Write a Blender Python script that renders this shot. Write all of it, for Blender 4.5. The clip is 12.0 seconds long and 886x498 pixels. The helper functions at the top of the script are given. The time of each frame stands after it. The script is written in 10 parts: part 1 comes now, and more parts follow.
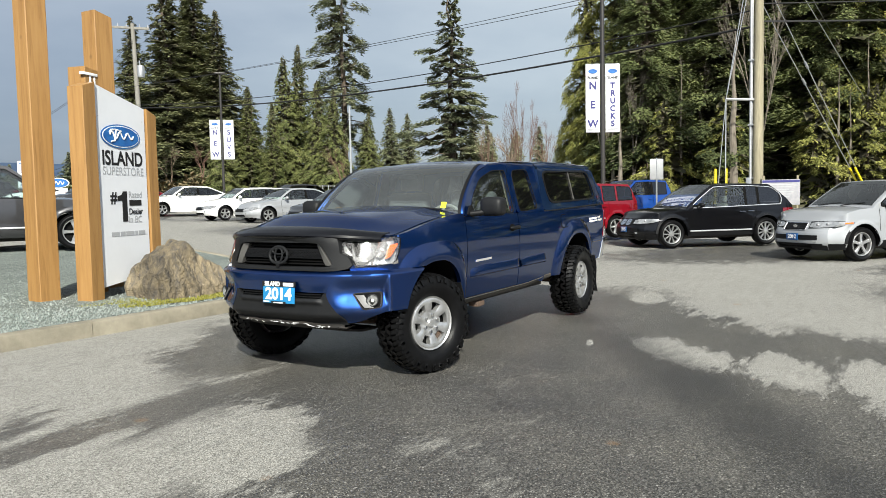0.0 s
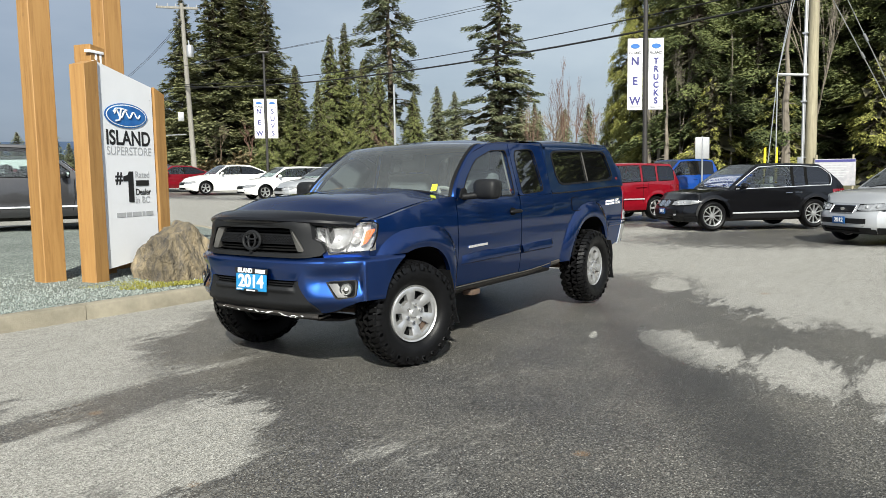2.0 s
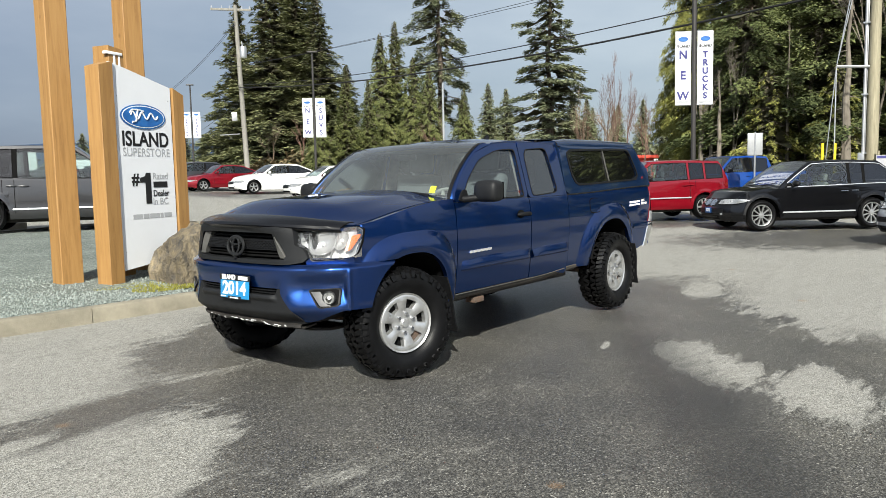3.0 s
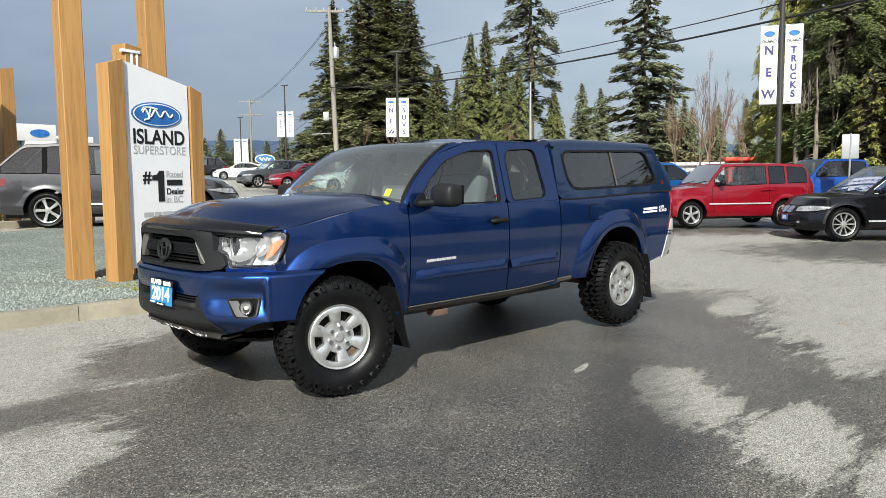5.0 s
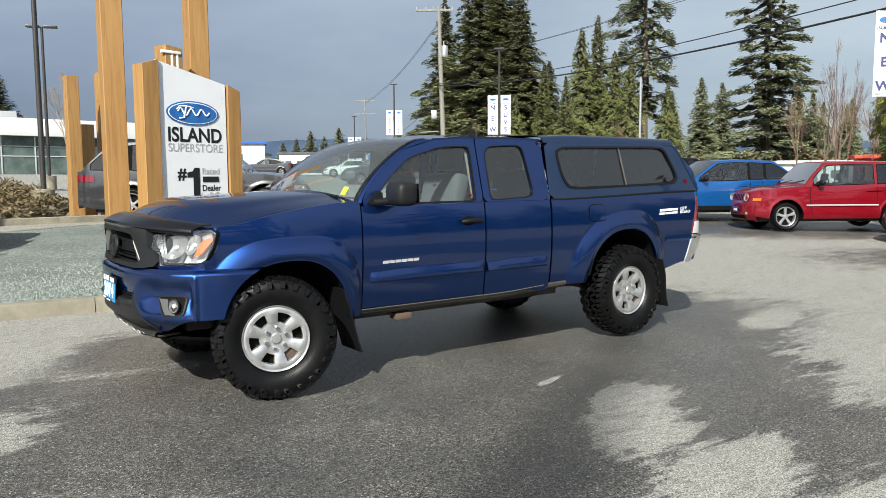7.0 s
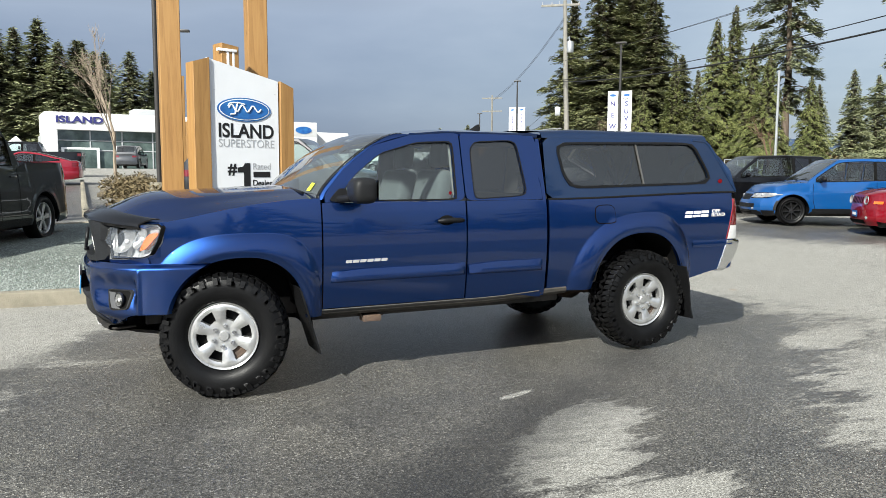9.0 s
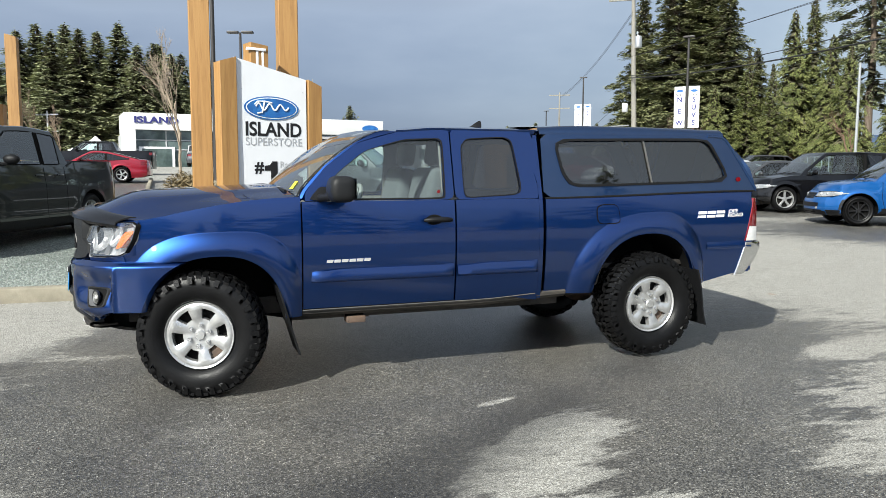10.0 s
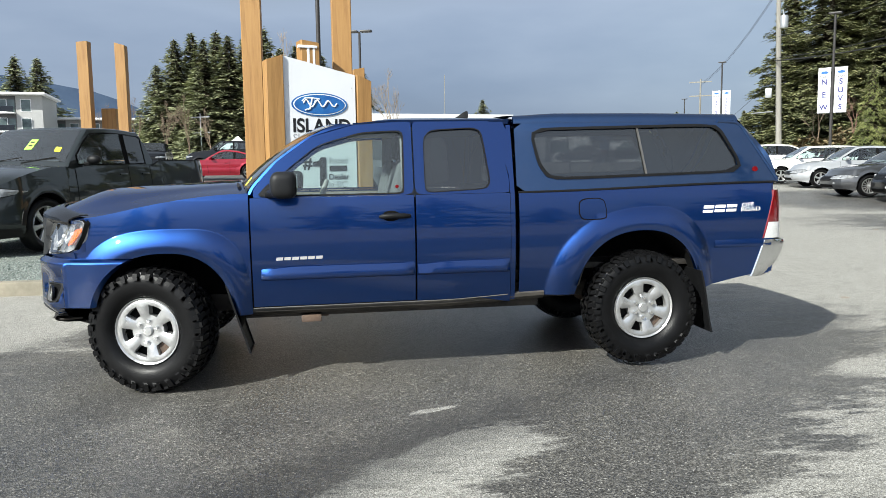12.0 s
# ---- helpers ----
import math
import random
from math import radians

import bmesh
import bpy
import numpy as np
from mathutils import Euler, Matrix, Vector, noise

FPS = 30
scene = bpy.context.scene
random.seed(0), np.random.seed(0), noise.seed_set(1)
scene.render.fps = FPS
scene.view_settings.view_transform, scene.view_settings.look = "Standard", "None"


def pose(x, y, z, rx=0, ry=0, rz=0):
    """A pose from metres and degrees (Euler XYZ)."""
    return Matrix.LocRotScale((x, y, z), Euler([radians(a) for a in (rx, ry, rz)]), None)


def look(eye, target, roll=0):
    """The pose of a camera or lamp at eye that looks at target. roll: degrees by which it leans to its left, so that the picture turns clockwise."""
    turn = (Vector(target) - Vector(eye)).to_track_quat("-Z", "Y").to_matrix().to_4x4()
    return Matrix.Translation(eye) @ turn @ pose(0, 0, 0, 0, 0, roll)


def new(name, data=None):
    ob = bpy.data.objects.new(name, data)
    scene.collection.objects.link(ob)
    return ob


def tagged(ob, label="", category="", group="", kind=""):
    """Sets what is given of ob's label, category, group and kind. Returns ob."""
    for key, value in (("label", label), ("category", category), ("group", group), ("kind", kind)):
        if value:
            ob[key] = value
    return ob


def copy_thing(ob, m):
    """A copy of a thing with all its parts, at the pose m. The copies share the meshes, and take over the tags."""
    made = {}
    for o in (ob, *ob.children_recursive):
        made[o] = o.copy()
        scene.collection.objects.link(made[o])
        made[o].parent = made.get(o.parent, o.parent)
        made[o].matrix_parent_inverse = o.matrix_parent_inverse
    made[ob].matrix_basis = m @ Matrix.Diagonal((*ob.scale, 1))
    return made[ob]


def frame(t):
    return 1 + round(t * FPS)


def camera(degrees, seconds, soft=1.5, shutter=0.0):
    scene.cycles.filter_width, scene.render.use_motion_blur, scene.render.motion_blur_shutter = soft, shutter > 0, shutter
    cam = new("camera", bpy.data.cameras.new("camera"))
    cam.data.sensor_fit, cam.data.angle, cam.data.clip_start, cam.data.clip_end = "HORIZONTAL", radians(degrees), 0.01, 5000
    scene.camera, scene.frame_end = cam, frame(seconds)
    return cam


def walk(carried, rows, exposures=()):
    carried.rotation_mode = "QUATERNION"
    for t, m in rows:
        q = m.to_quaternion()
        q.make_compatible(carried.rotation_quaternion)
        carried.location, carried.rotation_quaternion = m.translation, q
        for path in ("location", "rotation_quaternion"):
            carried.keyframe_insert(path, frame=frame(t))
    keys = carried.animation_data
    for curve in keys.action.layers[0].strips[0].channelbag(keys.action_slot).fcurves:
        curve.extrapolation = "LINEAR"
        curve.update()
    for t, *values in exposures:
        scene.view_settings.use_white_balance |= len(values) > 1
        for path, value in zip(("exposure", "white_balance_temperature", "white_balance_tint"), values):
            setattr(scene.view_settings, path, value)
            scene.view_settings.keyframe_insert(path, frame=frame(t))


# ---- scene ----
cam = camera(60.8, 12.0, soft=0.7)
PATH = [
    (0.0, pose(-5.026, -4.001, 1.367, 86.222, 1.139, -59.180)),
    (0.5, pose(-4.992, -3.978, 1.363, 85.873, 1.122, -58.934)),
    (1.0, pose(-4.896, -4.026, 1.374, 85.449, 1.033, -58.272)),
    (1.5, pose(-4.709, -4.173, 1.390, 85.027, 1.012, -57.045)),
    (2.0, pose(-4.444, -4.220, 1.385, 84.694, 1.005, -55.379)),
    (2.5, pose(-4.201, -4.267, 1.396, 84.574, 1.092, -53.375)),
    (3.0, pose(-3.931, -4.382, 1.406, 84.600, 1.238, -51.305)),
    (5.0, pose(-2.882, -4.835, 1.408, 84.716, 0.545, -43.931)),
    (5.5, pose(-2.623, -4.931, 1.404, 84.668, 0.385, -41.834)),
    (6.0, pose(-2.382, -5.061, 1.410, 84.652, 0.265, -39.566)),
    (6.5, pose(-2.120, -5.226, 1.417, 84.647, 0.333, -37.310)),
    (7.0, pose(-1.855, -5.338, 1.400, 84.623, 0.317, -35.041)),
    (9.0, pose(-0.753, -5.648, 1.395, 84.441, -0.228, -25.046)),
    (9.5, pose(-0.456, -5.714, 1.415, 84.337, -0.271, -22.381)),
    (10.0, pose(-0.170, -5.718, 1.397, 84.277, -0.186, -19.786)),
    (10.5, pose(0.124, -5.729, 1.399, 84.180, 0.083, -17.231)),
    (11.0, pose(0.446, -5.768, 1.401, 84.112, 0.401, -14.655)),
    (11.5, pose(0.746, -5.765, 1.391, 83.978, 0.616, -12.027)),
    (12.0, pose(1.060, -5.764, 1.391, 83.851, 0.678, -9.264)),
]
walk(cam, PATH, exposures=((0.0, 0.43, 6540, 8), (5.0, 0.48, 6530, 8), (6.5, 0.47, 6520, 8), (9.0, 0.61, 6440, 8), (12.0, 0.66, 6330, 7.5)))

# ---------------------------------------------------------------- world and sun
SUN_DIR = Vector((0.775, 0.632, -0.74)).normalized()   # the way the sunlight travels
world = bpy.data.worlds.new("sky")
scene.world = world
world.use_nodes = True
wn, wl = world.node_tree.nodes, world.node_tree.links
wn.clear()
w_out = wn.new("ShaderNodeOutputWorld")
w_bg = wn.new("ShaderNodeBackground")
w_sky = wn.new("ShaderNodeTexSky")
w_sky.sky_type = "NISHITA"
w_sky.sun_disc = False
w_sky.sun_elevation = radians(36.5)
w_sky.sun_rotation = math.atan2(-SUN_DIR.x, -SUN_DIR.y)
w_sky.air_density, w_sky.dust_density, w_sky.ozone_density = 1.0, 2.0, 1.0
w_tc = wn.new("ShaderNodeTexCoord")
w_sep = wn.new("ShaderNodeSeparateXYZ")
wl.new(w_tc.outputs["Generated"], w_sep.inputs[0])
# rain cloud: slate near the hills, paler and broken higher up
w_ramp = wn.new("ShaderNodeValToRGB")
els = w_ramp.color_ramp.elements
els[0].position, els[0].color = 0.0, (0.15, 0.20, 0.30, 1)
els[1].position, els[1].color = 1.0, (0.17, 0.19, 0.22, 1)
for pos, col in ((0.10, (0.21, 0.265, 0.375, 1)), (0.24, (0.33, 0.388, 0.495, 1)), (0.42, (0.30, 0.335, 0.39, 1))):
    e = els.new(pos)
    e.color = col
w_map = wn.new("ShaderNodeMapping")
w_map.inputs["Scale"].default_value = (1.6, 1.6, 5.0)
wl.new(w_tc.outputs["Generated"], w_map.inputs[0])
w_noise = wn.new("ShaderNodeTexNoise")
w_noise.inputs["Scale"].default_value = 1.5
w_noise.inputs["Detail"].default_value = 6
w_noise.inputs["Roughness"].default_value = 0.5
wl.new(w_map.outputs[0], w_noise.inputs["Vector"])
w_add = wn.new("ShaderNodeMath")
w_add.operation = "MULTIPLY_ADD"
w_add.inputs[1].default_value = 0.42
wl.new(w_noise.outputs["Fac"], w_add.inputs[0])
w_sub = wn.new("ShaderNodeMath")
w_sub.operation = "SUBTRACT"
w_sub.inputs[1].default_value = 0.19
wl.new(w_sep.outputs["Z"], w_sub.inputs[0])
wl.new(w_sub.outputs[0], w_add.inputs[2])
wl.new(w_add.outputs[0], w_ramp.inputs[0])
w_skys = wn.new("ShaderNodeVectorMath")
w_skys.operation = "SCALE"
w_skys.inputs["Scale"].default_value = 0.09
wl.new(w_sky.outputs[0], w_skys.inputs[0])
w_mix = wn.new("ShaderNodeMixRGB")
w_mix.inputs[0].default_value = 0.82
wl.new(w_skys.outputs[0], w_mix.inputs[1])
wl.new(w_ramp.outputs[0], w_mix.inputs[2])
# cloud is lighter towards the sun
w_dot = wn.new("ShaderNodeVectorMath")
w_dot.operation = "DOT_PRODUCT"
w_dot.inputs[1].default_value = -SUN_DIR
wl.new(w_tc.outputs["Generated"], w_dot.inputs[0])
w_glow = wn.new("ShaderNodeMapRange")
w_glow.inputs[1].default_value, w_glow.inputs[2].default_value = 0.0, 1.0
w_glow.inputs[3].default_value, w_glow.inputs[4].default_value = 1.0, 2.8
wl.new(w_dot.outputs["Value"], w_glow.inputs[0])
# the cloud thins out and turns whiter to the east
w_east = wn.new("ShaderNodeMapRange")
w_east.inputs[1].default_value, w_east.inputs[2].default_value = 0.30, 0.92
wl.new(w_sep.outputs["X"], w_east.inputs[0])
w_tone = wn.new("ShaderNodeMixRGB")
w_tone.inputs[1].default_value, w_tone.inputs[2].default_value = (0.88, 0.88, 0.89, 1), (1.52, 1.44, 1.26, 1)
wl.new(w_east.outputs[0], w_tone.inputs[0])
w_mul = wn.new("ShaderNodeMixRGB")
w_mul.blend_type = "MULTIPLY"
w_mul.inputs[0].default_value = 1.0
wl.new(w_mix.outputs[0], w_mul.inputs[1])
wl.new(w_tone.outputs[0], w_mul.inputs[2])
w_lit = wn.new("ShaderNodeVectorMath")
w_lit.operation = "SCALE"
wl.new(w_mul.outputs[0], w_lit.inputs[0])
wl.new(w_glow.outputs[0], w_lit.inputs["Scale"])
wl.new(w_lit.outputs[0], w_bg.inputs["Color"])
w_bg.inputs["Strength"].default_value = 0.92
wl.new(w_bg.outputs[0], w_out.inputs[0])

sun_data = bpy.data.lights.new("sun", "SUN")
sun_data.energy, sun_data.angle, sun_data.color = 6.2, radians(0.8), (0.985, 0.965, 0.885)
sun = new("sun", sun_data)
sun.matrix_world = look((-30, -25, 30), Vector((-30, -25, 30)) + SUN_DIR)


# ---------------------------------------------------------------- materials
def mat(name, color=(0.5, 0.5, 0.5), rough=0.5, metal=0.0, spec=0.5, coat=0.0, grain=0.0, scale=8.0, bump=0.0, bscale=60.0,
        color2=None, stains=0.0, trans=0.0, ior=1.45, emit=None, power=0.0, stretch=(1, 1, 1), vary=0.0, rvar=0.0):
    """A principled surface: two colours mixed by noise at two scales, with fine relief."""
    m = bpy.data.materials.new(name)
    m.use_nodes = True
    n, l = m.node_tree.nodes, m.node_tree.links
    b = n["Principled BSDF"]
    b.inputs["Base Color"].default_value = (*color, 1)
    b.inputs["Roughness"].default_value = rough
    b.inputs["Metallic"].default_value = metal
    b.inputs["Specular IOR Level"].default_value = spec
    b.inputs["Coat Weight"].default_value = coat
    b.inputs["Coat Roughness"].default_value = 0.03
    b.inputs["Transmission Weight"].default_value = trans
    b.inputs["IOR"].default_value = ior
    if emit:
        b.inputs["Emission Color"].default_value = (*emit, 1)
        b.inputs["Emission Strength"].default_value = power
    tc = n.new("ShaderNodeTexCoord")
    mp = n.new("ShaderNodeMapping")
    mp.inputs["Scale"].default_value = stretch
    l.new(tc.outputs["Object"], mp.inputs[0])
    last = None
    if grain or stains or color2 or vary:
        c2 = color2 or tuple(c * (1 - grain) for c in color)
        nz = n.new("ShaderNodeTexNoise")
        nz.inputs["Scale"].default_value = scale
        nz.inputs["Detail"].default_value = 8
        nz.inputs["Roughness"].default_value = 0.65
        l.new(mp.outputs[0], nz.inputs["Vector"])
        rp = n.new("ShaderNodeValToRGB")
        rp.color_ramp.elements[0].position, rp.color_ramp.elements[1].position = 0.35, 0.68
        rp.color_ramp.elements[0].color, rp.color_ramp.elements[1].color = (*color, 1), (*c2, 1)
        l.new(nz.outputs["Fac"], rp.inputs[0])
        last = rp.outputs[0]
        if stains:
            nb = n.new("ShaderNodeTexNoise")
            nb.inputs["Scale"].default_value = scale * 0.12
            nb.inputs["Detail"].default_value = 5
            l.new(mp.outputs[0], nb.inputs["Vector"])
            r2 = n.new("ShaderNodeMapRange")
            r2.inputs[1].default_value, r2.inputs[2].default_value = 0.3, 0.7
            r2.inputs[3].default_value, r2.inputs[4].default_value = 1.0 - stains, 1.0 + stains * 0.4
            l.new(nb.outputs["Fac"], r2.inputs[0])
            mul = n.new("ShaderNodeVectorMath")
            mul.operation = "SCALE"
            l.new(last, mul.inputs[0])
            l.new(r2.outputs[0], mul.inputs["Scale"])
            last = mul.outputs[0]
        if vary:
            oi = n.new("ShaderNodeObjectInfo")
            r3 = n.new("ShaderNodeMapRange")
            r3.inputs[3].default_value, r3.inputs[4].default_value = 1 - vary, 1 + vary
            l.new(oi.outputs["Random"], r3.inputs[0])
            mul = n.new("ShaderNodeVectorMath")
            mul.operation = "SCALE"
            l.new(last, mul.inputs[0])
            l.new(r3.outputs[0], mul.inputs["Scale"])
            last = mul.outputs[0]
        l.new(last, b.inputs["Base Color"])
    if rvar:
        nr = n.new("ShaderNodeTexNoise")
        nr.inputs["Scale"].default_value = scale * 0.7
        nr.inputs["Detail"].default_value = 5
        l.new(mp.outputs[0], nr.inputs["Vector"])
        mr = n.new("ShaderNodeMapRange")
        mr.inputs[3].default_value, mr.inputs[4].default_value = max(0.02, rough - rvar), rough + rvar
        l.new(nr.outputs["Fac"], mr.inputs[0])
        l.new(mr.outputs[0], b.inputs["Roughness"])
    if bump:
        nbp = n.new("ShaderNodeTexNoise")
        nbp.inputs["Scale"].default_value = bscale
        nbp.inputs["Detail"].default_value = 4
        l.new(mp.outputs[0], nbp.inputs["Vector"])
        bp = n.new("ShaderNodeBump")
        bp.inputs["Strength"].default_value = bump
        bp.inputs["Distance"].default_value = 0.02
        l.new(nbp.outputs["Fac"], bp.inputs["Height"])
        l.new(bp.outputs[0], b.inputs["Normal"])
    return m


def paint(name, color, metal=0.0, rough=0.32, flake=0.0, coat=1.0, dirt=0.04):
    """Car paint: pigment under clear coat, with a faint film of road dust."""
    m = bpy.data.materials.new(name)
    m.use_nodes = True
    n, l = m.node_tree.nodes, m.node_tree.links
    b = n["Principled BSDF"]
    b.inputs["Metallic"].default_value = metal
    b.inputs["Roughness"].default_value = rough
    b.inputs["Coat Weight"].default_value = coat
    b.inputs["Specular IOR Level"].default_value = 0.5 if metal > 0.6 else 0.08
    b.inputs["Coat Roughness"].default_value = 0.02
    tc = n.new("ShaderNodeTexCoord")
    nz = n.new("ShaderNodeTexNoise")
    nz.inputs["Scale"].default_value = 5.0
    nz.inputs["Detail"].default_value = 9
    nz.inputs["Roughness"].default_value = 0.7
    l.new(tc.outputs["Object"], nz.inputs["Vector"])
    rp = n.new("ShaderNodeValToRGB")
    rp.color_ramp.elements[0].position, rp.color_ramp.elements[1].position = 0.45, 0.85
    dust = tuple(c * (1 - dirt) + d * dirt for c, d in zip(color, (0.20, 0.19, 0.17)))
    rp.color_ramp.elements[0].color, rp.color_ramp.elements[1].color = (*color, 1), (*dust, 1)
    l.new(nz.outputs["Fac"], rp.inputs[0])
    l.new(rp.outputs[0], b.inputs["Base Color"])
    if flake:
        fz = n.new("ShaderNodeTexNoise")
        fz.inputs["Scale"].default_value = 900
        l.new(tc.outputs["Object"], fz.inputs["Vector"])
        bp = n.new("ShaderNodeBump")
        bp.inputs["Strength"].default_value = flake
        bp.inputs["Distance"].default_value = 0.0005
        l.new(fz.outputs["Fac"], bp.inputs["Height"])
        l.new(bp.outputs[0], b.inputs["Normal"])
    return m


def flake_paint(name, color, rough=0.72, body=0.12, dirt=0.0):
    """Metallic car paint: a broad lobe of aligned flakes and a little pigment under smooth clear coat."""
    m = bpy.data.materials.new(name)
    m.use_nodes = True
    n, l = m.node_tree.nodes, m.node_tree.links
    n.clear()
    out = n.new("ShaderNodeOutputMaterial")
    tc = n.new("ShaderNodeTexCoord")
    nz = n.new("ShaderNodeTexNoise")
    nz.inputs["Scale"].default_value = 4.0
    nz.inputs["Detail"].default_value = 9
    nz.inputs["Roughness"].default_value = 0.7
    l.new(tc.outputs["Object"], nz.inputs["Vector"])
    rp = n.new("ShaderNodeValToRGB")
    rp.color_ramp.elements[0].position, rp.color_ramp.elements[1].position = 0.42, 0.85
    dust = tuple(c * (1 - dirt) + d * dirt for c, d in zip(color, (0.20, 0.19, 0.17)))
    rp.color_ramp.elements[0].color, rp.color_ramp.elements[1].color = (*color, 1), (*dust, 1)
    l.new(nz.outputs["Fac"], rp.inputs[0])
    fl = n.new("ShaderNodeBsdfGlossy")
    fl.distribution = "BECKMANN"
    fl.inputs["Roughness"].default_value = rough
    l.new(rp.outputs[0], fl.inputs["Color"])
    df = n.new("ShaderNodeBsdfDiffuse")
    l.new(rp.outputs[0], df.inputs["Color"])
    base = n.new("ShaderNodeMixShader")
    base.inputs[0].default_value = body
    l.new(fl.outputs[0], base.inputs[1])
    l.new(df.outputs[0], base.inputs[2])
    coat = n.new("ShaderNodeBsdfGlossy")
    coat.inputs["Roughness"].default_value = 0.03
    coat.inputs["Color"].default_value = (0.95, 0.95, 0.95, 1)
    fr = n.new("ShaderNodeFresnel")
    fr.inputs[0].default_value = 1.52
    top = n.new("ShaderNodeMixShader")
    l.new(fr.outputs[0], top.inputs[0])
    l.new(base.outputs[0], top.inputs[1])
    l.new(coat.outputs[0], top.inputs[2])
    l.new(top.outputs[0], out.inputs[0])
    return m


def glass(name, tint=(1, 1, 1), clear=0.9, ior=1.52, film=0.0):
    """A thin pane: mostly see-through, with a real mirror-like surface over it."""
    m = bpy.data.materials.new(name)
    m.use_nodes = True
    n, l = m.node_tree.nodes, m.node_tree.links
    n.clear()
    out = n.new("ShaderNodeOutputMaterial")
    tr = n.new("ShaderNodeBsdfTransparent")
    tr.inputs[0].default_value = (*[c * clear for c in tint], 1)
    gl = n.new("ShaderNodeBsdfGlossy")
    gl.inputs["Roughness"].default_value = 0.02
    fr = n.new("ShaderNodeFresnel")
    fr.inputs[0].default_value = ior
    mx = n.new("ShaderNodeMixShader")
    # both faces of the pane reflect: 2F / (1 + F)
    up = n.new("ShaderNodeMath")
    up.operation = "ADD"
    up.inputs[1].default_value = 1.0
    l.new(fr.outputs[0], up.inputs[0])
    dv = n.new("ShaderNodeMath")
    dv.operation = "DIVIDE"
    l.new(fr.outputs[0], dv.inputs[0])
    l.new(up.outputs[0], dv.inputs[1])
    tw = n.new("ShaderNodeMath")
    tw.operation = "MULTIPLY"
    tw.inputs[1].default_value = 2.0
    l.new(dv.outputs[0], tw.inputs[0])
    l.new(tw.outputs[0], mx.inputs[0])
    if film:
        # a thin pale film: road dust, and a stand-in for sky reflected in the windscreen
        df = n.new("ShaderNodeBsdfDiffuse")
        df.inputs[0].default_value = (0.52, 0.55, 0.52, 1)
        tc = n.new("ShaderNodeTexCoord")
        nz = n.new("ShaderNodeTexNoise")
        nz.inputs["Scale"].default_value = 3.0
        nz.inputs["Detail"].default_value = 5
        l.new(tc.outputs["Object"], nz.inputs["Vector"])
        mr = n.new("ShaderNodeMapRange")
        mr.inputs[3].default_value, mr.inputs[4].default_value = film * 0.5, film * 1.5
        l.new(nz.outputs["Fac"], mr.inputs[0])
        dm = n.new("ShaderNodeMixShader")
        l.new(mr.outputs[0], dm.inputs[0])
        l.new(tr.outputs[0], dm.inputs[1])
        l.new(df.outputs[0], dm.inputs[2])
        l.new(dm.outputs[0], mx.inputs[1])
    else:
        l.new(tr.outputs[0], mx.inputs[1])
    l.new(gl.outputs[0], mx.inputs[2])
    l.new(mx.outputs[0], out.inputs[0])
    return m


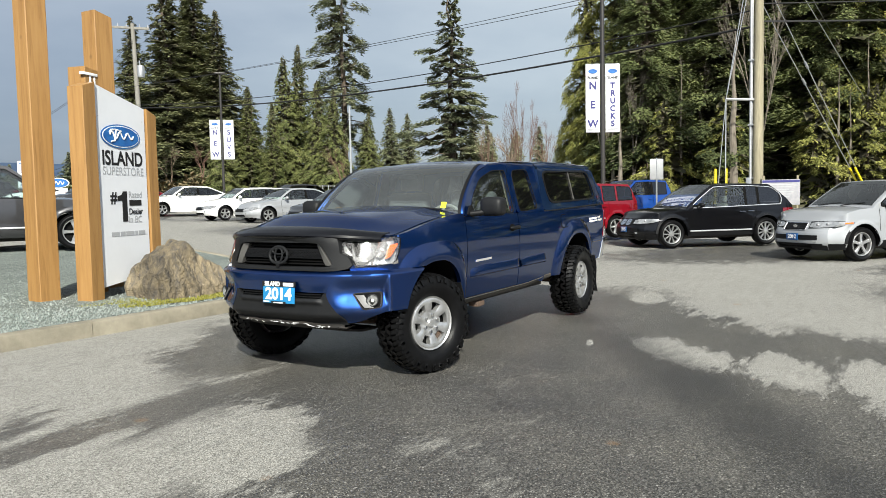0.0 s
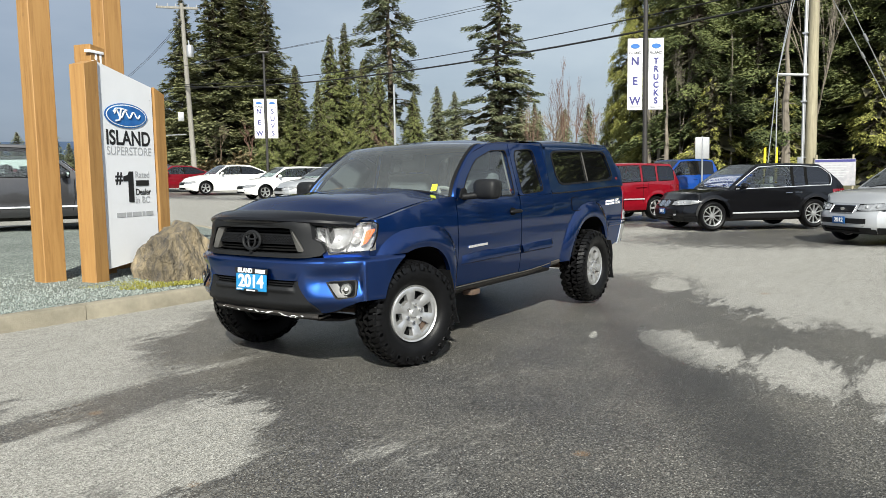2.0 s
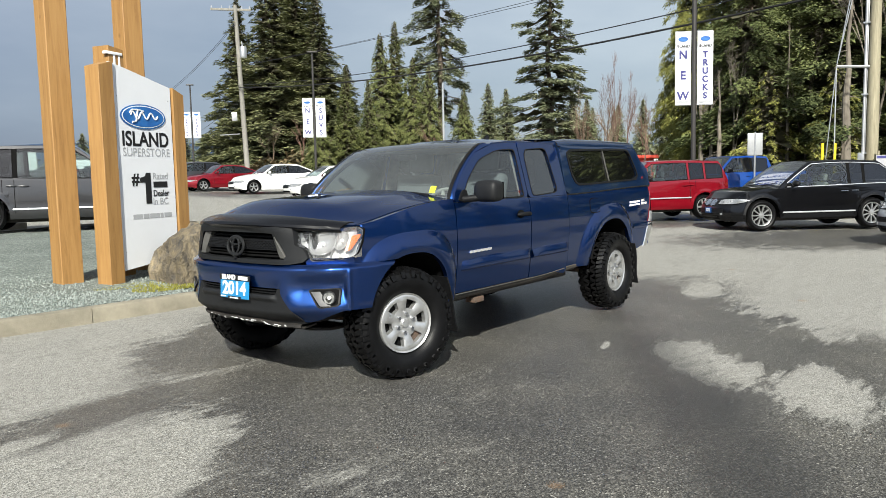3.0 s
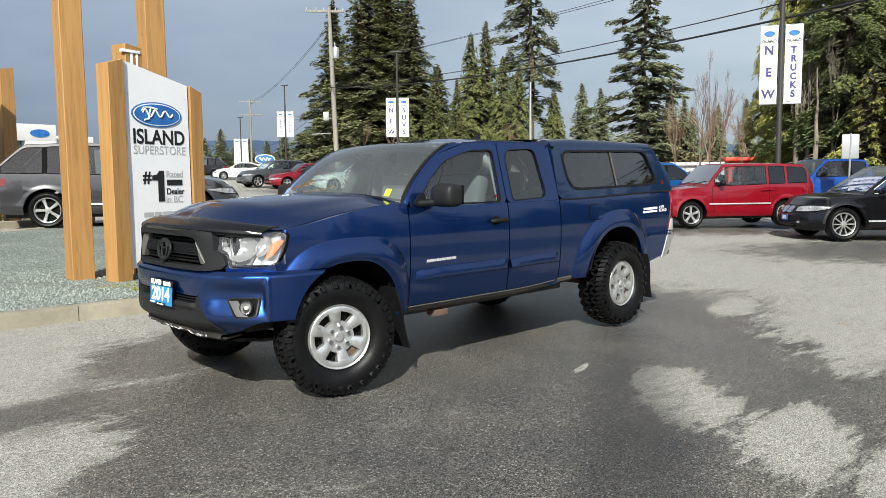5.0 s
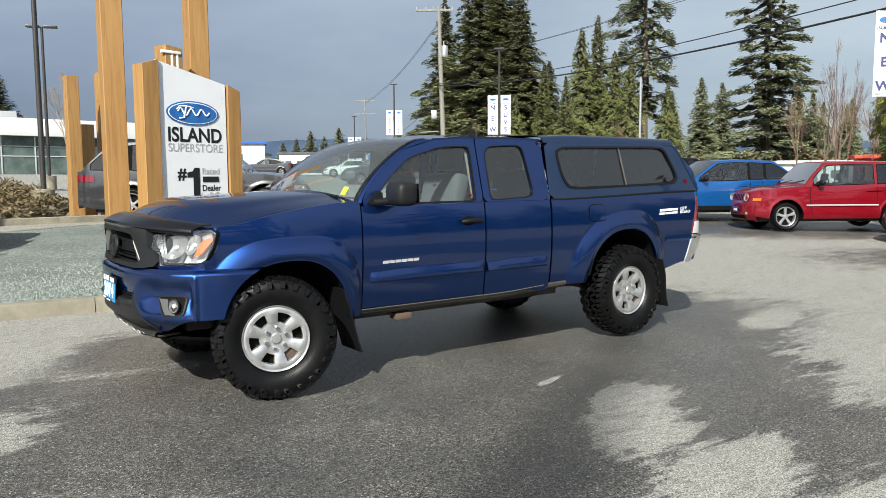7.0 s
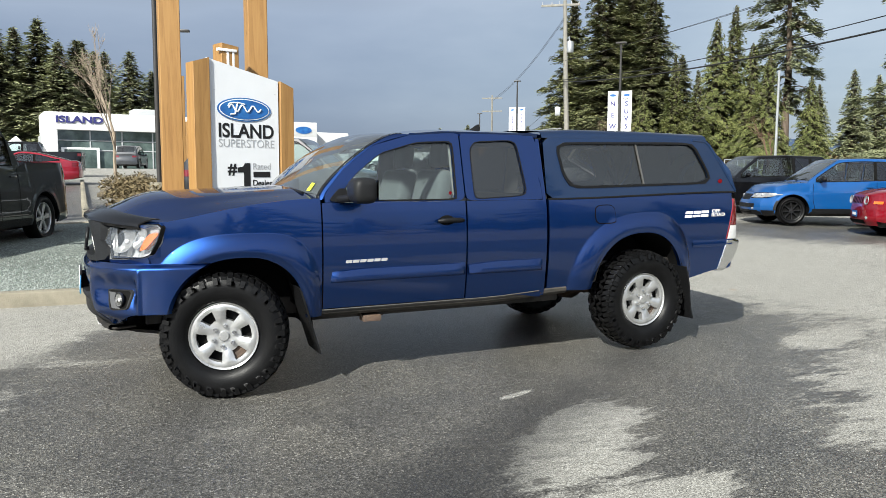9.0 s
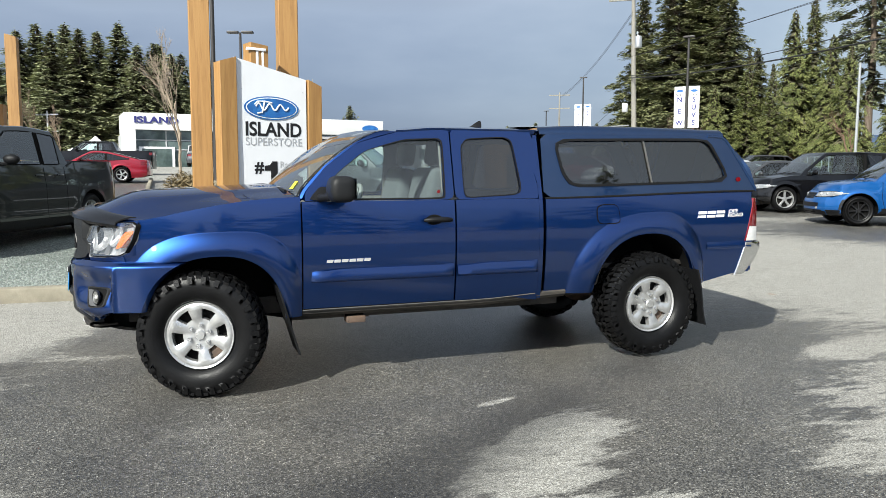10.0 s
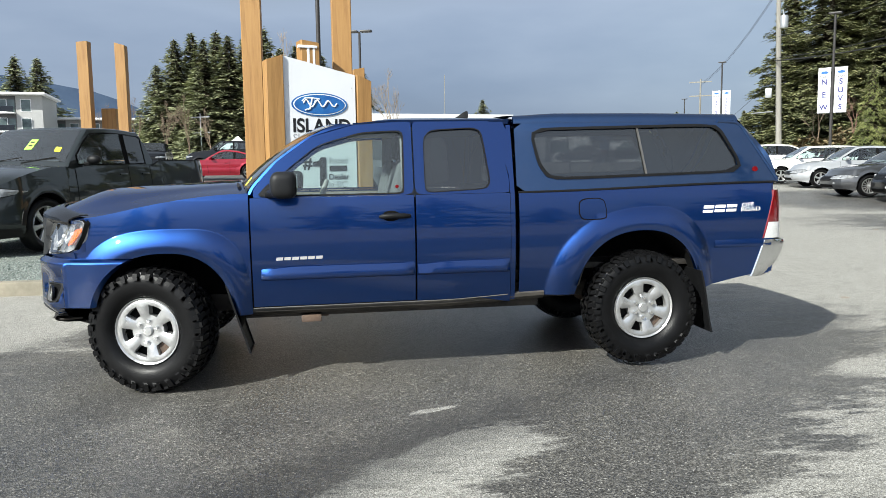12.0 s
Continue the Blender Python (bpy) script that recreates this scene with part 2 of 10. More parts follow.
M = dict(
    blue=flake_paint("metallic blue paint", (0.011, 0.048, 0.195), 0.44, 0.05, dirt=0.01),
    blue_dusty=flake_paint("dusty metallic blue paint", (0.012, 0.048, 0.190), 0.44, 0.06, dirt=0.05),
    cap_blue=flake_paint("canopy blue paint", (0.019, 0.050, 0.132), 0.58, 0.15, dirt=0.05),
    black_paint=paint("black paint", (0.0025, 0.0025, 0.003), coat=0.65, dirt=0.004),
    red_paint=paint("red paint", (0.165, 0.003, 0.009), metal=0.2),
    ruby_paint=paint("ruby paint", (0.24, 0.010, 0.022), metal=0.4),
    silver_paint=paint("silver paint", (0.33, 0.34, 0.352), metal=0.3, rough=0.38),
    white_paint=paint("white paint", (0.78, 0.78, 0.75), rough=0.4),
    grey_paint=paint("grey paint", (0.060, 0.062, 0.066), metal=0.5),
    gunmetal_paint=paint("gunmetal paint", (0.040, 0.040, 0.042), metal=0.5),
    charcoal_paint=paint("charcoal paint", (0.018, 0.022, 0.022), metal=0.4),
    sky_paint=paint("bright blue paint", (0.006, 0.072, 0.24), metal=0.4),
    truck_blue=paint("royal blue paint", (0.006, 0.045, 0.22), metal=0.2),
    trim=mat("black trim", (0.007, 0.0072, 0.008), 0.5, spec=0.25, grain=0.35, scale=30, bump=0.15, bscale=300),
    trim_grey=mat("charcoal trim", (0.0125, 0.013, 0.014), 0.5, spec=0.25, grain=0.25, scale=14, bump=0.1, bscale=250),
    trim_sheen=mat("satin grey trim", (0.13, 0.127, 0.12), 0.4, metal=0.4, grain=0.2, scale=14),
    smoked=mat("smoked plastic", (0.006, 0.006, 0.007), 0.22, spec=0.4, grain=0.3, scale=9, rvar=0.1),
    pocket_grey=mat("mid grey plastic", (0.075, 0.075, 0.076), 0.45, grain=0.2, scale=14),
    liner=mat("wheel arch liner", (0.005, 0.005, 0.005), 0.9, spec=0.15, grain=0.4, scale=20),
    rubber=mat("tyre rubber", (0.0048, 0.0048, 0.0052), 0.42, spec=0.22, grain=0.5, scale=14, bump=0.1, bscale=120, rvar=0.15),
    alloy=mat("silver alloy", (0.56, 0.56, 0.555), 0.30, metal=0.75, grain=0.25, scale=18, rvar=0.08),
    dark_alloy=mat("black alloy", (0.015, 0.015, 0.016), 0.3, metal=0.3),
    chrome=mat("chrome", (0.72, 0.73, 0.74), 0.10, metal=1.0, grain=0.15, scale=10, rvar=0.05),
    steel=mat("rusty steel", (0.055, 0.042, 0.034), 0.75, color2=(0.12, 0.075, 0.05), scale=12, stains=0.4, bump=0.3, bscale=60),
    frame_black=mat("chassis black", (0.014, 0.013, 0.012), 0.7, color2=(0.05, 0.042, 0.035), scale=8, stains=0.5),
    sill=mat("muddy sill", (0.018, 0.017, 0.016), 0.6, color2=(0.075, 0.066, 0.055), scale=7, stains=0.5, stretch=(0.5, 1, 2)),
    interior=mat("grey interior", (0.22, 0.225, 0.215), 0.75, grain=0.3, scale=20, bump=0.2, bscale=400),
    cloth=mat("seat cloth", (0.095, 0.105, 0.11), 0.9, grain=0.3, scale=60, bump=0.3, bscale=500),
    dash=mat("dashboard", (0.24, 0.25, 0.235), 0.65, grain=0.3, scale=30, bump=0.2, bscale=400),
    clear=glass("clear glass", (0.82, 0.95, 0.925), 0.88, 1.58, 0.016),
    screen_glass=glass("windscreen glass", (0.82, 0.94, 0.915), 0.88, 1.72, 0.075),
    tint=glass("tinted glass", (0.44, 0.46, 0.47), 0.5, 1.66, 0.008),
    dark_glass=glass("dark glass", (0.30, 0.32, 0.34), 0.4, 1.50),
    car_glass=glass("parked car glass", (0.80, 0.92, 0.90), 0.80, 1.52, 0.01),
    car_screen=glass("parked car windscreen", (0.80, 0.92, 0.90), 0.80, 1.60, 0.03),
    cloth_dark=mat("dark seat cloth", (0.045, 0.046, 0.048), 0.9, grain=0.3, scale=60),
    cloth_pale=mat("pale seat cloth", (0.20, 0.19, 0.17), 0.9, grain=0.3, scale=60),
    lens=glass("lamp lens", (1, 1, 1), 0.93, film=0.03),
    lamp_bowl=mat("bright lamp bowl", (0.54, 0.55, 0.555), 0.28, metal=0.5, color2=(0.26, 0.265, 0.27), scale=13, rvar=0.12, stretch=(1, 1.6, 0.8)),
    car_lamp=mat("parked car lamp", (0.40, 0.41, 0.42), 0.12, metal=0.3, coat=1.0, color2=(0.16, 0.165, 0.17), scale=9),
    reflector=mat("lamp reflector", (0.46, 0.465, 0.47), 0.24, metal=0.65, grain=0.3, scale=30, rvar=0.06),
    amber=mat("amber lens", (0.72, 0.13, 0.010), 0.15, coat=1.0, grain=0.2, scale=60),
    red_lens=mat("red lens", (0.15, 0.003, 0.007), 0.12, coat=1.0, grain=0.3, scale=60),
    white_lens=mat("clear lens", (0.68, 0.68, 0.67), 0.12, coat=1.0, grain=0.2, scale=50),
    white_print=mat("white print", (0.80, 0.80, 0.80), 0.5, grain=0.06, scale=12),
    sticker=mat("yellow sticker", (0.75, 0.78, 0.04), 0.5, grain=0.1, scale=30),
    green_paper=mat("lime paper", (0.35, 0.80, 0.10), 0.6, grain=0.1, scale=20),
    plate_navy=mat("dark blue plate", (0.012, 0.085, 0.26), 0.4, grain=0.15, scale=20),
    board_print=mat("printed notice", (0.24, 0.24, 0.26), 0.6, color2=(0.34, 0.33, 0.34), scale=6),
    sign_back=mat("bare aluminium sign back", (0.33, 0.335, 0.34), 0.45, metal=0.3, grain=0.15, scale=6),
    plate_blue=mat("blue plate", (0.016, 0.21, 0.46), 0.4, grain=0.15, scale=20),
    badge=mat("silver badge", (0.72, 0.73, 0.74), 0.25, metal=0.6, grain=0.1, scale=30),
    sign_white=mat("white sign panel", (0.69, 0.70, 0.72), 0.45, grain=0.05, scale=3, stains=0.05, stretch=(1, 1, 0.3)),
    sign_black=mat("black letters", (0.010, 0.010, 0.011), 0.5, grain=0.2, scale=20),
    sign_grey=mat("grey letters", (0.36, 0.37, 0.38), 0.5, grain=0.1, scale=20),
    sign_oval=mat("blue oval", (0.014, 0.075, 0.27), 0.35, color2=(0.03, 0.16, 0.42), scale=2.5),
    sign_navy=mat("navy letters", (0.035, 0.035, 0.16), 0.5, grain=0.2, scale=20),
    banner=mat("white banner fabric", (0.76, 0.77, 0.80), 0.8, grain=0.08, scale=5, stains=0.1),
    pole=mat("dark painted pole", (0.035, 0.032, 0.030), 0.45, grain=0.3, scale=12),
    wpole_grey=mat("weathered grey timber", (0.25, 0.24, 0.21), 0.85, color2=(0.16, 0.15, 0.13), scale=6, stains=0.25, stretch=(3, 3, 0.25)),
    wpole=mat("pale timber pole", (0.34, 0.305, 0.21), 0.85, color2=(0.22, 0.195, 0.13), scale=6, stains=0.25, stretch=(3, 3, 0.25), bump=0.3, bscale=30),
    galv=mat("galvanised steel", (0.45, 0.46, 0.47), 0.4, metal=0.7, grain=0.2, scale=15),
    cable=mat("black cable", (0.012, 0.012, 0.012), 0.6, grain=0.2, scale=5),
    yellow=mat("yellow guy guard", (0.75, 0.60, 0.02), 0.5, grain=0.15, scale=10),
    bark=mat("bark", (0.085, 0.062, 0.045), 0.95, color2=(0.17, 0.135, 0.105), scale=5, stains=0.4, stretch=(2, 2, 0.35), bump=0.8, bscale=16),
    pale_bark=mat("pale bark", (0.24, 0.21, 0.17), 0.95, color2=(0.13, 0.11, 0.085), scale=5, stains=0.4, stretch=(2, 2, 0.3), bump=0.6, bscale=18),
    twig=mat("bare twigs", (0.21, 0.155, 0.11), 0.9, grain=0.4, scale=4, vary=0.2),
    pale_twig=mat("pale twigs", (0.30, 0.24, 0.18), 0.9, grain=0.3, scale=4),
    red_twig=mat("reddish twigs", (0.15, 0.085, 0.062), 0.9, grain=0.4, scale=4),
    concrete=mat("concrete", (0.30, 0.270, 0.205), 0.85, color2=(0.20, 0.180, 0.136), scale=5, stains=0.35, bump=0.35, bscale=90),
    rock=mat("boulder", (0.26, 0.208, 0.130), 0.9, color2=(0.060, 0.056, 0.053), scale=9.5, stains=0.65, bump=1.0, bscale=26, stretch=(1.3, 1.1, 0.5)),
    moss=mat("moss", (0.20, 0.19, 0.03), 0.95, color2=(0.32, 0.27, 0.05), scale=18, bump=0.6, bscale=120),
    building=mat("white cladding", (0.62, 0.62, 0.615), 0.5, grain=0.05, scale=2, stains=0.06),
    glazing=mat("shop glazing", (0.03, 0.045, 0.045), 0.04, spec=0.9, color2=(0.12, 0.16, 0.15), scale=0.5),
    mullion=mat("grey mullion", (0.40, 0.41, 0.42), 0.5, grain=0.1, scale=8),
    wall_grey=mat("grey render", (0.42, 0.42, 0.41), 0.8, grain=0.12, scale=3),
    roof_dark=mat("dark roofing", (0.10, 0.10, 0.105), 0.8, grain=0.2, scale=4),
    # the blue of haze over the far forest is put into this colour
    hill=mat("hazy forested hill", (0.040, 0.060, 0.100), 1.0, color2=(0.056, 0.080, 0.122), scale=0.02, spec=0.0),
    tarp=mat("blue tarp", (0.03, 0.12, 0.45), 0.5, grain=0.2, scale=4),
    orange=mat("orange red sheet", (0.60, 0.07, 0.04), 0.6, grain=0.15, scale=4),
)


def wood_mat():
    """Oiled timber: warm, long grain, knots and drying cracks."""
    m = bpy.data.materials.new("oiled cedar")
    m.use_nodes = True
    n, l = m.node_tree.nodes, m.node_tree.links
    b = n["Principled BSDF"]
    b.inputs["Roughness"].default_value = 0.6
    tc = n.new("ShaderNodeTexCoord")
    mp = n.new("ShaderNodeMapping")
    mp.inputs["Scale"].default_value = (9, 9, 0.55)
    l.new(tc.outputs["Object"], mp.inputs[0])
    nz = n.new("ShaderNodeTexNoise")
    nz.inputs["Scale"].default_value = 2.2
    nz.inputs["Detail"].default_value = 8
    nz.inputs["Roughness"].default_value = 0.7
    nz.inputs["Distortion"].default_value = 0.6
    l.new(mp.outputs[0], nz.inputs["Vector"])
    rp = n.new("ShaderNodeValToRGB")
    rp.color_ramp.elements[0].position, rp.color_ramp.elements[0].color = 0.26, (0.190, 0.092, 0.027, 1)
    rp.color_ramp.elements[1].position, rp.color_ramp.elements[1].color = 0.70, (0.345, 0.192, 0.064, 1)
    e = rp.color_ramp.elements.new(0.48)
    e.color = (0.295, 0.157, 0.049, 1)
    l.new(nz.outputs["Fac"], rp.inputs[0])
    kn = n.new("ShaderNodeTexVoronoi")
    kn.inputs["Scale"].default_value = 2.2
    l.new(tc.outputs["Object"], kn.inputs["Vector"])
    kr = n.new("ShaderNodeMapRange")
    kr.inputs[1].default_value, kr.inputs[2].default_value = 0.03, 0.10
    kr.inputs[3].default_value, kr.inputs[4].default_value = 0.45, 1.0
    l.new(kn.outputs["Distance"], kr.inputs[0])
    mul = n.new("ShaderNodeVectorMath")
    mul.operation = "SCALE"
    l.new(rp.outputs[0], mul.inputs[0])
    l.new(kr.outputs[0], mul.inputs["Scale"])
    l.new(mul.outputs[0], b.inputs["Base Color"])
    bp = n.new("ShaderNodeBump")
    bp.inputs["Strength"].default_value = 0.3
    bp.inputs["Distance"].default_value = 0.01
    l.new(nz.outputs["Fac"], bp.inputs["Height"])
    l.new(bp.outputs[0], b.inputs["Normal"])
    return m


M["wood"] = wood_mat()


def leaf_mat(name, a, b_, rough=0.75):
    """Needles: colour changes from clump to clump."""
    m = bpy.data.materials.new(name)
    m.use_nodes = True
    n, l = m.node_tree.nodes, m.node_tree.links
    b = n["Principled BSDF"]
    b.inputs["Roughness"].default_value = rough
    b.inputs["Specular IOR Level"].default_value = 0.2
    g_ = n.new("ShaderNodeNewGeometry")
    tc = n.new("ShaderNodeTexCoord")
    nz = n.new("ShaderNodeTexNoise")
    nz.inputs["Scale"].default_value = 0.35
    nz.inputs["Detail"].default_value = 3
    l.new(tc.outputs["Object"], nz.inputs["Vector"])
    ad = n.new("ShaderNodeMath")
    ad.operation = "MULTIPLY_ADD"
    ad.inputs[1].default_value = 0.5
    l.new(g_.outputs["Random Per Island"], ad.inputs[0])
    l.new(nz.outputs["Fac"], ad.inputs[2])
    rp = n.new("ShaderNodeValToRGB")
    rp.color_ramp.elements[0].position, rp.color_ramp.elements[1].position = 0.35, 1.0
    rp.color_ramp.elements[0].color, rp.color_ramp.elements[1].color = (*a, 1), (*b_, 1)
    l.new(ad.outputs[0], rp.inputs[0])
    l.new(rp.outputs[0], b.inputs["Base Color"])
    return m


M["fir"] = leaf_mat("fir needles", (0.040, 0.054, 0.026), (0.235, 0.240, 0.115))
M["cedar"] = leaf_mat("cedar fronds", (0.045, 0.064, 0.022), (0.210, 0.222, 0.080))
M["fir_blue"] = leaf_mat("blue green needles", (0.042, 0.056, 0.037), (0.230, 0.245, 0.135))
# paler copy of the fir needles; the far crowns' light is put into the colour
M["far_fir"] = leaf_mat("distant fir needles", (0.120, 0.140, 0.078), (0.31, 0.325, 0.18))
M["wood_fir"] = leaf_mat("dark fir needles", (0.030, 0.046, 0.020), (0.165, 0.185, 0.070))
M["wood_cedar"] = leaf_mat("hanging cedar fronds", (0.050, 0.066, 0.018), (0.33, 0.32, 0.088))
# inner twigs of the crowns; their dark colour stands in for shade between boughs
M["core_shade"] = mat("shaded inner twigs", (0.090, 0.080, 0.045), 0.95, color2=(0.050, 0.052, 0.026), scale=3)
M["scrub"] = leaf_mat("scrub leaves", (0.075, 0.060, 0.032), (0.20, 0.155, 0.085))


def ground_mat():
    """Worn asphalt, dark where it is still wet and pale where it has dried."""
    m = bpy.data.materials.new("asphalt")
    m.use_nodes = True
    n, l = m.node_tree.nodes, m.node_tree.links
    b = n["Principled BSDF"]
    tc = n.new("ShaderNodeTexCoord")
    sep = n.new("ShaderNodeSeparateXYZ")
    warp = n.new("ShaderNodeTexNoise")
    warp.inputs["Scale"].default_value = 2.6
    warp.inputs["Detail"].default_value = 7
    warp.inputs["Roughness"].default_value = 0.62
    mpw = n.new("ShaderNodeMapping")
    mpw.inputs["Rotation"].default_value = (0, 0, radians(-33))
    mpw.inputs["Scale"].default_value = (0.45, 1.5, 1)
    l.new(tc.outputs["Object"], mpw.inputs[0])
    l.new(mpw.outputs[0], warp.inputs["Vector"])

    streak = n.new("ShaderNodeTexNoise")
    streak.inputs["Scale"].default_value = 9.0
    streak.inputs["Detail"].default_value = 8
    streak.inputs["Roughness"].default_value = 0.75
    l.new(mpw.outputs[0], streak.inputs["Vector"])

    def math(op, a, b2=None, c=None, clamp=False):
        k = n.new("ShaderNodeMath")
        k.operation, k.use_clamp = op, clamp
        for i, v in enumerate((a, b2, c)):
            if v is None:
                continue
            if isinstance(v, (int, float)):
                k.inputs[i].default_value = v
            else:
                l.new(v, k.inputs[i])
        return k.outputs[0]

    def patch(cx, cy, rx, ry, turn, edge=0.24, fray=0.55):
        """1 inside a tilted oval, 0 outside, frayed by noise."""
        mp = n.new("ShaderNodeMapping")
        mp.vector_type = "TEXTURE"
        mp.inputs["Location"].default_value = (cx, cy, 0)
        mp.inputs["Rotation"].default_value = (0, 0, radians(turn))
        mp.inputs["Scale"].default_value = (rx, ry, 1000)
        l.new(tc.outputs["Object"], mp.inputs[0])
        ln = n.new("ShaderNodeVectorMath")
        ln.operation = "LENGTH"
        l.new(mp.outputs[0], ln.inputs[0])
        d = math("ADD", ln.outputs["Value"], math("ADD", math("MULTIPLY", math("SUBTRACT", warp.outputs["Fac"], 0.5), 1.9 * fray), math("MULTIPLY", math("SUBTRACT", streak.outputs["Fac"], 0.5), 2.0 * fray)))
        mr = n.new("ShaderNodeMapRange")
        mr.interpolation_type = "SMOOTHSTEP"
        mr.inputs[1].default_value, mr.inputs[2].default_value = 1 - edge, 1 + edge
        mr.inputs[3].default_value, mr.inputs[4].default_value = 1, 0
        l.new(d, mr.inputs[0])
        return mr.outputs[0]

    # wet zones on a dry yard
    wet = None
    for args in ((0.4, -3.4, 3.6, 2.6, 20), (2.6, -0.6, 3.2, 2.2, 10), (4.6, -6.6, 5.5, 3.0, 0), (-1.6, -4.6, 2.6, 2.2, 0), (1.7, 1.2, 3.4, 1.2, 0), (3.3, -2.2, 1.5, 0.7, 40),
                 (-0.2, 1.1, 1.0, 0.55, 30), (-0.75, -0.75, 1.5, 1.15, 30), (-2.3, 0.75, 0.8, 0.2, 25), (-1.9, 0.12, 1.3, 0.30, 5), (-2.6, -1.9, 1.2, 0.9, 20),
                 (14.6, -1.7, 4.8, 2.5, -38), (16.3, 5.8, 5.4, 3.0, -30), (17.4, 14.0, 5.0, 4.0, 10), (22, 25, 4.5, 8, 15), (12, -5.5, 3.0, 1.2, -30), (-3.4, 26, 2.9, 13, 0), (-1.8, 17, 1.6, 5, 0)):
        p = patch(*args)
        wet = p if wet is None else math("MAXIMUM", wet, p)
    dry = None
    for args in ((1.55, -2.45, 0.66, 0.30, 42), (1.20, -3.30, 0.66, 0.28, 19), (0.9, -4.02, 0.85, 0.30, 15), (1.66, -1.58, 0.17, 0.035, 20), (4.85, -3.0, 1.8, 1.25, 20), (3.7, -4.3, 1.2, 0.8, 0), (5.0, -1.15, 0.7, 0.22, 20),
                 (-1.98, -0.80, 0.80, 0.40, 43), (-1.45, 1.40, 1.15, 0.60, 50), (-2.95, -0.20, 0.85, 0.16, 14), (-1.1, 2.1, 1.4, 0.5, 5), (-3.2, 0.9, 0.9, 0.6, 20)):
        p = patch(*args, edge=0.20, fray=1.0)
        dry = p if dry is None else math("MAXIMUM", dry, p)
    wet = math("MULTIPLY", wet, math("SUBTRACT", 1.0, dry), clamp=True)

    # stone chips in the binder
    chips = n.new("ShaderNodeTexVoronoi")
    chips.inputs["Scale"].default_value = 132
    l.new(tc.outputs["Object"], chips.inputs["Vector"])
    fine = n.new("ShaderNodeTexNoise")
    fine.inputs["Scale"].default_value = 140
    fine.inputs["Detail"].default_value = 5
    l.new(tc.outputs["Object"], fine.inputs["Vector"])
    blot = n.new("ShaderNodeTexNoise")
    blot.inputs["Scale"].default_value = 1.1
    blot.inputs["Detail"].default_value = 7
    l.new(tc.outputs["Object"], blot.inputs["Vector"])

    def ramp(fac, stops):
        r = n.new("ShaderNodeValToRGB")
        e = r.color_ramp.elements
        e[0].position, e[0].color = stops[0][0], (*stops[0][1], 1)
        e[1].position, e[1].color = stops[-1][0], (*stops[-1][1], 1)
        for p, c in stops[1:-1]:
            q = e.new(p)
            q.color = (*c, 1)
        l.new(fac, r.inputs[0])
        return r.outputs[0]

    def mixc(f, a, c, kind="MIX"):
        k = n.new("ShaderNodeMixRGB")
        k.blend_type = kind
        if isinstance(f, (int, float)):
            k.inputs[0].default_value = f
        else:
            l.new(f, k.inputs[0])
        for i, v in ((1, a), (2, c)):
            if isinstance(v, tuple):
                k.inputs[i].default_value = (*v, 1)
            else:
                l.new(v, k.inputs[i])
        return k.outputs[0]

    sepc = n.new("ShaderNodeSeparateColor")
    l.new(chips.outputs["Color"], sepc.inputs[0])
    wetc = ramp(sepc.outputs[0], ((0.0, (0.026, 0.0255, 0.024)), (0.50, (0.072, 0.070, 0.064)), (0.80, (0.125, 0.121, 0.110)), (0.95, (0.165, 0.161, 0.146)), (1.0, (0.34, 0.332, 0.30))))
    dryc = ramp(sepc.outputs[0], ((0.0, (0.15, 0.144, 0.127)), (0.5, (0.30, 0.290, 0.260)), (1.0, (0.46, 0.447, 0.406))))
    dryc = mixc(math("MULTIPLY", blot.outputs["Fac"], 0.35), dryc, (0.20, 0.195, 0.18))
    pit = ramp(fine.outputs["Fac"], ((0.34, (0.30, 0.30, 0.30)), (0.50, (1, 1, 1)), (1.0, (1.08, 1.08, 1.08))))
    dryc = mixc(1.0, dryc, pit, "MULTIPLY")
    dryc = mixc(1.0, dryc, ramp(streak.outputs["Fac"], ((0.30, (0.66, 0.66, 0.67)), (0.46, (0.97, 0.97, 0.97)), (0.75, (1.10, 1.10, 1.09)))), "MULTIPLY")
    wetc = mixc(1.0, wetc, ramp(blot.outputs["Fac"], ((0.3, (0.75, 0.75, 0.78)), (0.7, (1.25, 1.22, 1.18)))), "MULTIPLY")
    col = mixc(wet, dryc, wetc)
    # soft dark band painted into the colour in place of a long cast shadow
    band_shade = patch(0.45, -2.80, 2.3, 0.30, 33.5, 0.6)
    col = mixc(math("MULTIPLY", band_shade, 0.6), col, (0.022, 0.022, 0.023))
    # oil-brown leaves of dirt
    spots = n.new("ShaderNodeTexVoronoi")
    spots.inputs["Scale"].default_value = 0.9
    l.new(tc.outputs["Object"], spots.inputs["Vector"])
    sm = math("LESS_THAN", math("ADD", spots.outputs["Distance"], math("MULTIPLY", math("SUBTRACT", fine.outputs["Fac"], 0.5), 0.09)), 0.045)
    col = mixc(math("MULTIPLY", sm, 0.5), col, (0.20, 0.12, 0.06))
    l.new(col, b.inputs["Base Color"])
    ro = n.new("ShaderNodeMapRange")
    ro.inputs[3].default_value, ro.inputs[4].default_value = 0.9, 0.36
    l.new(wet, ro.inputs[0])
    l.new(ro.outputs[0], b.inputs["Roughness"])
    b.inputs["Specular IOR Level"].default_value = 0.35
    h = math("ADD", math("MULTIPLY", chips.outputs["Distance"], 0.8), math("MULTIPLY", fine.outputs["Fac"], 0.7))
    bp = n.new("ShaderNodeBump")
    bp.inputs["Strength"].default_value = 0.55
